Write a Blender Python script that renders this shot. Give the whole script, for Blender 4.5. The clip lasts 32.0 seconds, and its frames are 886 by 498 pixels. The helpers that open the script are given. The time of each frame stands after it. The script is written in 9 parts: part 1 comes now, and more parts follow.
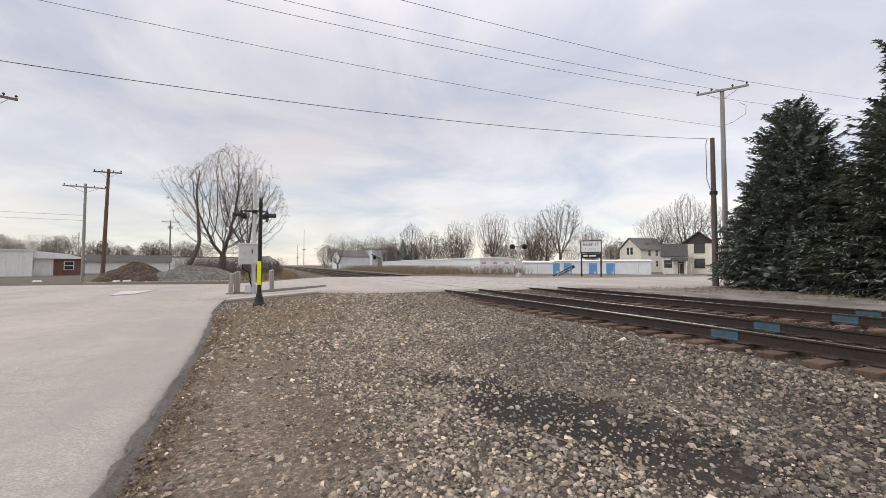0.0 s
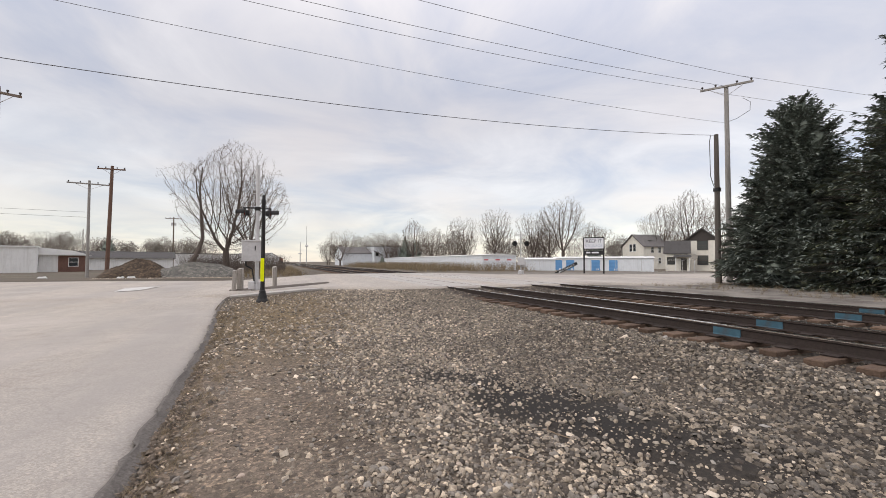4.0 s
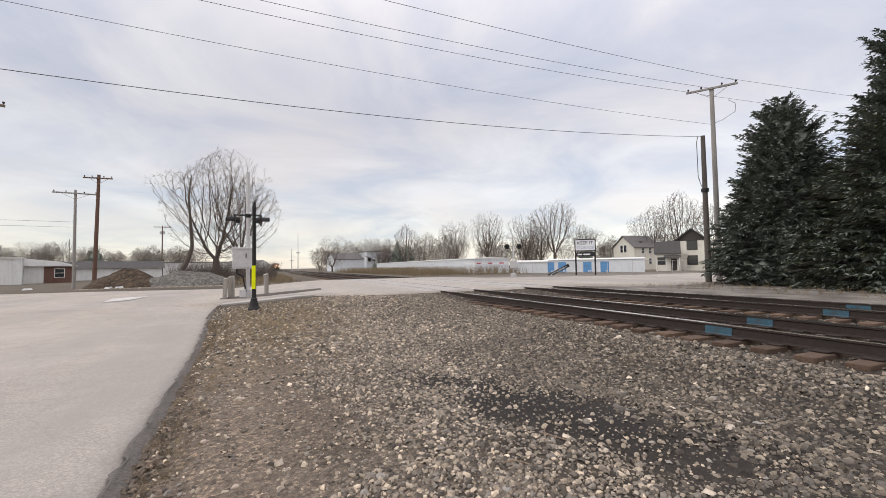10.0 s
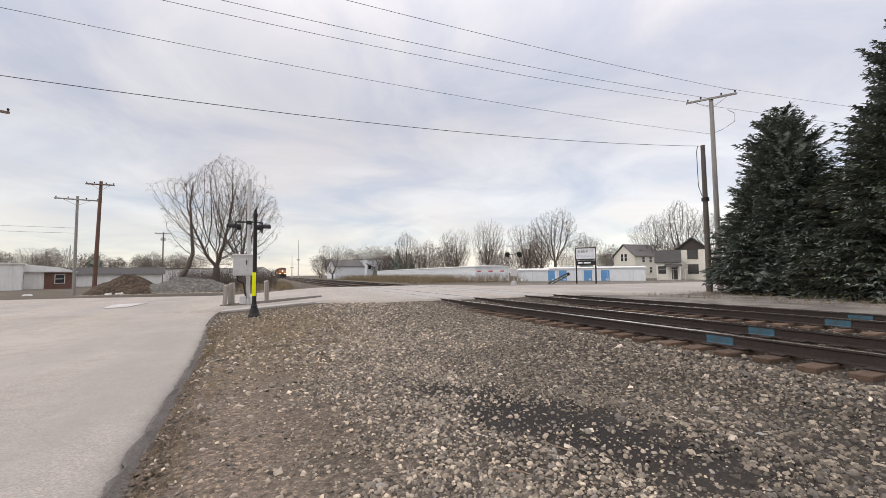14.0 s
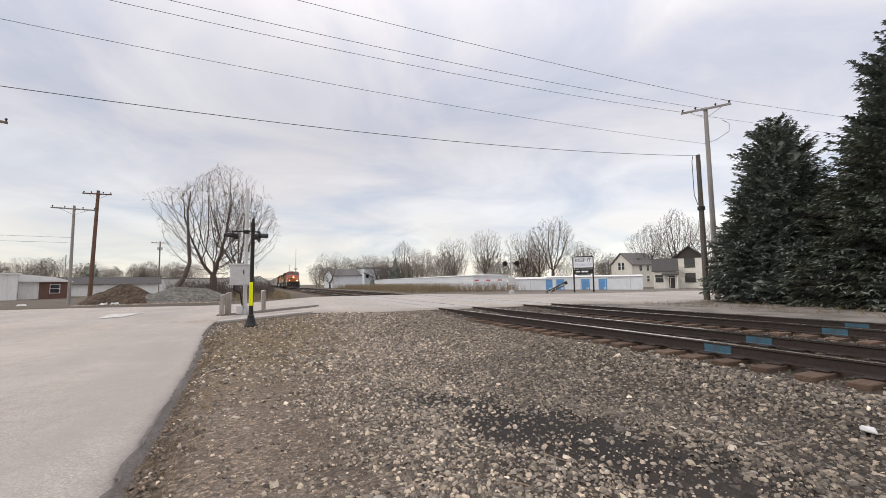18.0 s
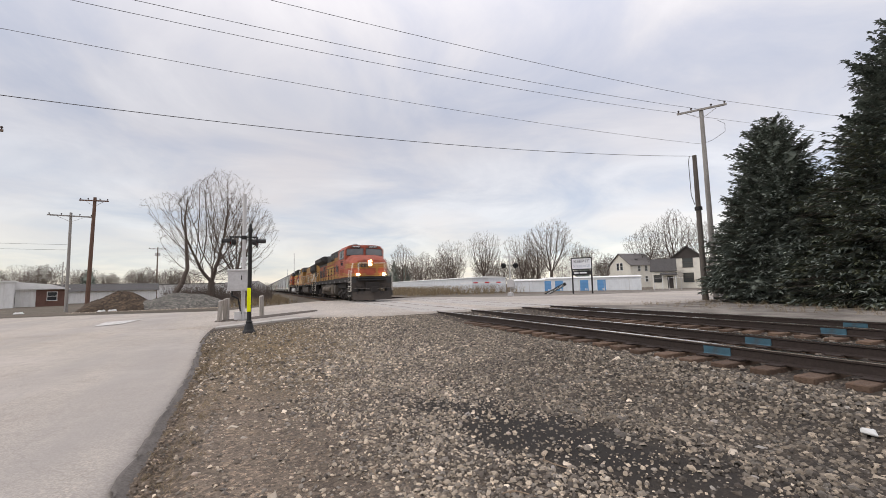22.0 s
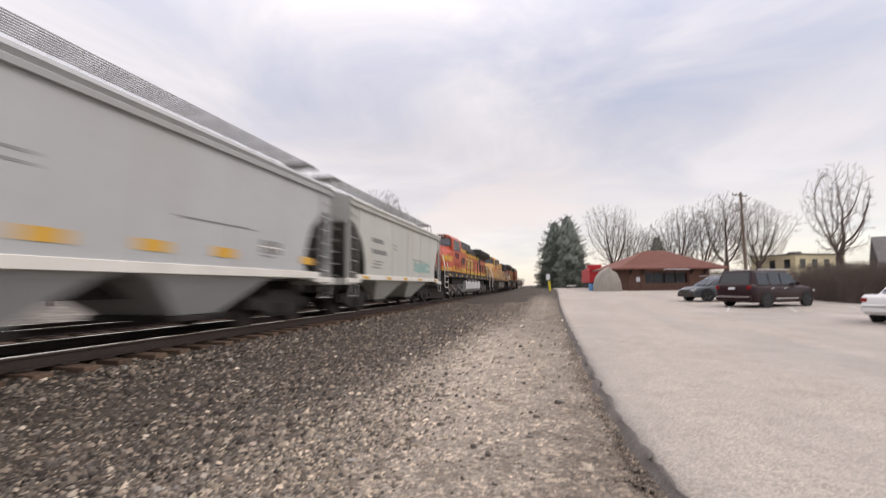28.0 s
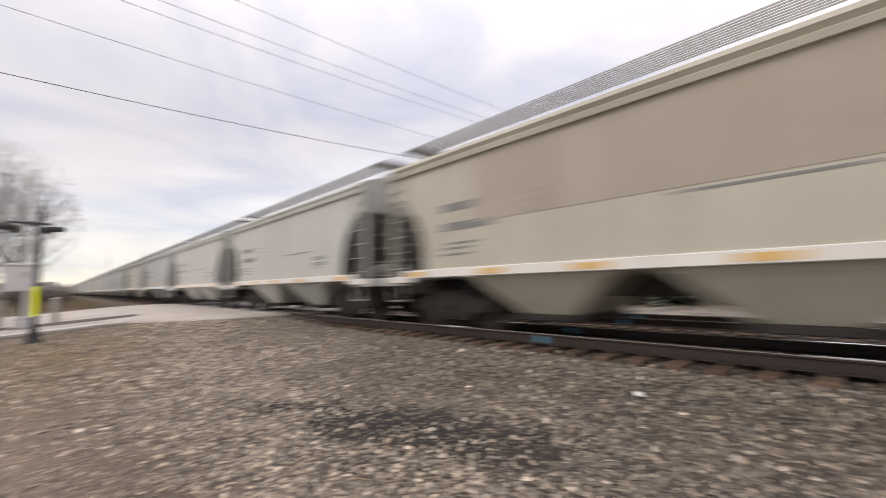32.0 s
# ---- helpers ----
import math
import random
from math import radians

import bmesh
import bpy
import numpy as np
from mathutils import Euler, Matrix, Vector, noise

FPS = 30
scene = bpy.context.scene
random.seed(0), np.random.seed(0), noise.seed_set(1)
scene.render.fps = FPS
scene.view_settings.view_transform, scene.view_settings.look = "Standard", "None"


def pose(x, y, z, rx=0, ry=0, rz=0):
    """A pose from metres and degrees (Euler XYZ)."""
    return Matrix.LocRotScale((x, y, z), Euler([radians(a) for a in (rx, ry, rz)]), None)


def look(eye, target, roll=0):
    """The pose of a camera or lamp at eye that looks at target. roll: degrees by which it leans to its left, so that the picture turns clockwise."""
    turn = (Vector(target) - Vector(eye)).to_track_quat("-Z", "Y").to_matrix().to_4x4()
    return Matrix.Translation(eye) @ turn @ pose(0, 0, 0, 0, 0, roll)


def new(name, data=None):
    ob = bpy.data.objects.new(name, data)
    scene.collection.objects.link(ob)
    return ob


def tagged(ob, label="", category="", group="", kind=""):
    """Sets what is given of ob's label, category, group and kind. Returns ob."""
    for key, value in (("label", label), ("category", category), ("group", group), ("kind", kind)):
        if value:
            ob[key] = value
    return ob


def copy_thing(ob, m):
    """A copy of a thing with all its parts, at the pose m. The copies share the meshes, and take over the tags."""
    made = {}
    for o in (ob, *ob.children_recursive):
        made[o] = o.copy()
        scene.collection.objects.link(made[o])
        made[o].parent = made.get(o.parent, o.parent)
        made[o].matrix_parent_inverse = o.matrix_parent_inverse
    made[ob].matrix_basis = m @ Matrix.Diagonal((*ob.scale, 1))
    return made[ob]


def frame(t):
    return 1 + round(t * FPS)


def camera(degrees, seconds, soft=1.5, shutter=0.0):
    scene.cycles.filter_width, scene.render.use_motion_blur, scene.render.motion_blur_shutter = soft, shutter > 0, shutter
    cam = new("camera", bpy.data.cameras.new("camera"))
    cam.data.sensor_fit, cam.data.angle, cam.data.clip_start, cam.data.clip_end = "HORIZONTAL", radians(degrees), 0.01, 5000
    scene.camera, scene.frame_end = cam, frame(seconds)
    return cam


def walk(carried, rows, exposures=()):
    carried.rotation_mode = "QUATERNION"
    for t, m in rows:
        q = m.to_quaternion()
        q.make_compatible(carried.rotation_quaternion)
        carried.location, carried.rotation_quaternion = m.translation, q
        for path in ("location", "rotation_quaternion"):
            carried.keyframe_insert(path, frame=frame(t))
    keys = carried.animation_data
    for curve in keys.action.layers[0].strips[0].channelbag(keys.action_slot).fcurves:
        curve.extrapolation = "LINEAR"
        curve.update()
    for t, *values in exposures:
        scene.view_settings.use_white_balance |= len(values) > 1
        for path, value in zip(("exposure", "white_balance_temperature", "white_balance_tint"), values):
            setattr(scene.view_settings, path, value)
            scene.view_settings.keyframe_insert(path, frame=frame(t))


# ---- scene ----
from mathutils.kdtree import KDTree

# ---------------------------------------------------------------- camera
cam = camera(93.74, 32.0, soft=0.6, shutter=0.75)
PATH = [  # seconds, place, yaw to the left, pitch, lean
    (0, -0.004, 0.048, 1.515, -22.69, 2.24, 0.06),
    (0.5, -0.006, 0.045, 1.516, -22.97, 2.03, 0.49),
    (1, -0.005, 0.040, 1.521, -22.96, 1.95, 0.65),
    (1.5, -0.005, 0.049, 1.517, -22.83, 1.96, 0.74),
    (2, -0.004, 0.037, 1.524, -22.68, 1.97, 0.73),
    (2.5, -0.007, 0.044, 1.521, -22.48, 2.02, 0.68),
    (3, -0.007, 0.038, 1.523, -22.35, 1.98, 0.60),
    (3.5, -0.016, 0.029, 1.524, -22.26, 1.90, 0.43),
    (5.5, -0.005, 0.031, 1.530, -23.24, 1.29, -1.03),
    (6, -0.007, 0.043, 1.526, -23.40, 1.14, -1.10),
    (6.5, -0.007, 0.054, 1.521, -23.33, 1.06, -0.91),
    (7, -0.006, 0.057, 1.515, -23.08, 1.34, -0.57),
    (7.5, -0.011, 0.041, 1.521, -23.20, 1.57, -0.44),
    (8, -0.016, 0.033, 1.524, -23.45, 1.72, -0.43),
    (8.5, -0.019, 0.044, 1.519, -23.60, 1.84, -0.48),
    (9, -0.018, 0.040, 1.520, -23.57, 1.98, -0.62),
    (9.5, -0.017, 0.035, 1.522, -23.53, 2.12, -0.76),
    (10, -0.021, 0.038, 1.521, -23.43, 2.36, -0.91),
    (10.5, -0.018, 0.023, 1.525, -23.40, 2.61, -1.03),
    (11, -0.024, 0.025, 1.525, -23.35, 2.79, -1.07),
    (11.5, -0.027, 0.031, 1.526, -23.28, 2.87, -0.97),
    (12, -0.025, 0.022, 1.527, -23.17, 2.92, -0.88),
    (12.5, -0.033, 0.030, 1.524, -23.16, 3.03, -0.75),
    (13, -0.032, 0.029, 1.529, -23.18, 3.11, -0.70),
    (13.5, -0.029, 0.026, 1.530, -23.31, 3.27, -0.66),
    (14, -0.031, 0.037, 1.523, -23.39, 3.43, -0.63),
    (14.5, -0.036, 0.025, 1.526, -23.43, 3.54, -0.55),
    (16.5, -0.037, 0.030, 1.529, -23.72, 4.07, -0.63),
    (17, -0.035, 0.025, 1.530, -23.69, 4.31, -0.64),
    (17.5, -0.036, 0.039, 1.529, -23.67, 4.48, -0.65),
    (18, -0.036, 0.030, 1.530, -23.73, 4.66, -0.74),
    (18.5, -0.034, 0.024, 1.531, -23.86, 4.88, -0.75),
    (19, -0.029, 0.031, 1.530, -24.06, 5.24, -0.66),
    (19.5, -0.025, 0.038, 1.530, -24.28, 5.67, -0.47),
    (20, -0.034, 0.037, 1.539, -24.49, 6.02, -0.24),
    (20.5, -0.028, 0.042, 1.555, -24.56, 6.11, -0.18),
    (21, -0.020, 0.050, 1.553, -24.50, 5.91, -0.45),
    (21.5, -0.018, 0.047, 1.566, -24.41, 5.42, -0.75),
    (22, -0.018, 0.036, 1.568, -23.95, 5.00, -1.42),
    (22.5, 0.000, 0.022, 1.576, -24.67, 4.40, -0.71),
    (23, 0.019, -0.007, 1.568, -28.57, 2.84, 1.28),
    (23.5, 0.044, -0.045, 1.567, -31.89, 2.90, 0.49),
    (24, -0.001, -0.031, 1.576, -33.75, 2.31, 1.08),
    (24.5, -0.004, -0.012, 1.521, -40.52, 2.84, 1.00),
    (25, 0.000, -0.020, 1.505, -55.50, 2.90, 0.20),
    (25.5, -0.003, -0.030, 1.490, -81.00, 3.10, -1.00),
    (26, -0.005, -0.036, 1.472, -110.00, 3.40, -2.10),
    (26.5, -0.007, -0.042, 1.457, -135.68, 3.60, -2.82),
    (27, -0.006, -0.050, 1.442, -150.36, 1.28, -2.46),
    (27.5, -0.006, -0.056, 1.425, -162.19, 1.85, -1.04),
    (28, -0.008, -0.060, 1.404, -166.05, 5.08, -0.41),
    (28.5, 0.014, -0.054, 1.404, -168.27, 7.79, 1.25),
    (29, 0.005, -0.078, 1.410, -163.61, 5.02, -0.71),
    (29.5, 0.009, -0.106, 1.419, -161.25, 4.68, -0.96),
    (30, 0.017, -0.139, 1.427, -155.21, 3.84, -1.73),
    (30.5, 0.010, -0.167, 1.416, -134.33, 5.09, -1.35),
    (31, 0.042, -0.174, 1.425, -94.30, 6.78, 1.16),
    (31.5, 0.110, -0.209, 1.430, -61.78, 6.19, -0.60),
    (32, 0.040, -0.033, 1.451, -43.10, 5.03, -1.13),
]


def carried_pose(x, y, z, yaw, pitch, lean):
    return Matrix.Translation((x, y, z)) @ Euler((radians(90 + pitch), 0, radians(yaw))).to_matrix().to_4x4() @ Matrix.Rotation(radians(lean), 4, "Z")


walk(cam, [(t, carried_pose(*r)) for t, *r in PATH], [(0, 0.0, 6790, 11), (19.0, 0.0, 6790, 11), (22.0, -0.05, 6740, 11), (23.5, 0.12, 6800, 12), (24.0, 0.32, 6830, 13), (24.5, 0.34, 6850, 13), (26.5, 0.40, 6950, 14), (27.0, 0.20, 6950, 14), (28.0, 0.07, 6900, 14), (29.0, 0.02, 6750, 13), (30.0, 0.0, 6950, 14), (31.0, 0.14, 6950, 14), (31.7, 0.24, 6950, 14), (32.0, 0.18, 6950, 14)])

# ---------------------------------------------------------------- world and sun
world = bpy.data.worlds.new("overcast")
scene.world = world
world.use_nodes = True
wn, wl = world.node_tree.nodes, world.node_tree.links
wn.clear()
SUN_EL, SUN_AZ = 40.0, 265.0
sky = wn.new("ShaderNodeTexSky")
sky.sky_type, sky.sun_disc = "NISHITA", False
sky.sun_elevation, sky.sun_rotation = radians(SUN_EL), radians(SUN_AZ)
sky.air_density, sky.dust_density = 1.0, 0.15
coord = wn.new("ShaderNodeTexCoord")
sep = wn.new("ShaderNodeSeparateXYZ")
wl.new(coord.outputs["Generated"], sep.inputs[0])


def wmath(op, a, b=None, clamp=False):
    n = wn.new("ShaderNodeMath")
    n.operation, n.use_clamp = op, clamp
    for i, v in enumerate((a, b)):
        if v is None:
            continue
        if isinstance(v, (int, float)):
            n.inputs[i].default_value = v
        else:
            wl.new(v, n.inputs[i])
    return n.outputs[0]


# cloud deck: the direction is laid onto a flat layer far overhead, so that it stretches towards the horizon
zc = wmath("ADD", wmath("MAXIMUM", sep.outputs["Z"], 0.0), 0.16)
deck = wn.new("ShaderNodeCombineXYZ")
wl.new(wmath("DIVIDE", sep.outputs["X"], zc), deck.inputs[0])
wl.new(wmath("DIVIDE", sep.outputs["Y"], zc), deck.inputs[1])


def wnoise(scale, detail, rough, dist=0.0):
    n = wn.new("ShaderNodeTexNoise")
    n.inputs["Scale"].default_value, n.inputs["Detail"].default_value = scale, detail
    n.inputs["Roughness"].default_value, n.inputs["Distortion"].default_value = rough, dist
    wl.new(deck.outputs[0], n.inputs["Vector"])
    return n.outputs["Fac"]


def wramp(fac, stops):
    n = wn.new("ShaderNodeValToRGB")
    while len(n.color_ramp.elements) < len(stops):
        n.color_ramp.elements.new(0.5)
    for e, (p, c) in zip(n.color_ramp.elements, stops):
        e.position, e.color = p, (*c, 1)
    wl.new(fac, n.inputs[0])
    return n.outputs["Color"]


cover = wramp(wnoise(1.15, 7, 0.56, 0.6), [(0.32, (0.55, 0.57, 0.665)), (0.43, (0.655, 0.655, 0.715)), (0.53, (0.78, 0.755, 0.77)), (0.65, (0.92, 0.885, 0.88))])
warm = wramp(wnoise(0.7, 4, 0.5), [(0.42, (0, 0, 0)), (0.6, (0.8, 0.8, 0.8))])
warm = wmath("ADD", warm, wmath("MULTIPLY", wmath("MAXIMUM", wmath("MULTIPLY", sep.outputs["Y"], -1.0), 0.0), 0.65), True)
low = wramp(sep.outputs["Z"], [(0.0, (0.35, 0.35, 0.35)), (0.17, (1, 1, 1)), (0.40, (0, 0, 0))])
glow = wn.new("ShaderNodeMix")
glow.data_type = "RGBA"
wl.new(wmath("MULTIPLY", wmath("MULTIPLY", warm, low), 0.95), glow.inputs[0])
# an overcast sky grows brighter towards the zenith
zen = wn.new("ShaderNodeMapRange")
zen.interpolation_type = "SMOOTHSTEP"
wl.new(sep.outputs["Z"], zen.inputs["Value"])
for i_, v_ in enumerate((0.30, 1.0, 0.725, 1.84)):
    zen.inputs[i_ + 1].default_value = v_
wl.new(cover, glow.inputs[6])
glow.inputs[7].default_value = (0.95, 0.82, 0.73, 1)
skyb = wn.new("ShaderNodeBackground")
wl.new(sky.outputs[0], skyb.inputs[0])
skyb.inputs[1].default_value = 0.05
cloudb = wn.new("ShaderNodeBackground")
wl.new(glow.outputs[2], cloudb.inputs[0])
# the deck is a little thinner to the east
east = wmath("ADD", wmath("MULTIPLY", sep.outputs["X"], 0.12), 1.0)
wl.new(wmath("MULTIPLY", zen.outputs[0], east), cloudb.inputs[1])
both = wn.new("ShaderNodeAddShader")
wl.new(skyb.outputs[0], both.inputs[0])
wl.new(cloudb.outputs[0], both.inputs[1])
wout = wn.new("ShaderNodeOutputWorld")
wl.new(both.outputs[0], wout.inputs[0])

sun = new("sun", bpy.data.lights.new("sun", "SUN"))
sun.data.energy, sun.data.angle, sun.data.color = 1.0, radians(25), (1.0, 0.95, 0.88)
sun_dir = Vector((math.sin(radians(SUN_AZ)) * math.cos(radians(SUN_EL)), math.cos(radians(SUN_AZ)) * math.cos(radians(SUN_EL)), math.sin(radians(SUN_EL))))
sun.matrix_world = look(sun_dir * 60, (0, 0, 0))

# ---------------------------------------------------------------- plan, in metres; the tracks run along y
NEAR = 7.355           # middle of the near track
FAR = 11.445           # middle of the far track
RAIL = 0.542           # top of the rails
GAUGE = 1.435 + 0.075  # between the rail heads' middles
SPEED = 19.816         # the train's pace
CAR = 12.268           # a hopper car over its couplers
LOCO = 22.3            # a locomotive over its couplers
HEAD_AT_29 = -42.976 - 3 * LOCO  # front coupler of the train at 29 s


def smooth(a, b, v):
    u = min(1.0, max(0.0, (v - a) / (b - a)))
    return u * u * (3 - 2 * u)


def lerp(a, b, u):
    return a + (b - a) * u


# ---------------------------------------------------------------- materials
def mat(name, build=None, color=(0.5, 0.5, 0.5), rough=0.7, metal=0.0, grain=0.12, scale=18.0, bump=0.15, stain=0.25, stain_scale=1.3, stain_color=None, per=None, spec=0.35, coat=0.0, emit=None, strength=0.0):
    """A surface with variation at two scales, stains and fine relief."""
    m = bpy.data.materials.new(name)
    m.use_nodes = True
    nt = m.node_tree
    nodes, links = nt.nodes, nt.links
    bsdf = nodes["Principled BSDF"]
    bsdf.inputs["Roughness"].default_value = rough
    bsdf.inputs["Metallic"].default_value = metal
    bsdf.inputs["Specular IOR Level"].default_value = spec
    bsdf.inputs["Coat Weight"].default_value = coat
    tc = nodes.new("ShaderNodeTexCoord")
    src = tc.outputs["Object"]

    def noise_tex(s, detail=4, r=0.6, vec=None):
        n = nodes.new("ShaderNodeTexNoise")
        n.inputs["Scale"].default_value, n.inputs["Detail"].default_value, n.inputs["Roughness"].default_value = s, detail, r
        links.new(vec or src, n.inputs["Vector"])
        return n.outputs["Fac"]

    def mix(fac, a, b, mode="MIX"):
        n = nodes.new("ShaderNodeMix")
        n.data_type, n.blend_type = "RGBA", mode
        for i, v in ((0, fac), (6, a), (7, b)):
            if isinstance(v, (int, float)):
                n.inputs[i].default_value = v
            elif isinstance(v, tuple):
                n.inputs[i].default_value = (*v[:3], 1)
            else:
                links.new(v, n.inputs[i])
        return n.outputs[2]

    def ramp(fac, stops):
        n = nodes.new("ShaderNodeValToRGB")
        while len(n.color_ramp.elements) < len(stops):
            n.color_ramp.elements.new(0.5)
        for e, (p, c) in zip(n.color_ramp.elements, stops):
            e.position, e.color = p, ((*c, 1) if len(c) == 3 else c)
        links.new(fac, n.inputs[0])
        return n.outputs["Color"]

    fine, broad = noise_tex(scale), noise_tex(stain_scale, 5)
    c = mix(ramp(fine, [(0.25, (1 - grain,) * 3), (0.75, (1 + grain,) * 3)]), tuple(color), tuple(color))
    g = ramp(fine, [(0.25, (0, 0, 0)), (0.75, (1, 1, 1))])
    c = mix(g, tuple(v * (1 - grain) for v in color), tuple(min(1, v * (1 + grain)) for v in color))
    sc = stain_color or tuple(v * 0.55 for v in color)
    c = mix(ramp(broad, [(0.48, (0, 0, 0)), (0.72, (stain,) * 3)]), c, sc)
    if per:
        info = nodes.new("ShaderNodeNewGeometry" if per == "island" else "ShaderNodeObjectInfo")
        out = info.outputs["Random Per Island" if per == "island" else "Random"]
        tones = [(0.0, (0.28, 0.27, 0.27)), (0.22, (0.55, 0.53, 0.52)), (0.4, (0.82, 0.76, 0.68)), (0.55, (0.9, 0.92, 0.95)), (0.72, (1.2, 1.12, 1.0)), (0.88, (1.6, 1.52, 1.4)), (1.0, (2.6, 2.42, 2.16))]
        c = mix(1.0, c, ramp(out, tones if per == "island" and "stone" in name else [(0.0, (0.62, 0.61, 0.60)), (0.5, (0.95, 0.95, 0.95)), (1.0, (1.3, 1.28, 1.25))]), "MULTIPLY")
    if build:
        c = build(c, noise_tex, mix, ramp, nodes, links, src, bsdf) or c
    links.new(c, bsdf.inputs["Base Color"])
    if bump:
        b = nodes.new("ShaderNodeBump")
        b.inputs["Strength"].default_value, b.inputs["Distance"].default_value = bump, 0.02
        links.new(noise_tex(scale * 1.7, 5), b.inputs["Height"])
        links.new(b.outputs[0], bsdf.inputs["Normal"])
    if emit:
        bsdf.inputs["Emission Color"].default_value = (*emit, 1)
        bsdf.inputs["Emission Strength"].default_value = strength
    return m


def zone(nodes, links, src, center, half, soft, turn=0.0):
    """1 inside a worn patch of the ground round a centre, fading out; its rim is broken by noise."""
    mp = nodes.new("ShaderNodeMapping")
    mp.vector_type = "TEXTURE"
    mp.inputs["Location"].default_value = (center[0], center[1], 0)
    mp.inputs["Rotation"].default_value = (0, 0, radians(turn))
    mp.inputs["Scale"].default_value = (half[0], half[1], 1)
    links.new(src, mp.inputs["Vector"])
    sp = nodes.new("ShaderNodeSeparateXYZ")
    links.new(mp.outputs[0], sp.inputs[0])
    cb = nodes.new("ShaderNodeCombineXYZ")
    links.new(sp.outputs[0], cb.inputs[0])
    links.new(sp.outputs[1], cb.inputs[1])
    ln = nodes.new("ShaderNodeVectorMath")
    ln.operation = "LENGTH"
    links.new(cb.outputs[0], ln.inputs[0])
    nz = nodes.new("ShaderNodeTexNoise")
    nz.inputs["Scale"].default_value, nz.inputs["Detail"].default_value = 1.6, 5
    links.new(src, nz.inputs["Vector"])
    ad = nodes.new("ShaderNodeMath")
    ad.operation = "MULTIPLY_ADD"
    links.new(nz.outputs["Fac"], ad.inputs[0])
    ad.inputs[1].default_value = 1.1
    links.new(ln.outputs["Value"], ad.inputs[2])
    mr = nodes.new("ShaderNodeMapRange")
    mr.inputs["From Min"].default_value, mr.inputs["From Max"].default_value = 1.55 + soft, 1.55 - soft
    links.new(ad.outputs[0], mr.inputs["Value"])
    return mr.outputs[0]


def earth(c, noise_tex, mix, ramp, nodes, links, src, bsdf):
    """Stony ground: grey stone dust, brown soil, dry grass, oily dark soil."""
    big = noise_tex(0.35, 6, 0.6)
    c = mix(ramp(big, [(0.42, (0, 0, 0)), (0.62, (1, 1, 1))]), c, (0.08, 0.064, 0.05))
    c = mix(zone(nodes, links, src, (-0.4, 4.0), (1.35, 9.5), 0.7), c, (0.215, 0.173, 0.137))
    c = mix(zone(nodes, links, src, (0.5, 12.6), (2.0, 4.6), 0.6), c, (0.20, 0.15, 0.09))
    c = mix(zone(nodes, links, src, (1.0, -8.0), (1.5, 7.5), 0.6), c, (0.46, 0.40, 0.34))
    c = mix(zone(nodes, links, src, (0.3, -26.0), (0.9, 14.0), 0.6), c, (0.30, 0.26, 0.215))
    c = mix(zone(nodes, links, src, (2.9, -13.0), (0.6, 9.0), 0.5), c, (0.10, 0.088, 0.078))
    for scale_, share in ((26, 0.75), (60, 0.6)):
        pebble = nodes.new("ShaderNodeTexVoronoi")
        pebble.inputs["Scale"].default_value = scale_
        links.new(src, pebble.inputs["Vector"])
        sp = nodes.new("ShaderNodeSeparateColor")
        links.new(pebble.outputs["Color"], sp.inputs[0])
        c = mix(share, c, ramp(sp.outputs[0], [(0.0, (0.5, 0.48, 0.46)), (0.5, (0.92, 0.92, 0.92)), (0.82, (1.2, 1.17, 1.12)), (1.0, (2.1, 1.98, 1.82))]), "MULTIPLY")
    c = mix(ramp(noise_tex(2.2, 5), [(0.46, (0, 0, 0)), (0.64, (0.35, 0.35, 0.35))]), c, (0.13, 0.105, 0.08))
    c = mix(zone(nodes, links, src, (2.8, 3.5), (0.75, 2.1), 0.7, 17), c, (0.030, 0.026, 0.023))
    c = mix(zone(nodes, links, src, (0.6, 22.6), (3.2, 1.6), 0.4), c, (0.12, 0.10, 0.085))
    far = nodes.new("ShaderNodeSeparateXYZ")
    links.new(src, far.inputs[0])
    beyond = nodes.new("ShaderNodeMapRange")
    beyond.inputs["From Min"].default_value, beyond.inputs["From Max"].default_value = 13.4, 14.8
    links.new(far.outputs[0], beyond.inputs["Value"])
    c = mix(beyond.outputs[0], c, ramp(noise_tex(0.9, 6), [(0.36, (0.13, 0.113, 0.097)), (0.5, (0.21, 0.188, 0.165)), (0.66, (0.29, 0.26, 0.225))]))
    grass = ramp(noise_tex(0.12, 4), [(0.40, (0.15, 0.122, 0.092)), (0.55, (0.12, 0.102, 0.078)), (0.68, (0.19, 0.16, 0.12))])
    away = nodes.new("ShaderNodeMapRange")
    away.inputs["From Min"].default_value, away.inputs["From Max"].default_value = 36, 46
    links.new(far.outputs[1], away.inputs["Value"])
    return mix(away.outputs[0], c, grass)


def rubble(c, noise_tex, mix, ramp, nodes, links, src, bsdf):
    """Loose lumps, each of its own tone."""
    for scale_ in (5.5, 14.0):
        lump = nodes.new("ShaderNodeTexVoronoi")
        lump.inputs["Scale"].default_value = scale_
        links.new(src, lump.inputs["Vector"])
        sp = nodes.new("ShaderNodeSeparateColor")
        links.new(lump.outputs["Color"], sp.inputs[0])
        c = mix(0.65, c, ramp(sp.outputs[0], [(0.0, (0.45, 0.43, 0.41)), (0.55, (0.95, 0.94, 0.92)), (1.0, (1.7, 1.62, 1.5))]), "MULTIPLY")
    return c


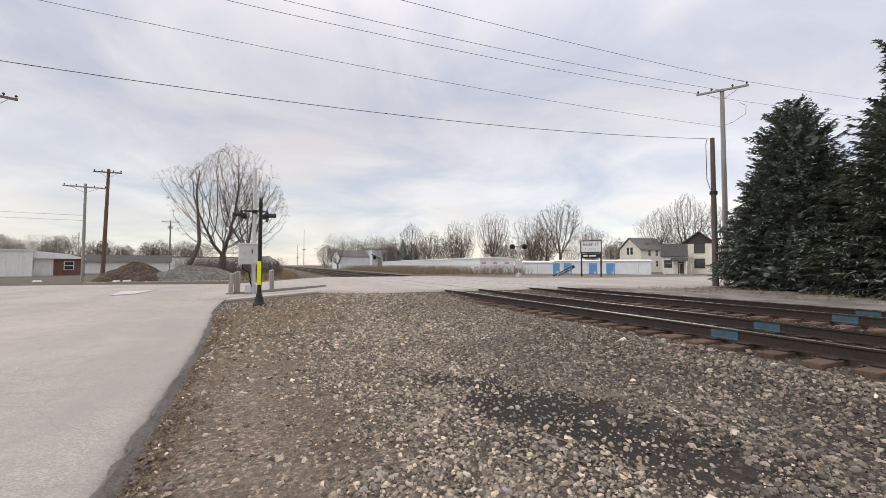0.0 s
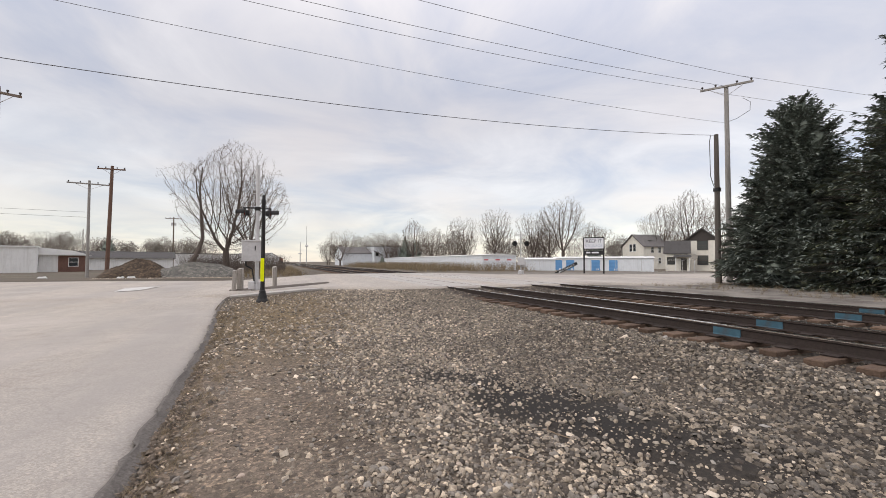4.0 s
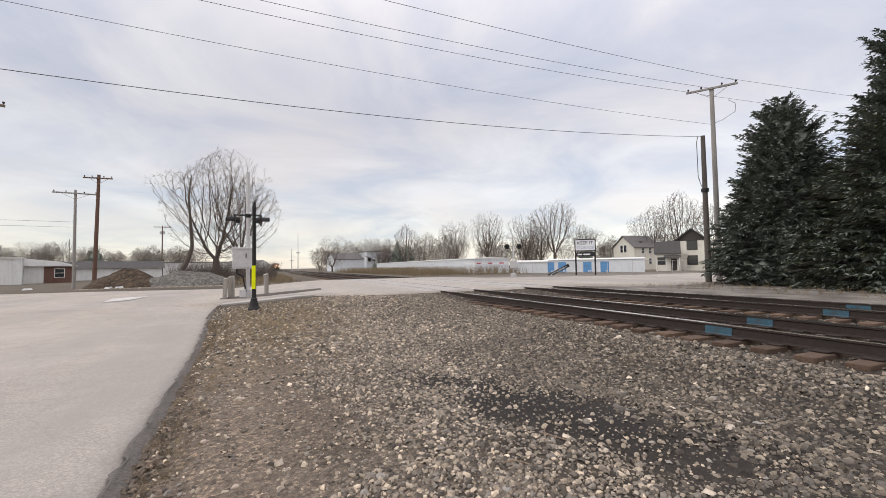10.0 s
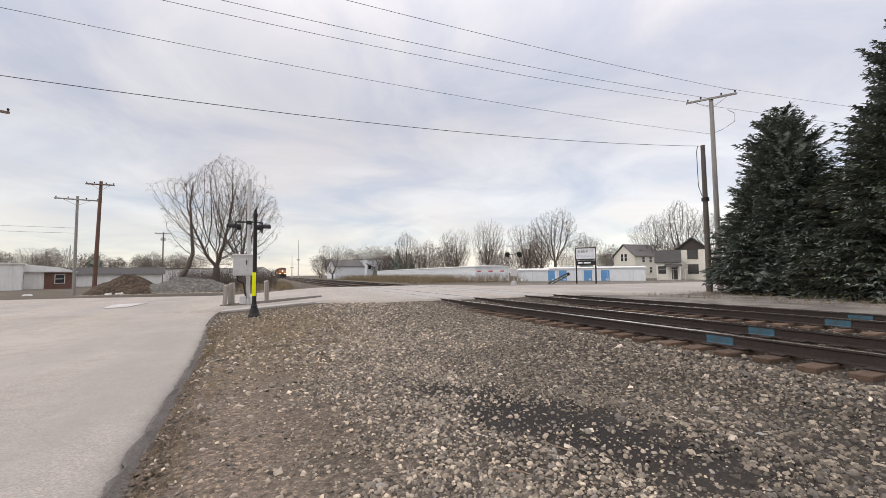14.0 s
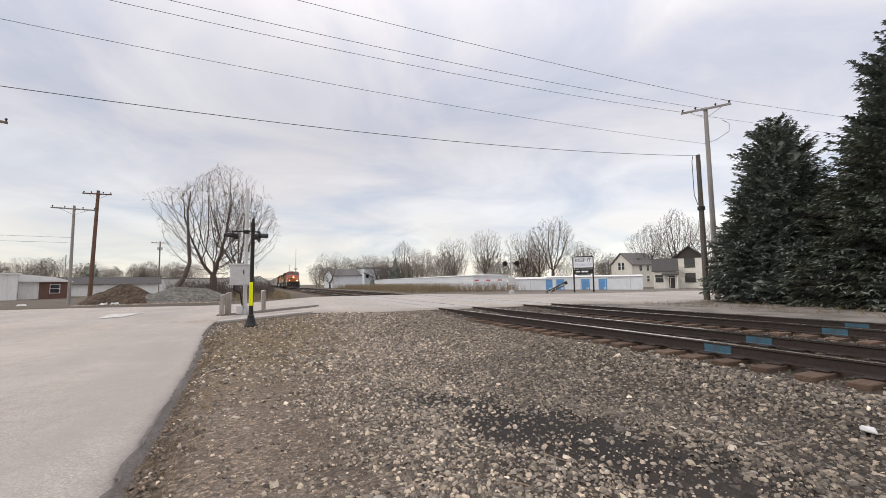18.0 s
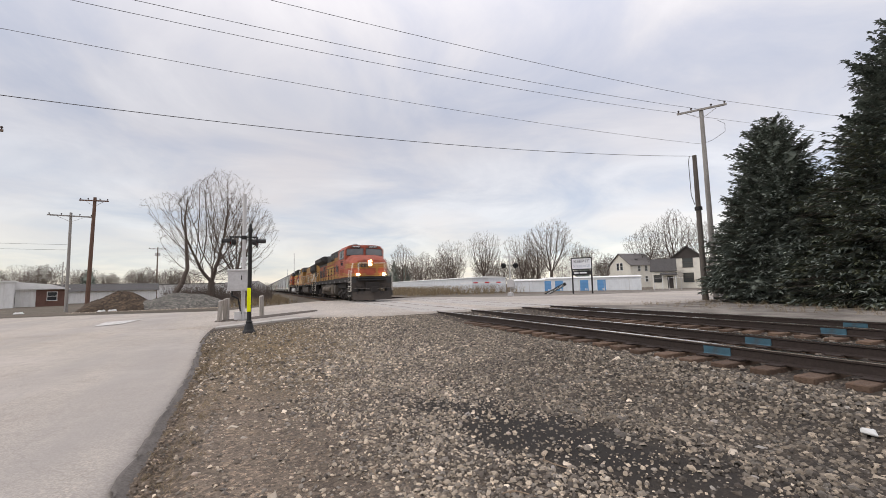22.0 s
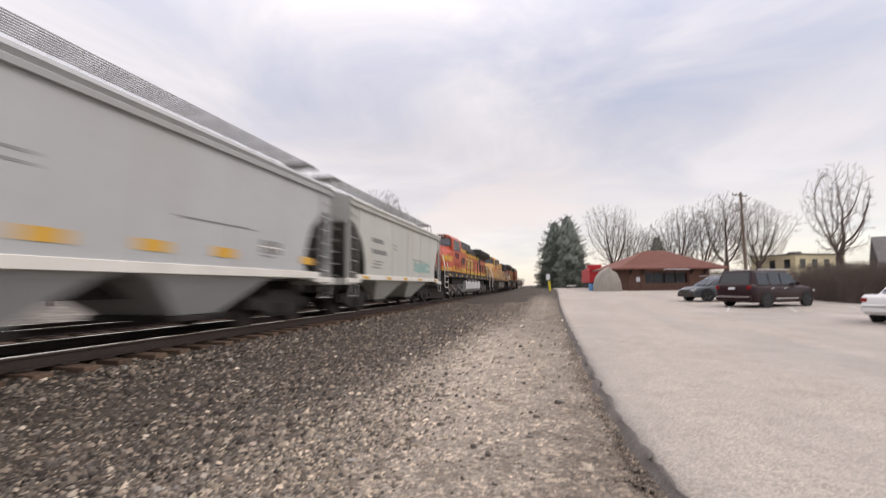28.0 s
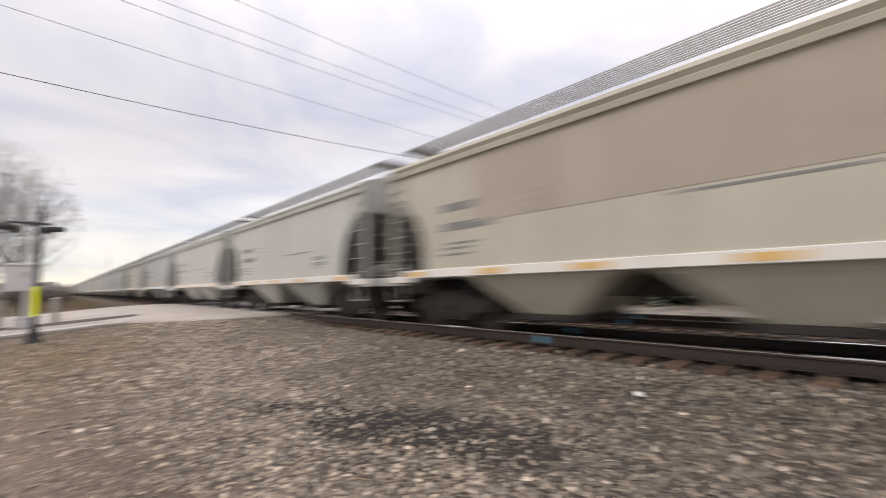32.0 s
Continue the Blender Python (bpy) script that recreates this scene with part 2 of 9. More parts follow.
def asphalt_build(c, noise_tex, mix, ramp, nodes, links, src, bsdf):
    spk = nodes.new("ShaderNodeTexVoronoi")
    spk.inputs["Scale"].default_value = 70
    links.new(src, spk.inputs["Vector"])
    sp = nodes.new("ShaderNodeSeparateColor")
    links.new(spk.outputs["Color"], sp.inputs[0])
    c = mix(0.8, c, ramp(sp.outputs[0], [(0.0, (0.66, 0.65, 0.64)), (0.6, (1, 1, 1)), (1.0, (1.4, 1.34, 1.28))]), "MULTIPLY")
    c = mix(1.0, c, ramp(noise_tex(2.6, 6, 0.7), [(0.3, (0.86, 0.85, 0.84)), (0.5, (1, 1, 1)), (0.7, (1.09, 1.08, 1.07))]), "MULTIPLY")
    c = mix(ramp(noise_tex(9.0, 5, 0.7), [(0.6, (0, 0, 0)), (0.72, (0.5, 0.5, 0.5))]), c, (0.30, 0.265, 0.235))
    # patched lanes and tyre-darkened bands
    mp = nodes.new("ShaderNodeMapping")
    mp.inputs["Scale"].default_value = (0.45, 0.06, 1)
    links.new(src, mp.inputs["Vector"])
    lane = noise_tex(1.0, 4, 0.6, mp.outputs[0])
    c = mix(ramp(lane, [(0.42, (0, 0, 0)), (0.64, (0.8, 0.8, 0.8))]), c, (0.35, 0.32, 0.295))
    c = mix(ramp(noise_tex(0.28, 3), [(0.5, (0, 0, 0)), (0.7, (0.5, 0.5, 0.5))]), c, (0.52, 0.47, 0.43))
    # cracks
    cr = nodes.new("ShaderNodeTexVoronoi")
    cr.feature = "DISTANCE_TO_EDGE"
    cr.inputs["Scale"].default_value = 0.22
    wob = nodes.new("ShaderNodeTexNoise")
    wob.inputs["Scale"].default_value, wob.inputs["Detail"].default_value = 1.2, 5
    links.new(src, wob.inputs["Vector"])
    ad = nodes.new("ShaderNodeVectorMath")
    ad.operation = "MULTIPLY_ADD"
    links.new(wob.outputs["Color"], ad.inputs[0])
    ad.inputs[1].default_value = (1.3, 1.3, 0)
    links.new(src, ad.inputs[2])
    links.new(ad.outputs[0], cr.inputs["Vector"])
    c = mix(ramp(cr.outputs["Distance"], [(0.001, (0.2, 0.2, 0.2)), (0.003, (0, 0, 0))]), c, (0.2, 0.18, 0.165))
    return c


def weather(top, soil=(0.10, 0.085, 0.07), amount=0.6, streak=(3.0, 3.0, 0.25)):
    """Rain streaks and road dirt on painted steel."""
    def build(c, noise_tex, mix, ramp, nodes, links, src, bsdf):
        mp = nodes.new("ShaderNodeMapping")
        mp.inputs["Scale"].default_value = streak
        links.new(src, mp.inputs["Vector"])
        st = noise_tex(1.0, 6, 0.65, mp.outputs[0])
        c = mix(ramp(st, [(0.48, (0, 0, 0)), (0.78, (amount,) * 3)]), c, soil)
        return mix(ramp(noise_tex(0.5, 4), [(0.45, (0, 0, 0)), (0.75, (amount * 0.5,) * 3)]), c, top)
    return build


GROUND_M = mat("stony_soil", earth, (0.052, 0.045, 0.039), 0.95, grain=0.35, scale=45, bump=0.9, stain=0.5, stain_scale=0.8)
ASPHALT_M = mat("worn_asphalt", asphalt_build, (0.452, 0.41, 0.362), 0.82, grain=0.16, scale=60, bump=0.35, stain=0.4, stain_scale=0.35, stain_color=(0.33, 0.27, 0.225), spec=0.22)
DIRTROAD_M = mat("gravel_road", None, (0.38, 0.32, 0.265), 0.95, grain=0.2, scale=30, bump=0.5, stain=0.5, stain_scale=0.4)
CONCRETE_M = mat("concrete", None, (0.44, 0.41, 0.38), 0.9, grain=0.12, scale=35, bump=0.3, stain=0.5, stain_scale=1.0)
STONE_M = mat("stone_chips", None, (0.295, 0.26, 0.22), 0.9, grain=0.3, scale=60, bump=0.4, stain=0.35, stain_scale=9, per="island")
MID_STONE_M = mat("dusty_stone", None, (0.19, 0.168, 0.143), 0.92, grain=0.3, scale=50, bump=0.5, stain=0.4, stain_scale=7, per="island")
PALE_STONE_M = mat("pale_stone", None, (0.38, 0.345, 0.305), 0.85, grain=0.2, scale=40, bump=0.3, per="island")
BALLAST_M = mat("ballast_stone", None, (0.155, 0.136, 0.119), 0.92, grain=0.3, scale=50, bump=0.5, stain=0.5, stain_scale=7, stain_color=(0.13, 0.085, 0.06), per="island")
BED_M = mat("ballast_bed", earth, (0.10, 0.085, 0.075), 0.95, grain=0.4, scale=40, bump=1.0, stain=0.5)
TIE_M = mat("weathered_tie", weather((0.15, 0.088, 0.055), (0.05, 0.035, 0.03), 0.8, (2, 12, 12)), (0.135, 0.09, 0.064), 0.9, grain=0.3, scale=25, bump=0.7, per="object")
RAILSIDE_M = mat("rusty_rail", None, (0.05, 0.037, 0.032), 0.75, metal=0.2, grain=0.25, scale=30, bump=0.3, stain=0.5, stain_color=(0.03, 0.025, 0.022))
RAILTOP_M = mat("polished_rail_head", None, (0.92, 0.91, 0.90), 0.16, metal=1.0, grain=0.06, scale=8, bump=0.0, stain=0.2)
BLUE_M = mat("blue_joint_paint", None, (0.05, 0.115, 0.155), 0.7, grain=0.2, stain=0.7, stain_scale=6, stain_color=(0.06, 0.06, 0.06))
STEEL_M = mat("galvanised_steel", None, (0.56, 0.55, 0.55), 0.55, metal=0.15, grain=0.1, scale=12, stain=0.3)
PLOW_M = mat("grimy_plow_steel", weather((0.15, 0.12, 0.10), (0.05, 0.042, 0.036), 0.8, (1.5, 1.5, 0.6)), (0.055, 0.046, 0.04), 0.85, grain=0.2)
DARK_M = mat("black_metal", None, (0.022, 0.022, 0.023), 0.6, grain=0.25, scale=20, stain=0.4, stain_color=(0.06, 0.05, 0.045))
# faint emission stands in for light thrown back by the strip
YELLOWTAPE_M = mat("glowing_yellow_reflector", None, (0.78, 0.82, 0.0), 0.4, grain=0.04, stain=0.1, emit=(0.8, 0.9, 0.0), strength=0.08)
DARKPOLE_M = mat("dark_pole_wood", weather((0.075, 0.066, 0.058), (0.05, 0.043, 0.038), 0.7, (14, 14, 0.6)), (0.125, 0.108, 0.095), 0.9, grain=0.25, scale=25, bump=0.5)
WOODPOLE_M = mat("pole_wood", weather((0.10, 0.08, 0.065), (0.07, 0.055, 0.045), 0.7, (14, 14, 0.6)), (0.20, 0.155, 0.125), 0.9, grain=0.25, scale=25, bump=0.5)
GREYPOLE_M = mat("grey_pole_wood", weather((0.22, 0.20, 0.18), (0.12, 0.11, 0.10), 0.7, (14, 14, 0.6)), (0.34, 0.32, 0.30), 0.9, grain=0.2, scale=25, bump=0.5)
REDPOLE_M = mat("brown_pole_wood", weather((0.10, 0.06, 0.045), (0.06, 0.04, 0.03), 0.7, (14, 14, 0.6)), (0.16, 0.095, 0.07), 0.9, grain=0.2, scale=25, bump=0.5)
GUARD_M = mat("peeling_white_post", weather((0.22, 0.19, 0.165), (0.12, 0.10, 0.085), 0.9, (9, 9, 0.8)), (0.42, 0.385, 0.345), 0.9, grain=0.2, scale=18, bump=0.5)
BARK_M = mat("bark", None, (0.125, 0.10, 0.085), 0.95, grain=0.3, scale=14, bump=0.8, stain=0.4)
TWIG_M = mat("twigs", None, (0.17, 0.138, 0.118), 0.95, grain=0.2, scale=9, bump=0.0, stain=0.3)
NEEDLE_M = mat("spruce_needles", None, (0.20, 0.228, 0.20), 0.9, grain=0.3, scale=3, bump=0.0, stain=0.4, stain_scale=0.7, stain_color=(0.12, 0.138, 0.118), per="island", spec=0.12)
# paler copy of the needles, with sunlight put into its colour
NEEDLE2_M = mat("sunlit_spruce_needles", None, (0.13, 0.14, 0.085), 0.7, grain=0.3, scale=3, bump=0.0, stain=0.5, stain_scale=0.6, stain_color=(0.045, 0.062, 0.045), per="island")
SHRUB_M = mat("dry_brush", None, (0.30, 0.235, 0.15), 0.95, grain=0.3, scale=4, bump=0.0, per="island")
WHITE_M = mat("white_siding", weather((0.55, 0.54, 0.52), (0.35, 0.32, 0.28), 0.35), (0.78, 0.78, 0.77), 0.6, grain=0.04, scale=10, bump=0.1)
METALWALL_M = mat("white_metal_wall", weather((0.60, 0.62, 0.64), (0.42, 0.40, 0.38), 0.3), (0.76, 0.79, 0.82), 0.5, grain=0.04, scale=10, bump=0.1)
CREAM_M = mat("cream_siding", weather((0.60, 0.57, 0.50), (0.45, 0.42, 0.36), 0.3), (0.78, 0.745, 0.66), 0.65, grain=0.05, scale=12, bump=0.1)
BRICK_M = mat("red_brick", None, (0.17, 0.095, 0.075), 0.9, grain=0.25, scale=22, bump=0.5, stain=0.5)
BRICKPIECE_M = mat("brick_piece", None, (0.25, 0.12, 0.09), 0.9, grain=0.25, scale=22, bump=0.3, stain=0.4, per="object")
MORTAR_M = mat("mortar", None, (0.34, 0.31, 0.29), 0.95, grain=0.15, scale=30)
REDROOF_M = mat("red_tile_roof", None, (0.22, 0.098, 0.078), 0.85, grain=0.25, scale=8, bump=0.5, stain=0.4, stain_scale=0.8, per="object")
DARKROOF_M = mat("dark_shingles", None, (0.085, 0.08, 0.078), 0.9, grain=0.3, scale=10, bump=0.4, stain=0.4)
GREYROOF_M = mat("grey_shingles", None, (0.16, 0.15, 0.145), 0.9, grain=0.25, scale=10, bump=0.4, stain=0.4)
GLASS_M = mat("window_glass", None, (0.03, 0.035, 0.04), 0.06, grain=0.02, bump=0.0, stain=0.1, spec=0.6)
# grey-blue base paints in the reflected sky, with a little dust
SHIELD_M = mat("dusty_sky_windshield", None, (0.13, 0.15, 0.17), 0.12, grain=0.1, scale=4, bump=0.0, stain=0.3, spec=1.0)
BLUEDOOR_M = mat("blue_roll_door", weather((0.16, 0.30, 0.50), (0.12, 0.22, 0.35), 0.2), (0.13, 0.32, 0.60), 0.5, grain=0.05, bump=0.05)
TRIMW_M = mat("white_trim", None, (0.8, 0.8, 0.79), 0.5, grain=0.03)
TRIMD_M = mat("dark_trim", None, (0.06, 0.05, 0.045), 0.7, grain=0.1)
SIGNWHITE_M = mat("sign_face", None, (0.80, 0.81, 0.84), 0.4, grain=0.03)
INK_M = mat("dark_lettering", None, (0.03, 0.035, 0.06), 0.6, grain=0.02, bump=0)
PALEINK_M = mat("faded_lettering", None, (0.42, 0.46, 0.55), 0.6, grain=0.02, bump=0)
TARP_M = mat("tan_canvas", weather((0.30, 0.28, 0.24), (0.26, 0.24, 0.2), 0.4), (0.36, 0.335, 0.295), 0.9, grain=0.08, scale=6, bump=0.2)
RED_M = mat("red_paint", None, (0.50, 0.035, 0.04), 0.5, grain=0.08, stain=0.3)
YELLOWPOST_M = mat("yellow_paint", None, (0.78, 0.66, 0.02), 0.5, grain=0.06, stain=0.3)
TYRE_M = mat("tyre_rubber", None, (0.02, 0.02, 0.021), 0.85, grain=0.1)
CHROME_M = mat("bright_metal", None, (0.6, 0.6, 0.61), 0.3, metal=0.9, grain=0.05, bump=0)
MAROON_M = mat("maroon_car_paint", None, (0.024, 0.007, 0.010), 0.4, grain=0.03, bump=0, coat=0.12, stain=0.1, spec=0.25)
GREYCAR_M = mat("dark_grey_car_paint", None, (0.055, 0.065, 0.072), 0.25, grain=0.03, bump=0, coat=0.6, stain=0.1)
WHITECAR_M = mat("white_car_paint", None, (0.78, 0.78, 0.78), 0.25, grain=0.02, bump=0, coat=0.6, stain=0.05)
TAILRED_M = mat("tail_light", None, (0.24, 0.012, 0.014), 0.2, grain=0.02, bump=0)
OLDORANGE_M = mat("grimy_orange_loco_paint", weather((0.20, 0.075, 0.04), (0.085, 0.045, 0.032), 0.85, (2.0, 2.0, 0.3)), (0.34, 0.095, 0.048), 0.6, grain=0.1, scale=6, bump=0.05)
OLDCAB_M = mat("grimy_red_cab_paint", weather((0.26, 0.07, 0.04), (0.13, 0.055, 0.04), 0.7, (2.0, 2.0, 0.3)), (0.36, 0.088, 0.052), 0.55, grain=0.08, scale=6, bump=0.05)
OLDSTRIPE_M = mat("grimy_yellow_stripe_paint", weather((0.26, 0.14, 0.05), (0.14, 0.08, 0.05), 0.8, (2.0, 2.0, 0.3)), (0.40, 0.225, 0.06), 0.6, grain=0.1, bump=0)
ORANGE_M = mat("orange_loco_paint", weather((0.42, 0.11, 0.05), (0.20, 0.07, 0.04), 0.5, (2.0, 2.0, 0.3)), (0.50, 0.125, 0.06), 0.5, grain=0.06, scale=6, bump=0.05)
CABRED_M = mat("red_orange_cab_paint", weather((0.36, 0.06, 0.03), (0.22, 0.05, 0.03), 0.3, (2.0, 2.0, 0.3)), (0.47, 0.085, 0.045), 0.4, grain=0.05, scale=6, bump=0.05)
STRIPE_M = mat("yellow_stripe_paint", weather((0.5, 0.32, 0.03), (0.2, 0.12, 0.03), 0.4, (2.0, 2.0, 0.3)), (0.66, 0.42, 0.06), 0.5, grain=0.05, bump=0)
ARMOUR_M = mat("yellow_loco_paint", weather((0.40, 0.235, 0.07), (0.17, 0.11, 0.055), 0.7, (2.0, 2.0, 0.3)), (0.47, 0.262, 0.085), 0.55, grain=0.06, scale=6, bump=0.05)
LOCOBLACK_M = mat("loco_black_paint", weather((0.07, 0.06, 0.052), (0.10, 0.085, 0.07), 0.5), (0.04, 0.039, 0.039), 0.55, grain=0.15, scale=8)
LOCOGREY_M = mat("loco_grey_roof", weather((0.10, 0.09, 0.085), (0.07, 0.06, 0.055), 0.4), (0.12, 0.115, 0.115), 0.6, grain=0.12, scale=8)
TRUCK_M = mat("grimy_truck_steel", weather((0.11, 0.09, 0.075), (0.05, 0.04, 0.035), 0.6), (0.14, 0.125, 0.115), 0.7, grain=0.2, scale=9)
LETTER_M = mat("faded_yellow_lettering", None, (0.60, 0.42, 0.14), 0.6, grain=0.1, bump=0)
OLDLETTER_M = mat("grimy_yellow_lettering", None, (0.42, 0.28, 0.09), 0.7, grain=0.2, bump=0)
DUSTTANK_M = mat("dusty_brown_tank", weather((0.12, 0.10, 0.085), (0.05, 0.042, 0.036), 0.7), (0.135, 0.117, 0.10), 0.7, grain=0.1)
TANDUST_M = mat("tan_dust_on_steel", weather((0.16, 0.135, 0.11), (0.07, 0.058, 0.048), 0.7), (0.12, 0.096, 0.074), 0.75, grain=0.1)
TARSEAM_M = mat("dark_broken_asphalt", None, (0.17, 0.152, 0.137), 0.9, grain=0.4, scale=40, bump=0.9, stain=0.5, stain_scale=4)
TANK_M = mat("pale_fuel_tank", weather((0.45, 0.44, 0.43), (0.20, 0.17, 0.15), 0.4), (0.55, 0.545, 0.54), 0.55, grain=0.06)
DARKTRUCK_M = mat("dark_truck_steel", weather((0.045, 0.038, 0.033), (0.022, 0.018, 0.016), 0.5), (0.032, 0.028, 0.026), 0.8, grain=0.2, scale=9)
WHEEL_M = mat("wheel_steel", None, (0.045, 0.036, 0.032), 0.6, metal=0.3, grain=0.2)
HANDRAIL_M = mat("pale_handrail", None, (0.62, 0.58, 0.52), 0.5, grain=0.05, bump=0)
LAMP_M = mat("lit_headlight", None, (1, 0.9, 0.7), 0.2, grain=0, bump=0, emit=(1.0, 0.70, 0.36), strength=13.0)
RED_LENS_M = mat("dark_red_lens", None, (0.10, 0.012, 0.012), 0.15, grain=0, bump=0)
HOPPER_MS = [mat("hopper_paint_" + n, weather(t, (0.22, 0.18, 0.14), a, (1.2, 1.2, 0.10)), c, 0.6, grain=0.05, scale=5, bump=0.04, stain=0.18, stain_scale=0.5, stain_color=(0.30, 0.255, 0.20)) for n, c, t, a in (
    ("white", (0.47, 0.475, 0.44), (0.46, 0.43, 0.37), 0.28), ("pale_grey", (0.43, 0.44, 0.445), (0.36, 0.35, 0.335), 0.2),
    ("mid_grey", (0.46, 0.465, 0.47), (0.32, 0.31, 0.30), 0.2), ("tan_grey", (0.48, 0.47, 0.41), (0.40, 0.36, 0.29), 0.4), ("rusty_grey", (0.455, 0.435, 0.36), (0.34, 0.28, 0.22), 0.55))]
SILL_M = mat("pale_sill_paint", weather((0.5, 0.47, 0.42), (0.25, 0.2, 0.16), 0.35), (0.72, 0.70, 0.65), 0.6, grain=0.05, bump=0)
SEAM_M = mat("dusty_weld_seam", None, (0.40, 0.385, 0.35), 0.7, grain=0.15, bump=0)
# darker than the car paint, with streaks of soil
RECESS_M = mat("dark_streaked_car_end", weather((0.14, 0.125, 0.11), (0.06, 0.052, 0.045), 0.7), (0.205, 0.197, 0.188), 0.8, grain=0.15)
LADDER_M = mat("worn_ladder_paint", weather((0.3, 0.28, 0.25), (0.14, 0.12, 0.1), 0.5), (0.46, 0.45, 0.43), 0.6, grain=0.1, bump=0)
GRATE_M = mat("walkway_grating", None, (0.36, 0.36, 0.36), 0.6, metal=0.4, grain=0.1, bump=0)
AMBER_M = mat("amber_reflector", None, (0.62, 0.35, 0.05), 0.4, grain=0.03, bump=0)
MARK_M = mat("grey_stencil", None, (0.2, 0.2, 0.195), 0.7, grain=0.2, bump=0)
SPRAY_MS = [mat("spray_" + n, None, c, 0.6, grain=0.1, stain=0.6, stain_scale=2.0, stain_color=d, bump=0) for n, c, d in (("teal", (0.24, 0.36, 0.33), (0.44, 0.47, 0.42)), ("pink", (0.42, 0.27, 0.26), (0.27, 0.25, 0.27)))]
FADEDRED_M = mat("faded_red_lettering", None, (0.42, 0.17, 0.06), 0.6, grain=0.1, stain=0.6, stain_scale=3, stain_color=(0.5, 0.27, 0.06))
BROWNPAINT_M = mat("faded_brown_panel", weather((0.42, 0.37, 0.31), (0.46, 0.41, 0.35), 0.9, (1.0, 1.0, 0.08)), (0.35, 0.305, 0.245), 0.7, grain=0.06, bump=0)
ROADPAINT_M = mat("worn_white_paint", None, (0.62, 0.60, 0.57), 0.8, grain=0.15, scale=12, stain=0.9, stain_scale=3, stain_color=(0.33, 0.30, 0.275))
WIRE_M = mat("wire", None, (0.085, 0.085, 0.09), 0.6, grain=0.0, bump=0)
LITTER_M = mat("white_litter", None, (0.66, 0.66, 0.64), 0.6, grain=0.05)
PILE_M = mat("grey_gravel_pile", rubble, (0.165, 0.162, 0.152), 0.95, grain=0.35, scale=14, bump=1.0, stain=0.4)
DIRTPILE_M = mat("brown_dirt_pile", rubble, (0.088, 0.066, 0.049), 0.95, grain=0.3, scale=7, bump=1.0, stain=0.5)


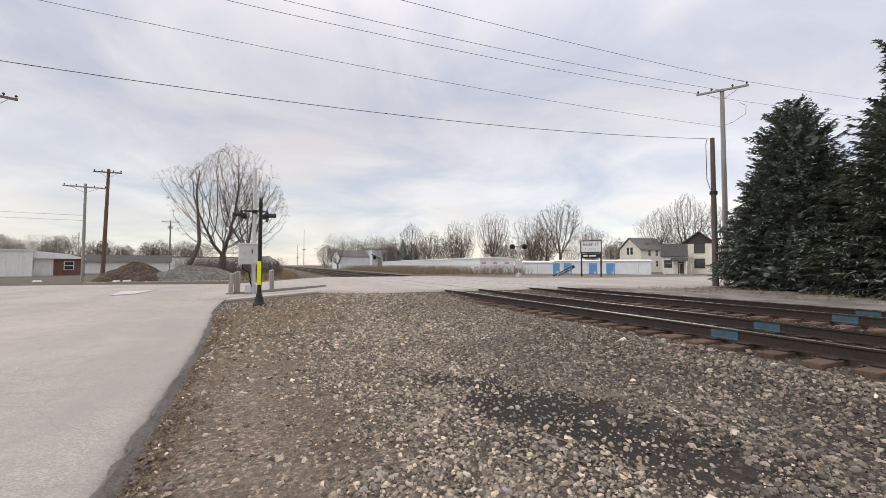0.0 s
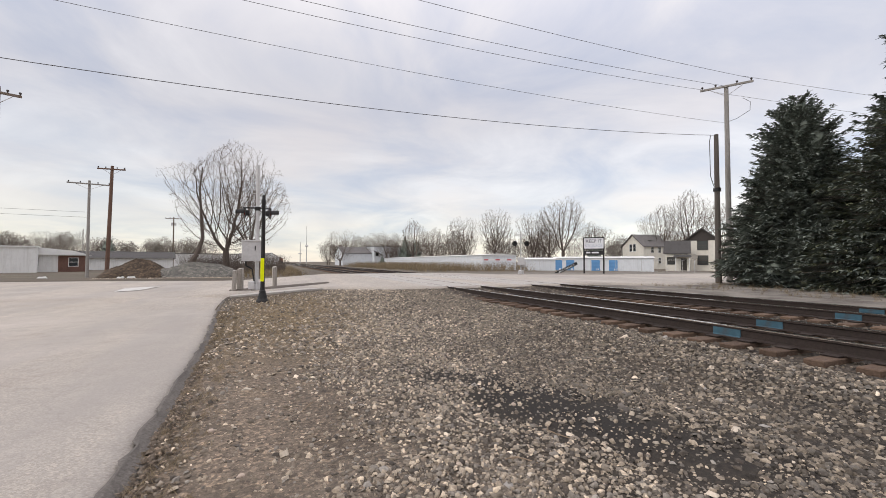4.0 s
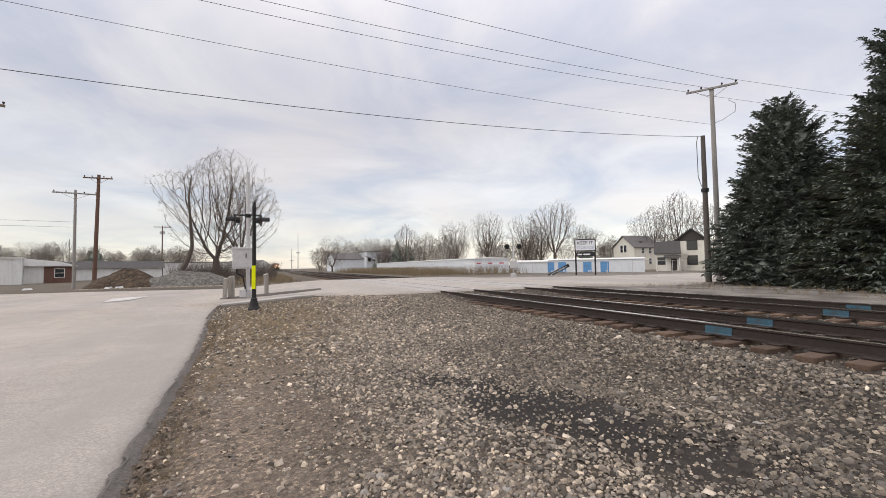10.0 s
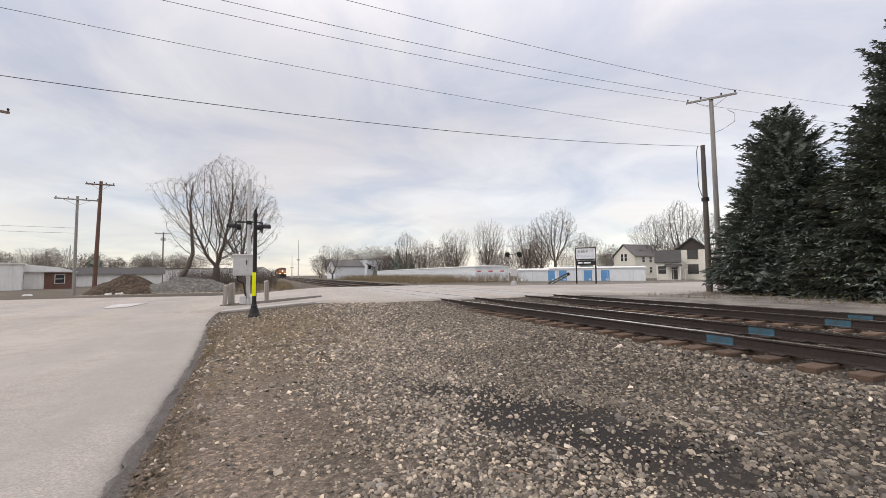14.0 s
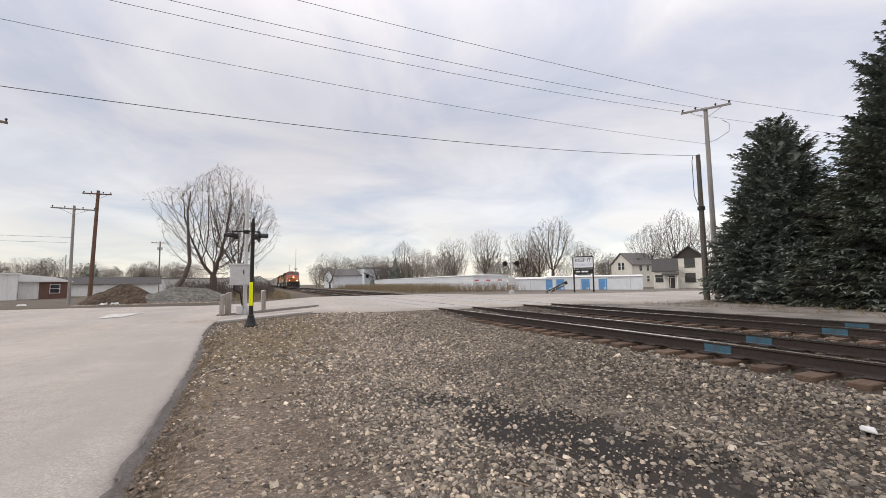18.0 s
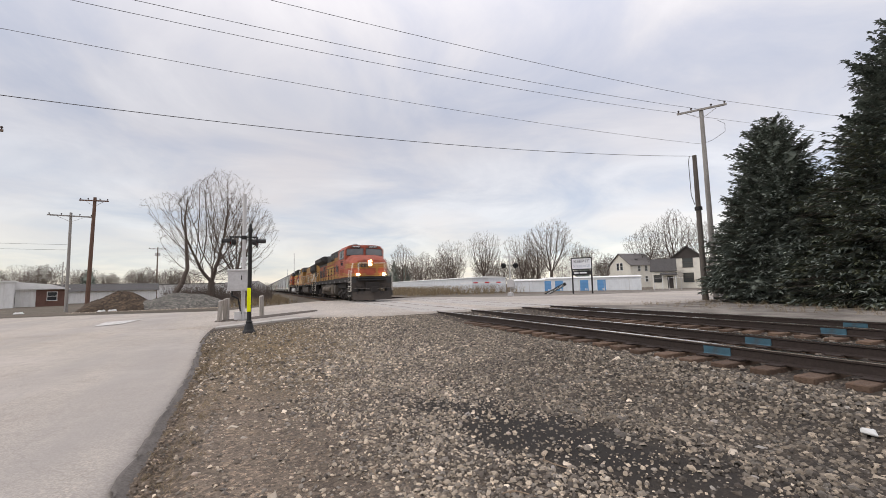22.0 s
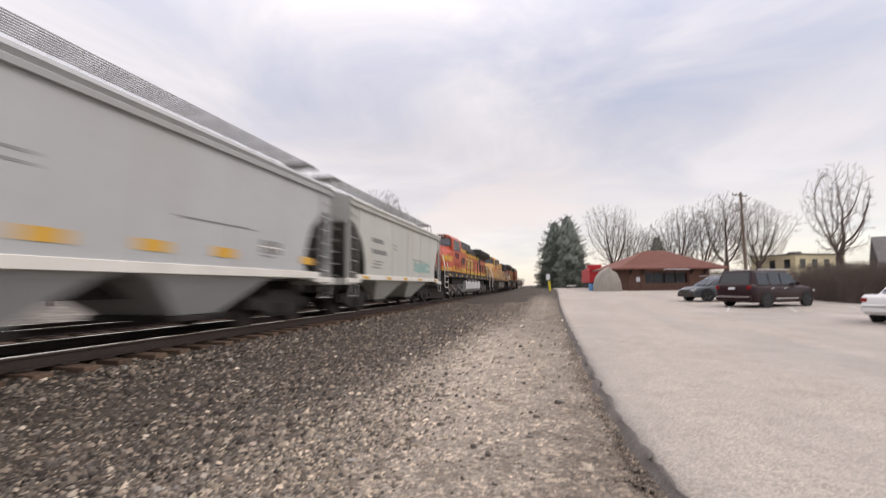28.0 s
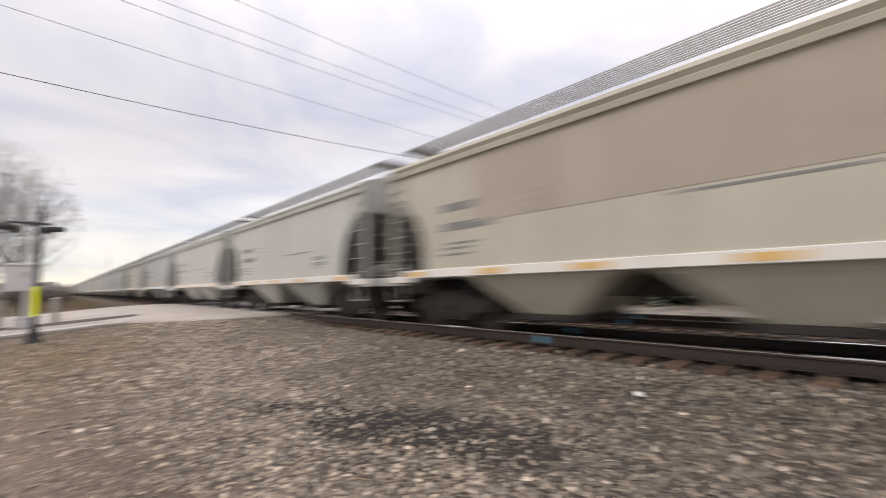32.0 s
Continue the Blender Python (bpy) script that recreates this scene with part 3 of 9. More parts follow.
# ---------------------------------------------------------------- mesh helpers
class Shape:
    """Gathers plain solids into one mesh."""

    def __init__(self):
        self.v, self.f, self.mi, self.cur = [], [], [], 0

    def add(self, verts, faces):
        n = len(self.v)
        self.v += [tuple(p) for p in verts]
        self.f += [tuple(n + i for i in face) for face in faces]
        self.mi += [self.cur] * len(faces)
        return self

    def use(self, i):
        self.cur = i
        return self

    def box(self, x0, x1, y0, y1, z0, z1):
        v = [(x, y, z) for x in (x0, x1) for y in (y0, y1) for z in (z0, z1)]
        return self.add(v, [(0, 1, 3, 2), (4, 6, 7, 5), (0, 4, 5, 1), (2, 3, 7, 6), (0, 2, 6, 4), (1, 5, 7, 3)])

    def block(self, center, size, turn=0.0, tilt=0.0):
        """A box by its centre and size, turned round z and tilted round its own x."""
        m = Matrix.Translation(center) @ Euler((radians(tilt), 0, radians(turn))).to_matrix().to_4x4()
        h = [s / 2 for s in size]
        v = [m @ Vector((sx * h[0], sy * h[1], sz * h[2])) for sx in (-1, 1) for sy in (-1, 1) for sz in (-1, 1)]
        return self.add(v, [(0, 1, 3, 2), (4, 6, 7, 5), (0, 4, 5, 1), (2, 3, 7, 6), (0, 2, 6, 4), (1, 5, 7, 3)])

    def rod(self, a, b, r0, r1=None, n=8, caps=True):
        """A tapered round bar from a to b."""
        a, b = Vector(a), Vector(b)
        r1 = r0 if r1 is None else r1
        d = (b - a).normalized()
        s = d.orthogonal().normalized()
        t = d.cross(s)
        v = []
        for p, r in ((a, r0), (b, r1)):
            v += [p + (s * math.cos(2 * math.pi * k / n) + t * math.sin(2 * math.pi * k / n)) * r for k in range(n)]
        f = [(k, (k + 1) % n, n + (k + 1) % n, n + k) for k in range(n)]
        if caps:
            f += [tuple(range(n))[::-1], tuple(range(n, 2 * n))]
        return self.add(v, f)

    def pipe(self, pts, r, n=6):
        for a, b in zip(pts, pts[1:]):
            self.rod(a, b, r, n=n)
        return self

    def lathe(self, rings, center=(0, 0, 0), n=16, axis="z"):
        """Rings of (radius, height) round an axis."""
        v = []
        for r, h in rings:
            for k in range(n):
                c, s = r * math.cos(2 * math.pi * k / n), r * math.sin(2 * math.pi * k / n)
                p = {"z": (c, s, h), "x": (h, c, s), "y": (s, h, c)}[axis]
                v.append((p[0] + center[0], p[1] + center[1], p[2] + center[2]))
        f = []
        for i in range(len(rings) - 1):
            f += [(i * n + k, i * n + (k + 1) % n, (i + 1) * n + (k + 1) % n, (i + 1) * n + k) for k in range(n)]
        f += [tuple(range(n))[::-1], tuple(range((len(rings) - 1) * n, len(rings) * n))]
        return self.add(v, f)

    def slab(self, outline, axis, a, b):
        """A flat outline pushed out between a and b along an axis; the outline's pairs are the other two axes in order."""
        place = {"x": lambda p, d: (d, p[0], p[1]), "y": lambda p, d: (p[0], d, p[1]), "z": lambda p, d: (p[0], p[1], d)}[axis]
        n = len(outline)
        v = [place(p, a) for p in outline] + [place(p, b) for p in outline]
        f = [tuple(range(n))[::-1], tuple(range(n, 2 * n))] + [(k, (k + 1) % n, n + (k + 1) % n, n + k) for k in range(n)]
        return self.add(v, f)

    def loft(self, sections, caps=True):
        """Rings of equally many points joined in order."""
        n = len(sections[0])
        v = [p for s in sections for p in s]
        f = []
        for i in range(len(sections) - 1):
            f += [(i * n + k, i * n + (k + 1) % n, (i + 1) * n + (k + 1) % n, (i + 1) * n + k) for k in range(n)]
        if caps:
            f += [tuple(range(n))[::-1], tuple(range((len(sections) - 1) * n, len(sections) * n))]
        return self.add(v, f)

    def mesh(self, name, mats, bevel=0.0, fine=False):
        me = bpy.data.meshes.new(name)
        me.from_pydata(self.v, [], self.f)
        for m in mats:
            me.materials.append(m)
        if len(mats) > 1:
            me.polygons.foreach_set("material_index", self.mi)
        bm = bmesh.new()
        bm.from_mesh(me)
        bmesh.ops.recalc_face_normals(bm, faces=bm.faces)
        if bevel:
            bmesh.ops.bevel(bm, geom=[e for e in bm.edges if e.is_manifold and e.calc_face_angle(0) > 0.6], offset=bevel, segments=1, affect="EDGES", clamp_overlap=True)
        bm.to_mesh(me)
        bm.free()
        if fine:
            me.polygons.foreach_set("use_smooth", [True] * len(me.polygons))
            me.set_sharp_from_angle(angle=radians(38))
        me.update()
        return me


def as_list(m):
    return list(m) if isinstance(m, (list, tuple)) else [m]


def thing(name, m, label, category, group="", kind="", at=None):
    """An Empty at a thing's base, that parents its parts."""
    ob = new(name)
    ob.empty_display_size = 0.2
    ob.matrix_basis = m
    return tagged(ob, label, category, group, kind)


def solo(name, shape, m, label, category="", kind="", group="", bevel=0.0, fine=False, at=None):
    """A thing that is one mesh."""
    ob = new(name, shape.mesh(name, as_list(m), bevel, fine))
    if at is not None:
        ob.matrix_basis = at
    return tagged(ob, label, category, group, kind)


def part(name, shape, m, parent, label="", bevel=0.0, fine=False, at=None):
    """One mesh under a thing or under a part. shape: a Shape, or a mesh to share."""
    me = shape if isinstance(shape, bpy.types.Mesh) else shape.mesh(name, as_list(m), bevel, fine)
    ob = new(name, me)
    ob.parent = parent
    if at is not None:
        ob.matrix_basis = at
    if label:
        tagged(ob, label)
    return ob


def raw(name, verts, faces, m):
    """A large mesh straight from arrays."""
    me = bpy.data.meshes.new(name)
    verts, faces = np.asarray(verts, np.float32), np.asarray(faces, np.int32)
    k = faces.shape[1]
    me.vertices.add(len(verts))
    me.vertices.foreach_set("co", verts.ravel())
    me.loops.add(faces.size)
    me.loops.foreach_set("vertex_index", faces.ravel())
    me.polygons.add(len(faces))
    me.polygons.foreach_set("loop_start", np.arange(len(faces), dtype=np.int32) * k)
    me.polygons.foreach_set("loop_total", np.full(len(faces), k, np.int32))
    for x in as_list(m):
        me.materials.append(x)
    me.update(calc_edges=True)
    return me


# ---------------------------------------------------------------- the lie of the land
def lot_rise(x, y):
    return 0.75 * smooth(-8, -75, y) if y < -8 else 0.0


def land(x, y):
    """Height of the ground."""
    z = lot_rise(x, y) * (1 if x < 4 else lerp(1, 0.4, smooth(4, 8, x)))
    bed = 0.285 * smooth(4.2, 6.1, x) * (1 - smooth(13.2, 15.5, x))
    base = max(z, z * 0.4 + bed)
    far_side = 0.30 * smooth(13.0, 16.0, x) * (1 - smooth(30, 70, x))
    z = max(base, far_side)
    hump = smooth(10.5, 15.8, y) * (1 - smooth(34.5, 44, y))      # the road embankment over the tracks
    ramp = lerp(0.06, 0.50, smooth(-3.0, 5.4, x)) if x < 9 else lerp(0.50, 0.30, smooth(13.5, 21, x))
    if x > 40:
        ramp = lerp(0.30, 0.0, smooth(40, 70, x))
    z = lerp(z, max(z, ramp - 0.045), hump)
    return z


def road_top(x, y):
    if x < 5.4:
        return lerp(0.05, RAIL - 0.015, smooth(-4.0, 5.4, x))
    if x < 13.4:
        return RAIL - 0.015
    return lerp(RAIL - 0.015, 0.34, smooth(13.4, 21, x)) if x < 40 else lerp(0.34, 0.04, smooth(40, 70, x))


def sheet(name, xs, ys, height, m, keep=None):
    """A gridded sheet over the land."""
    idx, v, f = {}, [], []
    for i, x in enumerate(xs):
        for j, y in enumerate(ys):
            idx[i, j] = len(v)
            v.append((x, y, height(x, y)))
    for i in range(len(xs) - 1):
        for j in range(len(ys) - 1):
            if keep is None or keep((xs[i] + xs[i + 1]) / 2, (ys[j] + ys[j + 1]) / 2):
                f.append((idx[i, j], idx[i + 1, j], idx[i + 1, j + 1], idx[i, j + 1]))
    return raw(name, v, f, m)


def spread(a, b, step):
    n = max(1, round((b - a) / step))
    return [a + (b - a) * k / n for k in range(n + 1)]


gx = [-2500, -900, -400, -200, -120] + spread(-80, -6, 4) + spread(-5, 18, 0.5) + spread(20, 80, 4) + [120, 200, 400, 900, 2500]
gy = [-2500, -900, -400, -200, -140] + spread(-110, -14, 4) + spread(-12, 46, 0.6) + spread(48, 110, 5) + [150, 220, 400, 900, 2500]


def ground_z(x, y):
    z = land(x, y)
    if -9 < x < 6.2 and -30 < y < 16:
        z += 0.018 * noise.noise((x * 0.9, y * 0.9, 0)) + 0.012 * noise.noise((x * 2.3, y * 2.3, 4))
    if x < lot_edge(y) + 0.0:
        z -= 0.06
    return z


def lot_edge(y):
    """Where the asphalt of the lot ends and the gravel begins."""
    if y >= 0:
        e = -0.95 - 0.1 * smooth(3, 7, y) - 0.62 * smooth(6, 19, y)
    else:
        e = -0.95 + 0.33 * smooth(0, -6, y) - 0.75 * smooth(-14, -70, y)
    return e + 0.035 * noise.noise((0.0, y * 1.7, 7.0)) + 0.02 * noise.noise((3.0, y * 5.0, 2.0))


tagged(new("ground", sheet("ground", gx, gy, ground_z, GROUND_M)), "grey-brown stony soil with dry grass and oily patches", "ground", kind="structure")

# the asphalt lot: strips that follow its ragged edge
ys = spread(-96, 20.2, 0.4)
v, f = [], []
cols = 26
for y in ys:
    e = lot_edge(y)
    for k in range(cols):
        u = k / (cols - 1)
        x = e - 0.02 - (u ** 1.6) * (44 if y < -10 else 40)
        v.append((x, y, lot_rise(x, y) + 0.012 * noise.noise((x * 0.3, y * 0.3, 1)) + 0.035 * smooth(0, 0.02, u)))
    v.append((e, y, lot_rise(e, y) - 0.07))
w = cols + 1
for j in range(len(ys) - 1):
    for k in range(cols - 1):
        f.append((j * w + k, (j + 1) * w + k, (j + 1) * w + k + 1, j * w + k + 1))
    f.append((j * w + cols, (j + 1) * w + cols, (j + 1) * w, j * w))
tagged(new("parking_lot", raw("parking_lot", v, f, ASPHALT_M)), "worn pale grey asphalt parking lot with a broken edge", "parking lot", kind="structure")

# the road over the crossing
def road_z(x, y):
    return road_top(x, y) + 0.008 * noise.noise((x * 0.5, y * 0.5, 9))


def near_line(x):
    """The near edge of the road, which bends round to the lot."""
    return lerp(20.0, 15.6, smooth(1.0, 4.6, x)) if x > -2 else 20.0


rx, ry = spread(-60, -4, 4) + spread(-3.5, 22, 0.5) + spread(24, 90, 6), 14
v, f = [], []
for x in rx:
    a, b = near_line(x) + 0.12 * noise.noise((x * 1.3, 0, 5)), 35.5 + 3.0 * smooth(0, -14, x) - 5.0 * smooth(16, 32, x)
    for k in range(ry):
        y = lerp(a, b, k / (ry - 1))
        v.append((x, y, road_z(x, y)))
    v.append((x, a - 0.08, road_top(x, a) - 0.12))
    v.append((x, b + 0.08, road_top(x, b) - 0.12))
w = ry + 2
for i in range(len(rx) - 1):
    for k in range(ry - 1):
        f.append((i * w + k, (i + 1) * w + k, (i + 1) * w + k + 1, i * w + k + 1))
    f.append((i * w + ry, (i + 1) * w + ry, (i + 1) * w, i * w))
    f.append((i * w + ry - 1, (i + 1) * w + ry - 1, (i + 1) * w + ry + 1, i * w + ry + 1))
tagged(new("road", raw("road", v, f, ASPHALT_M)), "worn pale asphalt road climbing over the railway crossing", "road", kind="structure")

# dirt street behind the far track
sh = sheet("side_street", spread(22, 90, 4), spread(17.5, 26, 2.1), lambda x, y: land(x, y) + 0.03, DIRTROAD_M)
tagged(new("side_street", sh), "pale tan gravel street beyond the tracks", "road", kind="structure")

sidewalk = thing("sidewalk", pose(0, 0, 0), "short pale concrete sidewalk slabs leading to the crossing", "sidewalk", kind="structure")
def walk_z(x):
    return max(0.045, road_top(x, 19) - 0.02)


for k in range(6):
    x0, x1 = -1.6 + k * 1.05, -1.6 + (k + 1) * 1.05 - 0.014
    ya, yb = 19.15 - 0.05 * k, 20.35 - 0.05 * k
    slab_ = Shape().loft([[(x, ya, walk_z(x) - 0.16), (x, yb, walk_z(x) - 0.16), (x, yb, walk_z(x)), (x, ya, walk_z(x))] for x in (x0, x1)])
    part("slab", slab_, CONCRETE_M, sidewalk, bevel=0.008)
island = Shape()
rows_ = []
for k in range(25):
    x = lerp(-1.9, 2.7, k / 24)
    half = 1.1 * math.sin(math.pi * min(1.0, (k + 0.6) / 25)) ** 0.5 * (1 + 0.2 * noise.noise((x * 2, 1, 4)))
    yc_ = 22.4 - 0.1 * x
    rows_.append([(x, yc_ + half * q, road_top(x, 22) + 0.07 * (1 - q * q) - 0.012 + 0.012 * noise.noise((x * 5, q * 5, 2))) for q in (-1, -0.6, -0.2, 0.2, 0.6, 1)])
for a_, b_ in zip(rows_, rows_[1:]):
    for q in range(5):
        island.add([a_[q], b_[q], b_[q + 1], a_[q + 1]], [(0, 1, 2, 3)])
solo("gravel_island", island, BED_M, "low dark gravel island round the crossing signal", "gravel", "structure")

# a strip of dark crumbled asphalt along the lot's edge
seam_y = spread(-60, 18.0, 0.12)
v, f = [], []
for k, y in enumerate(seam_y):
    e_ = lot_edge(y)
    wide = 0.065 + 0.06 * noise.noise((1.0, y * 2.1, 3.0)) + 0.05 * noise.noise((2.0, y * 9.0, 5.0)) + 0.03 * noise.noise((4.0, y * 23.0, 5.0))
    lift = lot_rise(e_, y)
    for u, h in ((-wide, 0.045), (-wide * 0.6, 0.05), (-0.03, 0.042), (0.035, 0.012), (0.09 + 0.04 * noise.noise((5.0, y * 6.0, 1.0)), -0.03)):
        v.append((e_ + u, y, lift + h + 0.008 * noise.noise((u * 9, y * 7, 2))))
for k in range(len(seam_y) - 1):
    for q in range(4):
        f.append((k * 5 + q, k * 5 + q + 1, k * 5 + q + 6, k * 5 + q + 5))
tagged(new("asphalt_edge", raw("asphalt_edge", v, f, TARSEAM_M)), "dark crumbled asphalt along the lot's edge", "asphalt edge", kind="structure")

# painted stop bar on the road
bar = Shape()
for x0, x1, y0, y1 in ((-7.0, -6.2, 24.4, 27.6),):
    bar.add([(x0, y0, road_top(x0, y0) + 0.022), (x1, y0 + 0.9, road_top(x1, y0) + 0.022), (x1 + 0.2, y1 + 1.1, road_top(x1, y1) + 0.022), (x0 - 0.4, y1, road_top(x0, y1) + 0.022)], [(0, 1, 2, 3)])
solo("stop_bar", bar, ROADPAINT_M, "worn white stop bar painted on the road", "road marking", "structure")
for k in range(7):
    x0 = -8.0 - k * 2.75
    z0, z1 = lot_rise(0, -22) + 0.055, lot_rise(0, -27.5) + 0.055
    solo("stall_line", Shape().add([(x0, -22, z0), (x0 - 0.11, -22, z0), (x0 - 2.3, -27.5, z1), (x0 - 2.19, -27.5, z1)], [(0, 1, 2, 3)]), ROADPAINT_M, "worn white stall line on the parking lot", "road marking", "structure")


# ---------------------------------------------------------------- railway
def rail_mesh(y0, y1):
    """Rail with head, web and foot; its head is polished on top."""
    s = Shape()
    prof = [(-0.07, -0.18), (0.07, -0.18), (0.07, -0.165), (0.012, -0.148), (0.012, -0.045), (0.036, -0.035), (0.036, -0.006), (0.028, 0.0), (-0.028, 0.0), (-0.036, -0.006), (-0.036, -0.035), (-0.012, -0.045), (-0.012, -0.148), (-0.07, -0.165)]
    s.slab(prof, "y", y0, y1)
    s.use(1).box(-0.0375, 0.0375, y0, y1, -0.010, 0.0018)
    return s.mesh("rail", [RAILSIDE_M, RAILTOP_M])


RAIL_ENDS = (-520.0, 620.0)
rail_me = rail_mesh(*RAIL_ENDS)
tie_s = Shape().box(-1.3, 1.3, -0.11, 0.11, -0.18, 0.0)
tie_me = tie_s.mesh("tie", [TIE_M], bevel=0.012)
plate_me = Shape().box(-0.19, 0.19, -0.1, 0.1, 0.0, 0.018).mesh("tie_plate", [RAILSIDE_M], bevel=0.004)
bar_me = Shape().slab([(-0.062, -0.17), (-0.03, -0.145), (-0.03, -0.05), (-0.026, -0.04), (0.026, -0.04), (0.03, -0.05), (0.03, -0.145), (0.062, -0.17)], "y", -0.21, 0.21).mesh("joint_bar", [BLUE_M], bevel=0.004)
for nm, cx, lab, jy in (("near_track", NEAR, "near", 4.38), ("far_track", FAR, "far", 4.66)):
    tr = thing("railway_track", pose(cx, 0, RAIL), "steel rails on weathered wooden ties in dark ballast", "railway track", "railway tracks", kind="structure")
    for sx in (-1, 1):
        part("rail", rail_me, None, tr, "rusty rail with a polished head", at=pose(sx * GAUGE / 2, 0, 0))
        part("joint_bar", bar_me, None, tr, "blue-painted insulated joint bar", at=pose(sx * GAUGE / 2, jy + (0.25 if sx > 0 else 0), 0))
    ylist = [y for y in (k * 0.5 - 34.0 for k in range(100)) if y < 15.4]
    rest = Shape()
    for k in range(-240, 300):
        y = k * 0.5 - 34.0 + 0.0
        if -34.0 <= y < 15.4 or 15.4 <= y < 34.5:
            continue
        rest.box(-1.3, 1.3, y - 0.11, y + 0.11, -0.36, -0.182)
    for y in ylist:
        j = random.uniform(-0.03, 0.03)
        part("tie", tie_me, None, tr, at=pose(random.uniform(-0.05, 0.05), y + j, -0.186 + random.uniform(-0.008, 0.004), 0, 0, random.uniform(-1.2, 1.2)))
        if -9 < y:
            for sx in (-1, 1):
                part("tie_plate", plate_me, None, tr, at=pose(sx * GAUGE / 2, y + j, -0.183))
    tagged(part("distant_ties", rest, TIE_M, tr), kind="stuff")

# crossing panels: flangeway strips of rubber and concrete between the rails
crossing = thing("crossing", pose(0, 0, 0), "pale concrete crossing panels between and beside the rails", "crossing panels", kind="structure")
mid_me = Shape().box(-0.60, 0.60, 0, 2.27, -0.2, -0.004).mesh("panel", [CONCRETE_M], bevel=0.012)
side_me = Shape().box(-0.3, 0.3, 0, 2.27, -0.2, -0.004).mesh("panel", [CONCRETE_M], bevel=0.012)
for cx in (NEAR, FAR):
    for k in range(8):
        part("panel", mid_me, None, crossing, at=pose(cx, 15.7 + k * 2.3, RAIL))
        for sx in (-1, 1):
            part("panel", side_me, None, crossing, at=pose(cx + sx * 1.12, 15.7 + k * 2.3, RAIL))


# ---------------------------------------------------------------- rolling stock
def wheel_mesh(r):
    rings = [(r + 0.03, 0.0), (r + 0.03, 0.03), (r, 0.035), (r - 0.005, 0.13), (r - 0.06, 0.13), (r - 0.07, 0.09), (0.14, 0.07), (0.13, 0.15), (0.0, 0.15)]
    return Shape().lathe(rings, n=28, axis="x").mesh("wheel", [WHEEL_M], fine=True)


FREIGHT_WHEEL, LOCO_WHEEL = wheel_mesh(0.455), wheel_mesh(0.53)


def freight_truck_meshes():
    """Bolster, cast side frame and axle of a two-axle truck."""
    s = Shape()
    s.slab([(-1.15, 0.36), (-1.15, 0.60), (-0.62, 0.66), (-0.36, 0.80), (0.36, 0.80), (0.62, 0.66), (1.15, 0.60), (1.15, 0.36), (0.72, 0.36), (0.40, 0.18), (-0.40, 0.18), (-0.72, 0.36)], "x", 0.93, 1.06)
    for dy in (-0.89, 0.89):
        s.lathe([(0.13, 1.0), (0.13, 1.13), (0.07, 1.16), (0.0, 1.16)], (0, dy, 0.455), 12, "x")
    for dy in (-0.16, 0.0, 0.16):
        s.rod((1.08, dy, 0.24), (1.08, dy, 0.5), 0.06, n=8)
    side = s.mesh("side_frame", [DARKTRUCK_M], bevel=0.015)
    bolster = Shape().box(-1.05, 1.05, -0.2, 0.2, 0.5, 0.74).box(-0.5, 0.5, -0.42, 0.42, 0.74, 0.9).mesh("bolster", [DARKTRUCK_M], bevel=0.015)
    axle = Shape().rod((-0.9, 0, 0.455), (0.9, 0, 0.455), 0.08, n=10).mesh("axle", [DARKTRUCK_M])
    beam = Shape().box(-0.9, 0.9, -0.03, 0.03, 0.34, 0.5).mesh("brake_beam", [DARKTRUCK_M])
    return bolster, side, axle, beam


FREIGHT_TRUCK, FREIGHT_SIDE, FREIGHT_AXLE, FREIGHT_BEAM = freight_truck_meshes()


def truck(parent, y, frame_me, wheel_me, axles, wx=0.72):
    t = part("truck", frame_me, None, parent, "grimy cast steel truck", at=pose(0, y, 0))
    r = 0.455 if wheel_me is FREIGHT_WHEEL else 0.53
    for dy in axles:
        for sx in (-1, 1):
            part("wheel", wheel_me, None, t, at=pose(sx * (wx - 0.03), dy, r, 0, 0, 0 if sx > 0 else 180))
    if frame_me is FREIGHT_TRUCK:
        for turn in (0, 180):
            part("side_frame", FREIGHT_SIDE, None, t, at=pose(0, 0, 0, 0, 0, turn))
        for dy in axles:
            part("axle", FREIGHT_AXLE, None, t, at=pose(0, dy, 0))
        for dy in (-0.5, 0.5):
            part("brake_beam", FREIGHT_BEAM, None, t, at=pose(0, dy, 0))
    return t


ARCH = [(0.0, 2.92), (0.28, 2.86), (0.56, 2.70), (0.82, 2.44), (1.0, 2.12), (1.12, 1.78), (1.17, 1.48), (1.18, 1.24)]


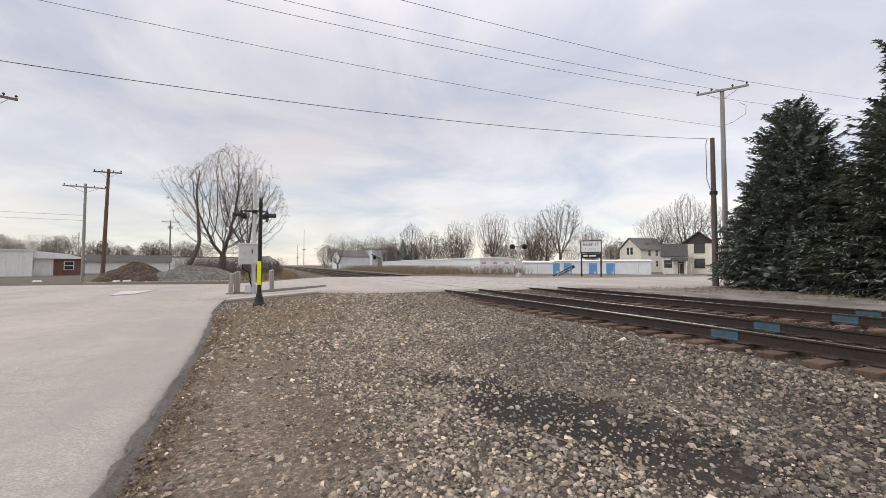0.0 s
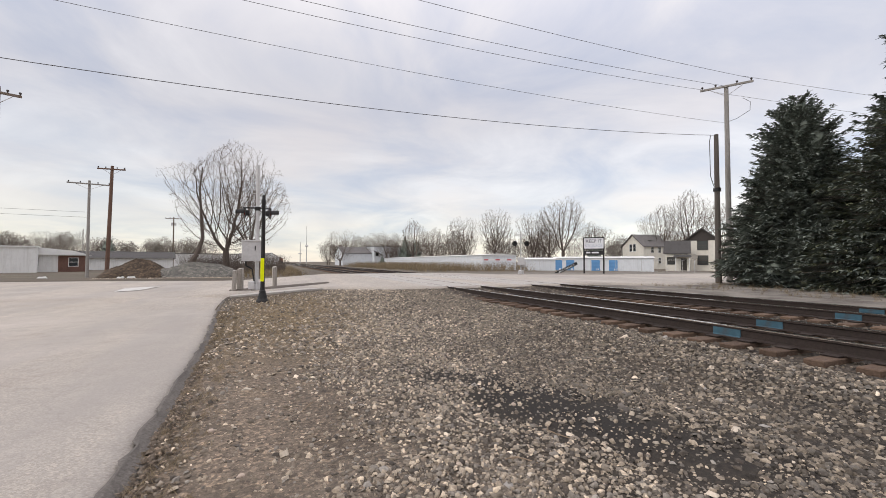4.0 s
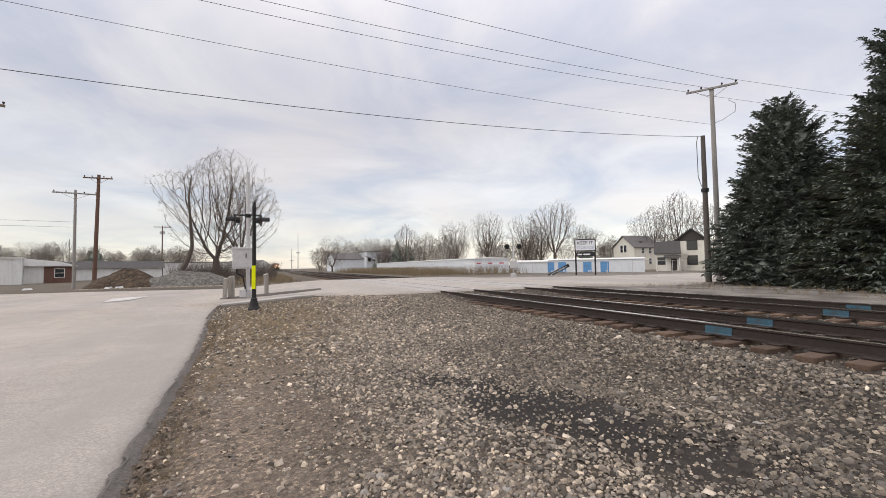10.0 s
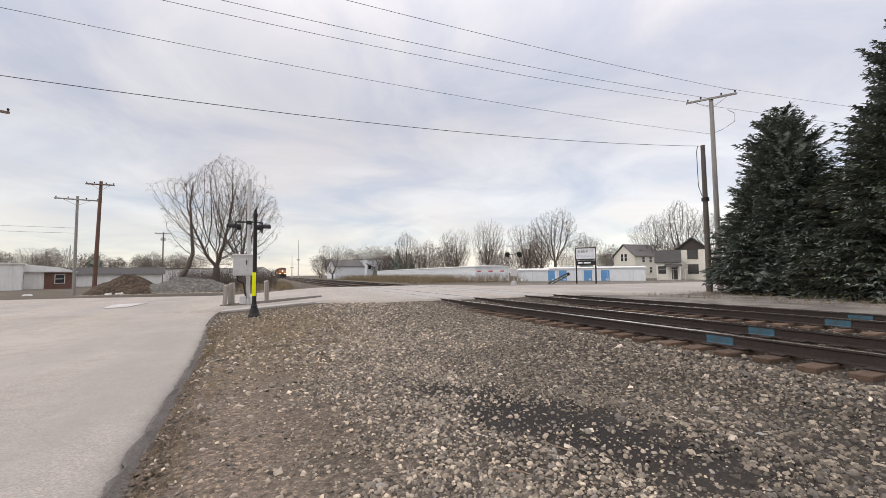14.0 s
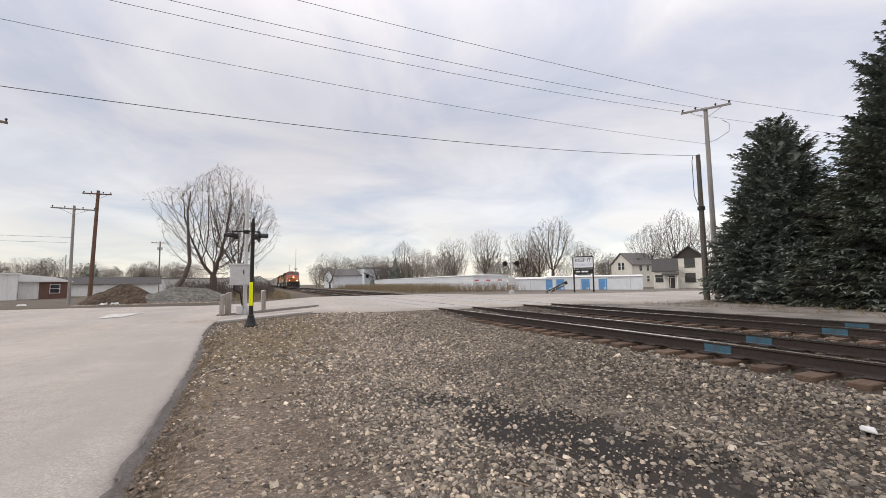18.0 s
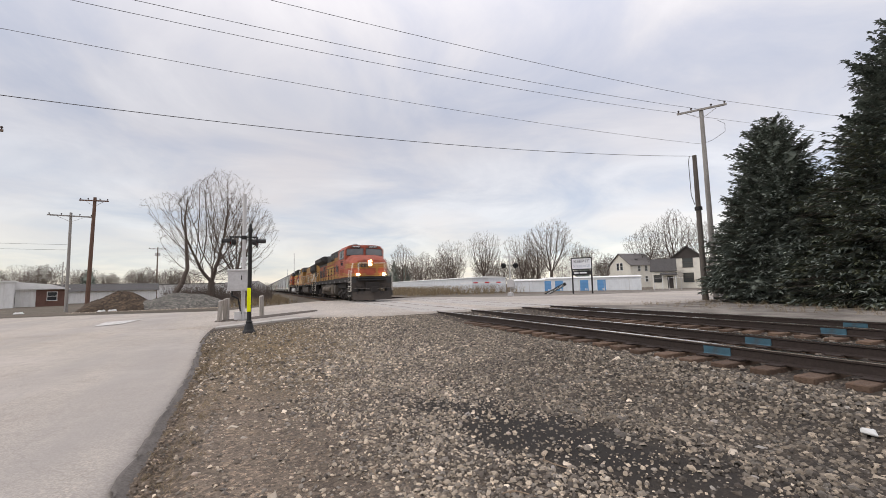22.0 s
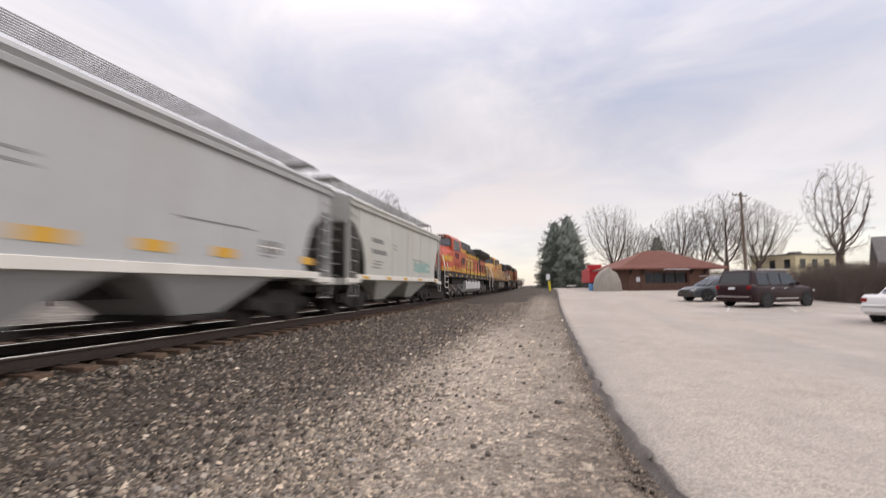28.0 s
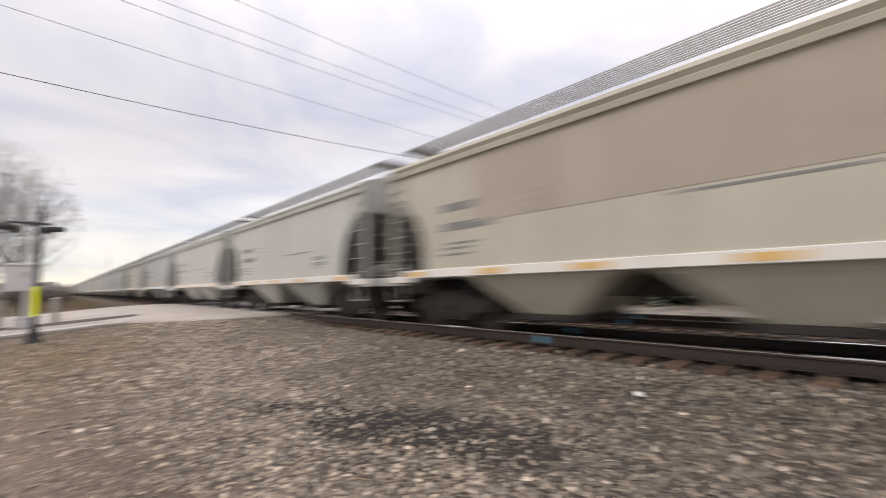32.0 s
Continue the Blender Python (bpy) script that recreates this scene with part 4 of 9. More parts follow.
def hopper_meshes():
    """The parts of a two-bay covered hopper, by name; slot 0 of each is its main paint."""
    out = {}
    E = 5.52
    s = Shape()
    for sx in (-1, 1):
        line = [(-E + a, z) for a, z in ARCH[::-1]] + [(-E, 3.40), (E, 3.40)] + [(E - a, z) for a, z in ARCH]
        x0, x1 = sorted((sx * 1.50, sx * 1.545))
        s.slab(line, "x", x0, x1)
    out["side_sheet"] = s
    s = Shape()
    s.slab([(-1.62, 3.38), (-1.64, 3.46), (-1.58, 3.50), (-1.64, 3.56), (-1.60, 3.64), (-1.30, 3.74), (-0.9, 3.86), (0, 3.96), (0.9, 3.86), (1.30, 3.74), (1.60, 3.64), (1.64, 3.56), (1.58, 3.50), (1.64, 3.46), (1.62, 3.38)], "y", -E - 0.03, E + 0.03)
    out["roof"] = s
    s = Shape()
    for sy in (1,):
        s.add([(-1.5, sy * E, 3.40), (1.5, sy * E, 3.40), (1.5, sy * E, 3.0), (-1.5, sy * E, 3.0), (-1.5, sy * (E - 2.55), 1.10), (1.5, sy * (E - 2.55), 1.10),
               (-1.5, sy * (E - 0.06), 3.40), (1.5, sy * (E - 0.06), 3.40), (1.5, sy * (E - 0.1), 3.0), (-1.5, sy * (E - 0.1), 3.0), (-1.5, sy * (E - 2.7), 1.10), (1.5, sy * (E - 2.7), 1.10)],
              [(0, 1, 2, 3), (3, 2, 5, 4), (6, 7, 8, 9), (9, 8, 11, 10), (0, 1, 7, 6), (4, 5, 11, 10), (0, 3, 9, 6), (1, 2, 8, 7), (3, 4, 10, 9), (2, 5, 11, 8)])
    out["slope_sheet"] = s
    s = Shape()
    for sx in (-1, 1):
        x0, x1 = sorted((sx * 1.46, sx * 1.585))
        s.box(x0, x1, -E + 0.5, E - 0.5, 1.08, 1.25)
        s.box(x0, x1 - sx * 0.03 if sx > 0 else x1, -E - 0.2, -E + 0.75, 0.98, 1.12)
        s.box(x0, x1, E - 0.75, E + 0.2, 0.98, 1.12)
    for sy in (-1, 1):
        y0, y1 = sorted((sy * (E + 0.2), sy * (E + 0.08)))
        s.box(-1.58, 1.58, y0, y1, 0.92, 1.12)
    out["side_sill"] = s
    s = Shape()
    for cy in (-1.75, 1.75):
        top, bot = 1.10, 0.36
        for sy in (-1, 1):
            pass
        s.loft([[(-1.45, cy - 1.6, top), (1.45, cy - 1.6, top), (1.45, cy + 1.6, top), (-1.45, cy + 1.6, top)],
                [(-1.40, cy - 1.3, 0.98), (1.40, cy - 1.3, 0.98), (1.40, cy + 1.3, 0.98), (-1.40, cy + 1.3, 0.98)],
                [(-0.95, cy - 0.52, bot), (0.95, cy - 0.52, bot), (0.95, cy + 0.52, bot), (-0.95, cy + 0.52, bot)]])
    out["discharge_bay"] = s
    s = Shape()
    for cy in (-1.75, 1.75):
        s.box(-1.05, 1.05, cy - 0.6, cy + 0.6, 0.26, 0.36)
        s.rod((-1.2, cy - 0.3, 0.31), (1.2, cy - 0.3, 0.31), 0.05)
    s.box(-0.32, 0.32, -5.75, 5.75, 0.68, 1.02)
    for sy in (-1, 1):
        s.box(-0.16, 0.16, sorted((sy * 5.75, sy * 6.05))[0], sorted((sy * 5.75, sy * 6.05))[1], 0.76, 0.98)
        s.box(-0.24, 0.24, sorted((sy * 5.95, sy * 6.13))[0], sorted((sy * 5.95, sy * 6.13))[1], 0.70, 1.04)
        s.rod((0.3, sy * 5.75, 0.80), (0.42, sy * 6.0, 0.45), 0.03)
        s.rod((0.42, sy * 6.0, 0.45), (0.1, sy * 6.13, 0.40), 0.03)
    out["underframe"] = s
    s = Shape()
    for sy in (1,):
        for x in (-0.5, 0.5):
            s.box(x - 0.06, x + 0.06, sorted((sy * 5.46, sy * 5.56))[0], sorted((sy * 5.46, sy * 5.56))[1], 1.08, 3.05)
        s.box(-1.5, 1.5, sorted((sy * 4.3, sy * 5.6))[0], sorted((sy * 4.3, sy * 5.6))[1], 1.03, 1.07)
        s.box(-0.5, -0.1, sorted((sy * 4.7, sy * 5.2))[0], sorted((sy * 4.7, sy * 5.2))[1], 1.08, 1.55)
        s.rod((0.55, sy * 4.65, 1.35), (0.55, sy * 5.4, 1.35), 0.2, n=12)
    out["end_post"] = s
    s = Shape()
    s.box(-0.05, 0.05, 5.48, 5.57, 1.08, 2.95)
    out["corner_post"] = s
    s = Shape().box(-1.5, 1.5, 5.53, 5.57, 2.86, 3.42)
    out["end_sheet"] = s
    for n, sx in enumerate((-1, 1)):
        s, sy = Shape(), 1
        x = sx * 1.58
        for yy in (sy * 5.52, sy * 5.05):
            s.rod((x, yy, 0.55), (x, yy, 3.55), 0.016, n=5)
        for k in range(9):
            s.rod((x, sy * 5.52, 0.58 + k * 0.36), (x, sy * 5.05, 0.58 + k * 0.36), 0.013, n=5)
        for k in range(6):
            s.rod((sx * 0.75, sy * 5.62, 1.2 + k * 0.36), (sx * 1.25, sy * 5.62, 1.2 + k * 0.36), 0.013, n=5)
        out["ladder%d" % n] = s
    s = Shape()
    for sx in (-1, 1):
        for k in range(9):
            x = sx * (0.42 + k * 0.072)
            s.box(x - 0.008, x + 0.008, -5.15, 5.15, 4.27, 4.29)
        for k in range(15):
            y = -5.1 + k * 10.2 / 14
            s.box(min(sx * 0.40, sx * 1.02), max(sx * 0.40, sx * 1.02), y - 0.015, y + 0.015, 4.23, 4.27)
            s.rod((sx * 0.95, y, 3.85), (sx * 0.98, y, 4.25), 0.015, n=4)
    for sy in (-1, 1):
        s.box(-1.02, 1.02, sorted((sy * 5.15, sy * 5.7))[0], sorted((sy * 5.15, sy * 5.7))[1], 4.25, 4.29)
        for x in (-1.0, 1.0):
            s.rod((x, sy * 5.66, 3.7), (x, sy * 5.66, 4.27), 0.02, n=5)
    out["running_board"] = s
    s = Shape()
    s.box(-0.36, 0.36, -4.9, 4.9, 3.9, 4.06)
    for k in range(8):
        s.box(-0.4, 0.4, -4.3 + k * 1.22 - 0.05, -4.3 + k * 1.22 + 0.05, 4.06, 4.12)
    out["roof_hatch"] = s
    return out


HOPPER_SHAPES = hopper_meshes()
HOPPER_FIXED = {k: HOPPER_SHAPES[k].mesh(k, [m], bevel=b) for k, m, b in (
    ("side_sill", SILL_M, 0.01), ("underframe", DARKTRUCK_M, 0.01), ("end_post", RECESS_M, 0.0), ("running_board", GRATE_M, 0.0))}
HOPPER_PAINTED = [{k: HOPPER_SHAPES[k].mesh(k, [m], bevel=b, fine=fn) for k, b, fn in (("side_sheet", 0.008, False), ("roof", 0.0, True), ("roof_hatch", 0.015, False), ("corner_post", 0.01, False), ("end_sheet", 0.01, False), ("discharge_bay", 0.015, False))} for m in HOPPER_MS]
LADDERS = [HOPPER_SHAPES["ladder%d" % n].mesh("ladder", [LADDER_M]) for n in (0, 1)]
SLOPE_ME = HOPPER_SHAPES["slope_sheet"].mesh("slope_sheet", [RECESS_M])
REFLECT_ME = Shape().box(-1.592, -1.58, -0.23, 0.23, 1.11, 1.21).mesh("reflector", [AMBER_M])
REFLECT_BIG_ME = Shape().box(-1.56, -1.545, -0.26, 0.26, 1.42, 1.6).mesh("reflector", [AMBER_M])
SEAM_ME = Shape().box(-1.551, -1.545, -0.016, 0.016, 1.26, 3.38).mesh("weld_seam", [SEAM_M])
STENCIL_ME = Shape().box(-1.552, -1.545, -1.0, 0.0, 0.03, 0.19).mesh("stencil", [MARK_M])
WIDE_STENCIL_ME = Shape().box(-1.552, -1.545, -1.33, 0.0, 0.02, 0.18).mesh("stencil", [MARK_M])
THIN_ME = Shape().box(-1.552, -1.545, -0.75, 0.0, 0.0, 0.045).mesh("stencil", [MARK_M])
SMALL_ME = Shape().box(-1.552, -1.545, -0.34, 0.0, 0.08, 0.12).mesh("stencil", [MARK_M])
LINE_ME = Shape().box(-1.552, -1.545, -1.8, 0.0, 0.0, 0.035).mesh("stencil", [MARK_M])
PANEL_ME = Shape().box(-1.552, -1.545, -0.3, 0.3, -0.14, 0.14).mesh("placard", [MARK_M])
CROSS_ME = Shape().box(-1.556, -1.552, -0.36, 0.36, -0.015, 0.015).box(-1.556, -1.552, -0.02, 0.02, -0.13, 0.13).mesh("placard_cross", [SILL_M])


def blob_panel(name, y0, y1, z0, z1, m, seed):
    """A ragged sprayed patch on the side sheet."""
    rnd = random.Random(seed)
    n = 26
    top = [(lerp(y0, y1, k / n), z1 - (z1 - z0) * 0.45 * abs(math.sin(k * 0.9 + seed)) * rnd.uniform(0.3, 1)) for k in range(n + 1)]
    line = [(y1, z0), (y0, z0)] + top
    return Shape().slab(line, "x", -1.553, -1.5455).mesh(name, [m])


CONSIST = [0, 1, 1, 2, 0, 3, 3, 3, 4, 0, 0, 1, 3, 0, 1, 0, 3, 4, 1, 0, 0, 2, 3, 0, 1, 0, 3, 1, 0, 2, 0, 3, 1, 0, 3, 0]
COLOUR = ["dirty white", "pale grey", "mid grey", "tan-grey", "rust-stained grey"]
hoppers = []
for n, c in enumerate(CONSIST):
    extra = {0: " with teal graffiti", 5: " with pink graffiti", 8: " with a brown panel"}.get(n, "")
    car = thing("hopper_car", pose(NEAR, 0, RAIL), COLOUR[c] + " two-bay covered hopper car" + extra, "hopper car", "hopper cars of the freight train")
    for k in ("side_sheet", "roof", "roof_hatch", "discharge_bay"):
        part(k, HOPPER_PAINTED[c][k], None, car, COLOUR[c] + " painted steel" if k == "side_sheet" else "")
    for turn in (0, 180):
        part("slope_sheet", SLOPE_ME, None, car, "dark streaked sloping end sheet", at=pose(0, 0, 0, 0, 0, turn))
        part("end_frame", HOPPER_FIXED["end_post"], None, car, "dark streaked end posts and platform", at=pose(0, 0, 0, 0, 0, turn))
        for x_ in (-1.47, 1.47):
            part("corner_post", HOPPER_PAINTED[c]["corner_post"], None, car, at=pose(0, 0, 0, 0, 0, turn) @ pose(x_, 0, 0))
        part("end_sheet", HOPPER_PAINTED[c]["end_sheet"], None, car, at=pose(0, 0, 0, 0, 0, turn))
        for m in LADDERS:
            part("ladder", m, None, car, "pale ladder rungs", at=pose(0, 0, 0, 0, 0, turn))
    for k in ("side_sill", "underframe", "running_board"):
        part(k, HOPPER_FIXED[k], None, car, {"side_sill": "pale side sill", "running_board": "open grating walkway"}.get(k, ""))
    for dy in (-4.1, 4.1):
        truck(car, dy, FREIGHT_TRUCK, FREIGHT_WHEEL, (-0.89, 0.89))
    if n < 16:
        for dy in ((-4.4, -1.7, 0.4, 2.3, 4.4) if c not in (1, 2) else (-4.55, -1.79, -0.34, 1.1, 4.0)):
            part("reflector", REFLECT_ME if c in (0, 3, 4) else REFLECT_BIG_ME, None, car, "amber reflector strip", at=pose(0, dy + 0.1 * (n % 3), 0))
        for dy in (-1.85, 0.0, 1.85):
            part("weld_seam", SEAM_ME, None, car, at=pose(0, dy, 0))
        part("stencil", STENCIL_ME, None, car, "dark stencilled reporting marks", at=pose(0, 3.8, 2.36))
        part("stencil", WIDE_STENCIL_ME, None, car, "dark stencilled reporting marks", at=pose(0, 3.78, 1.98))
        part("stencil", SMALL_ME, None, car, at=pose(0, 1.75, 2.22))
        part("stencil", SMALL_ME, None, car, at=pose(0, 1.75, 2.36))
        part("stencil", SMALL_ME, None, car, at=pose(0, -2.75, 1.42))
        part("stencil", LINE_ME, None, car, at=pose(0, -0.66, 2.02))
        for yy, zz in ((3.6, 1.72), (3.8, 1.5), (3.75, 1.62)):
            part("stencil", THIN_ME, None, car, at=pose(0, yy, zz))
        if c != 2:
            pl = part("placard", PANEL_ME, None, car, "dark placard panel", at=pose(0, -3.05, 1.72))
            part("placard_cross", CROSS_ME, None, pl)
    if n == 0:
        part("graffiti", blob_panel("graffiti", -3.4, -0.9, 1.5, 2.05, SPRAY_MS[0], 3), None, car, "teal spray paint")
    if n == 5:
        part("graffiti", blob_panel("graffiti", -3.6, 1.9, 1.3, 2.35, SPRAY_MS[1], 1), None, car, "pink and grey spray paint")
        part("graffiti", blob_panel("graffiti", -4.2, -3.4, 1.3, 1.7, SPRAY_MS[0], 2), None, car, "teal spray paint")
    if n == 8:
        part("panel", Shape().box(-1.552, -1.545, -5.3, 2.95, 2.1, 3.32).mesh("panel", [BROWNPAINT_M]), None, car, "faded brown paint panel")
    hoppers.append(car)


def text_mesh(body, size, m):
    cu = bpy.data.curves.new("lettering", "FONT")
    cu.body, cu.size, cu.extrude, cu.align_x = body, size, 0.006, "CENTER"
    tmp = bpy.data.objects.new("lettering", cu)
    scene.collection.objects.link(tmp)
    me = bpy.data.meshes.new_from_object(tmp.evaluated_get(bpy.context.evaluated_depsgraph_get()))
    bpy.data.objects.remove(tmp)
    me.materials.clear()
    me.materials.append(m)
    return me


def loco_truck_mesh():
    s = Shape()
    for sx in (-1, 1):
        x0, x1 = sorted((sx * 0.98, sx * 1.14))
        s.slab([(-2.55, 0.62), (-2.3, 0.86), (2.3, 0.86), (2.55, 0.62), (2.4, 0.5), (2.2, 0.42), (1.6, 0.42), (1.45, 0.62), (0.5, 0.62), (0.35, 0.42), (-0.35, 0.42), (-0.5, 0.62), (-1.45, 0.62), (-1.6, 0.42), (-2.2, 0.42), (-2.4, 0.5)], "x", x0, x1)
        for dy in (-1.95, 0.0, 1.95):
            s.box(min(x0, x1 + 0.0), max(x1, x0), dy - 0.24, dy + 0.24, 0.30, 0.80)
            s.lathe([(0.17, sx * 1.1), (0.17, sx * 1.22), (0.1, sx * 1.26), (0.0, sx * 1.26)], (0, dy, 0.53), 12, "x")
            for d2 in (-0.36, 0.36):
                s.rod((sx * 1.16, dy + d2, 0.50), (sx * 1.16, dy + d2, 0.84), 0.09, n=8)
        for dy in (-0.98, 0.98):
            s.box(*sorted((sx * 1.10, sx * 1.22)), dy - 0.3, dy + 0.3, 0.66, 0.98)
            s.rod((sx * 1.2, dy - 0.2, 0.75), (sx * 1.2, dy + 0.55, 0.62), 0.08, n=8)
            s.box(*sorted((sx * 1.08, sx * 1.2)), dy - 0.12, dy + 0.12, 0.2, 0.62)
        s.rod((sx * 1.24, -2.2, 0.92), (sx * 1.24, 2.2, 0.92), 0.025, n=6)
    s.box(-0.95, 0.95, -2.3, 2.3, 0.55, 0.95)
    for dy in (-1.95, 0.0, 1.95):
        s.rod((-0.9, dy, 0.53), (0.9, dy, 0.53), 0.1, n=10)
    return s.mesh("truck_frame", [TRUCK_M], bevel=0.02)


LOCO_TRUCK = loco_truck_mesh()
DARK_LOCO_TRUCK = LOCO_TRUCK.copy()
DARK_LOCO_TRUCK.materials[0] = DARKTRUCK_M


def each(name, boxes, m, parent, label="", bevel=0.0):
    """Alike small parts, each an object of its own; boxes of one size share a mesh."""
    known = {}
    out = []
    for x0, x1, y0, y1, z0, z1 in boxes:
        x0, x1 = sorted((x0, x1))
        key = tuple(round(v, 3) for v in (x1 - x0, y1 - y0, z1 - z0))
        if key not in known:
            hx, hy, hz = (v / 2 for v in key)
            known[key] = Shape().box(-hx, hx, -hy, hy, -hz, hz).mesh(name, [m], bevel=bevel)
        out.append(part(name, known[key], None, parent, label, at=pose((x0 + x1) / 2, (y0 + y1) / 2, (z0 + z1) / 2)))
    return out


def loco(style, label, lit):
    """A six-axle wide-nosed freight locomotive; its cab end points to -y."""
    worn = style == "orange" and lit
    body = {"orange": OLDORANGE_M if worn else ORANGE_M, "yellow": ARMOUR_M}[style]
    cabm = (OLDCAB_M if worn else CABRED_M) if style == "orange" else ARMOUR_M
    stripem = OLDSTRIPE_M if worn else STRIPE_M
    roofm = LOCOBLACK_M if style == "orange" else LOCOGREY_M
    L = thing("locomotive", pose(NEAR, 0, RAIL), label, "locomotive", "locomotives of the freight train")
    # frame and walkway
    s = Shape().box(-1.52, 1.52, -10.15, 10.55, 1.42, 1.72).box(-1.50, 1.50, -10.15, 10.55, 1.72, 1.77).box(-0.5, 0.5, -10.6, 10.7, 0.75, 1.4).box(-1.2, 1.2, -7, 7.4, 1.0, 1.4)
    part("frame", s, DARKTRUCK_M, L, "black side sill and walkway", bevel=0.015)
    s = Shape()
    s.slab([(-1.38, 1.25), (-1.42, 1.15), (-1.42, 0.62), (-1.1, 0.36), (1.1, 0.36), (1.42, 0.62), (1.42, 1.15), (1.38, 1.25)], "y", -3.25, 3.7 if not lit else 3.3)
    part("fuel_tank", s, TANK_M if style == "orange" and not lit else DUSTTANK_M, L, "pale grey fuel tank" if style == "orange" and not lit else "dusty brown fuel tank", bevel=0.03)
    s = Shape().rod((-1.3, -2.6, 1.28), (-1.3, 2.2, 1.28), 0.13, n=12).rod((1.3, -2.6, 1.28), (1.3, 2.2, 1.28), 0.13, n=12)
    for y in (-2.6, -1.0, 0.6, 2.2):
        s.box(-1.45, -1.15, y - 0.04, y + 0.04, 1.12, 1.42).box(1.15, 1.45, y - 0.04, y + 0.04, 1.12, 1.42)
    part("air_reservoir", s, TRUCK_M, L, "grimy air reservoirs", fine=True)
    if worn:
        for y0, y1 in ((-1.2, 0.75), (0.95, 2.9)):
            for sx in (-1, 1):
                part("air_tank", Shape().lathe([(0.0, y0), (0.2, y0), (0.26, y0 + 0.08), (0.26, y1 - 0.08), (0.2, y1), (0.0, y1)], (sx * 1.4, 0, 0.92), 14, "y"), TANDUST_M, L, "dusty tan air tank", fine=True)
        each("tank_box", [(sx * 1.15, sx * 1.5, y0, y1, 0.5, 1.3) for sx in (-1, 1) for y0, y1 in ((3.35, 3.95), (-2.6, -1.5))], TANDUST_M, L, "dusty tan box", bevel=0.03)
    for dy in (-6.1, 6.3):
        truck(L, dy, LOCO_TRUCK if style == "orange" and not lit else DARK_LOCO_TRUCK, LOCO_WHEEL, (-1.95, 0.0, 1.95))
    # long hood
    hood = Shape().slab([(-0.98, 1.77), (0.98, 1.77), (0.98, 3.55), (-0.98, 3.55)], "y", -3.2, 9.95)
    hd = part("hood", hood, body, L, ("orange" if style == "orange" else "yellow") + " long hood", bevel=0.03)
    hz = 4.3 if worn else 4.12 if style == "orange" else 4.06
    top = Shape().slab([(-0.985, 3.55), (0.985, 3.55), (0.985, hz - 0.2), (0.74, hz), (-0.74, hz), (-0.985, hz - 0.2)], "y", -3.2, 9.93)
    part("hood_top", top, roofm if style == "orange" else body, L, "dark upper hood" if style == "orange" else "", bevel=0.03)
    each("hood_door", [(sx * 0.98, sx * 1.005, y + 0.02, y + 0.64, 1.95 if k % 3 else 2.3, 3.22 if style == "orange" else 2.6) for k, y in ((k, -2.3 + k * 0.69) for k in range(18)) if not 5.0 < y < 9.6 or style == "yellow" for sx in (-1, 1)], body, hd, bevel=0.012)
    slots = ((-2.3, 2.3, 3.2), (-1.6, 2.3, 3.2), (-0.5, 2.0, 3.2), (0.15, 2.3, 2.9), (4.35, 2.0, 2.8), (4.8, 2.3, 3.2)) if worn else [(-2.25 + k * 1.42, 2.35, 3.2) for k in range(6)]
    if style == "orange":
        each("louver", [(sx * 1.006, sx * 1.014, y, y + 0.07, z0, z1) for y, z0, z1 in slots for sx in (-1, 1)], LOCOBLACK_M, hd, "dark vertical slot")
    else:
        each("door_seam", [(sx * 1.006, sx * 1.012, -2.32 + k * 1.05, -2.26 + k * 1.05, 1.8, 2.62) for k in range(11) for sx in (-1, 1)], LOCOBLACK_M, hd, "dark door seam")
    # inverter cabinet behind the cab
    part("equipment_cabinet", Shape().box(-1.45, 1.45, -5.3, -3.2, 1.77, 3.5), body, L, bevel=0.03)
    ec = part("blower_housing", Shape().box(-1.38, 1.38, -5.3, -0.9 if style == "orange" else -2.2, 3.5, 4.13), roofm, L, "dark blower housing", bevel=0.05)
    each("grille", [(sx * 1.38, sx * 1.405, y0, y0 + 0.62, 3.6, 4.02) for y0 in ((-5.1, -4.3, -2.9, -1.7) if style == "orange" else (-4.95, -3.95, -3.0)) for sx in (-1, 1)], LOCOGREY_M if style == "orange" and not worn else LOCOBLACK_M, ec)
    each("intake_grille", [(sx * 1.452, sx * 1.46, -4.7, -3.95, 2.36, 2.92) for sx in (-1, 1)], LOCOBLACK_M, L, "dark square intake")
    # radiator: thin overhanging wings on the orange engines, a flared grille on the yellow one
    s = Shape()
    if style == "orange":
        s.slab([(-0.98, 3.52), (0.98, 3.52), (1.48, 3.80), (1.5, 4.18), (1.3, 4.27), (-1.3, 4.27), (-1.5, 4.18), (-1.48, 3.80)], "y", 4.05, 10.0)
    else:
        s.slab([(-0.98, 2.95), (0.98, 2.95), (1.24, 3.16), (1.24, 3.92), (0.95, 4.1), (-0.95, 4.1), (-1.24, 3.92), (-1.24, 3.16)], "y", 5.0, 9.6)
    rd = part("radiator", s, roofm if style == "orange" else LOCOBLACK_M, L, "dark flared radiator housing", bevel=0.03)
    xw, ya, yb, za, zb = (1.495, 4.4, 9.7, 3.86, 4.14) if style == "orange" else (1.242, 5.1, 9.5, 3.2, 3.9)
    each("radiator_slat", [(sx * xw, sx * (xw + 0.016), ya, yb, lerp(za, zb, k / 10), lerp(za, zb, (k + 0.45) / 10)) for k in range(10) for sx in (-1, 1)], roofm if style == "orange" else DARKTRUCK_M, rd)
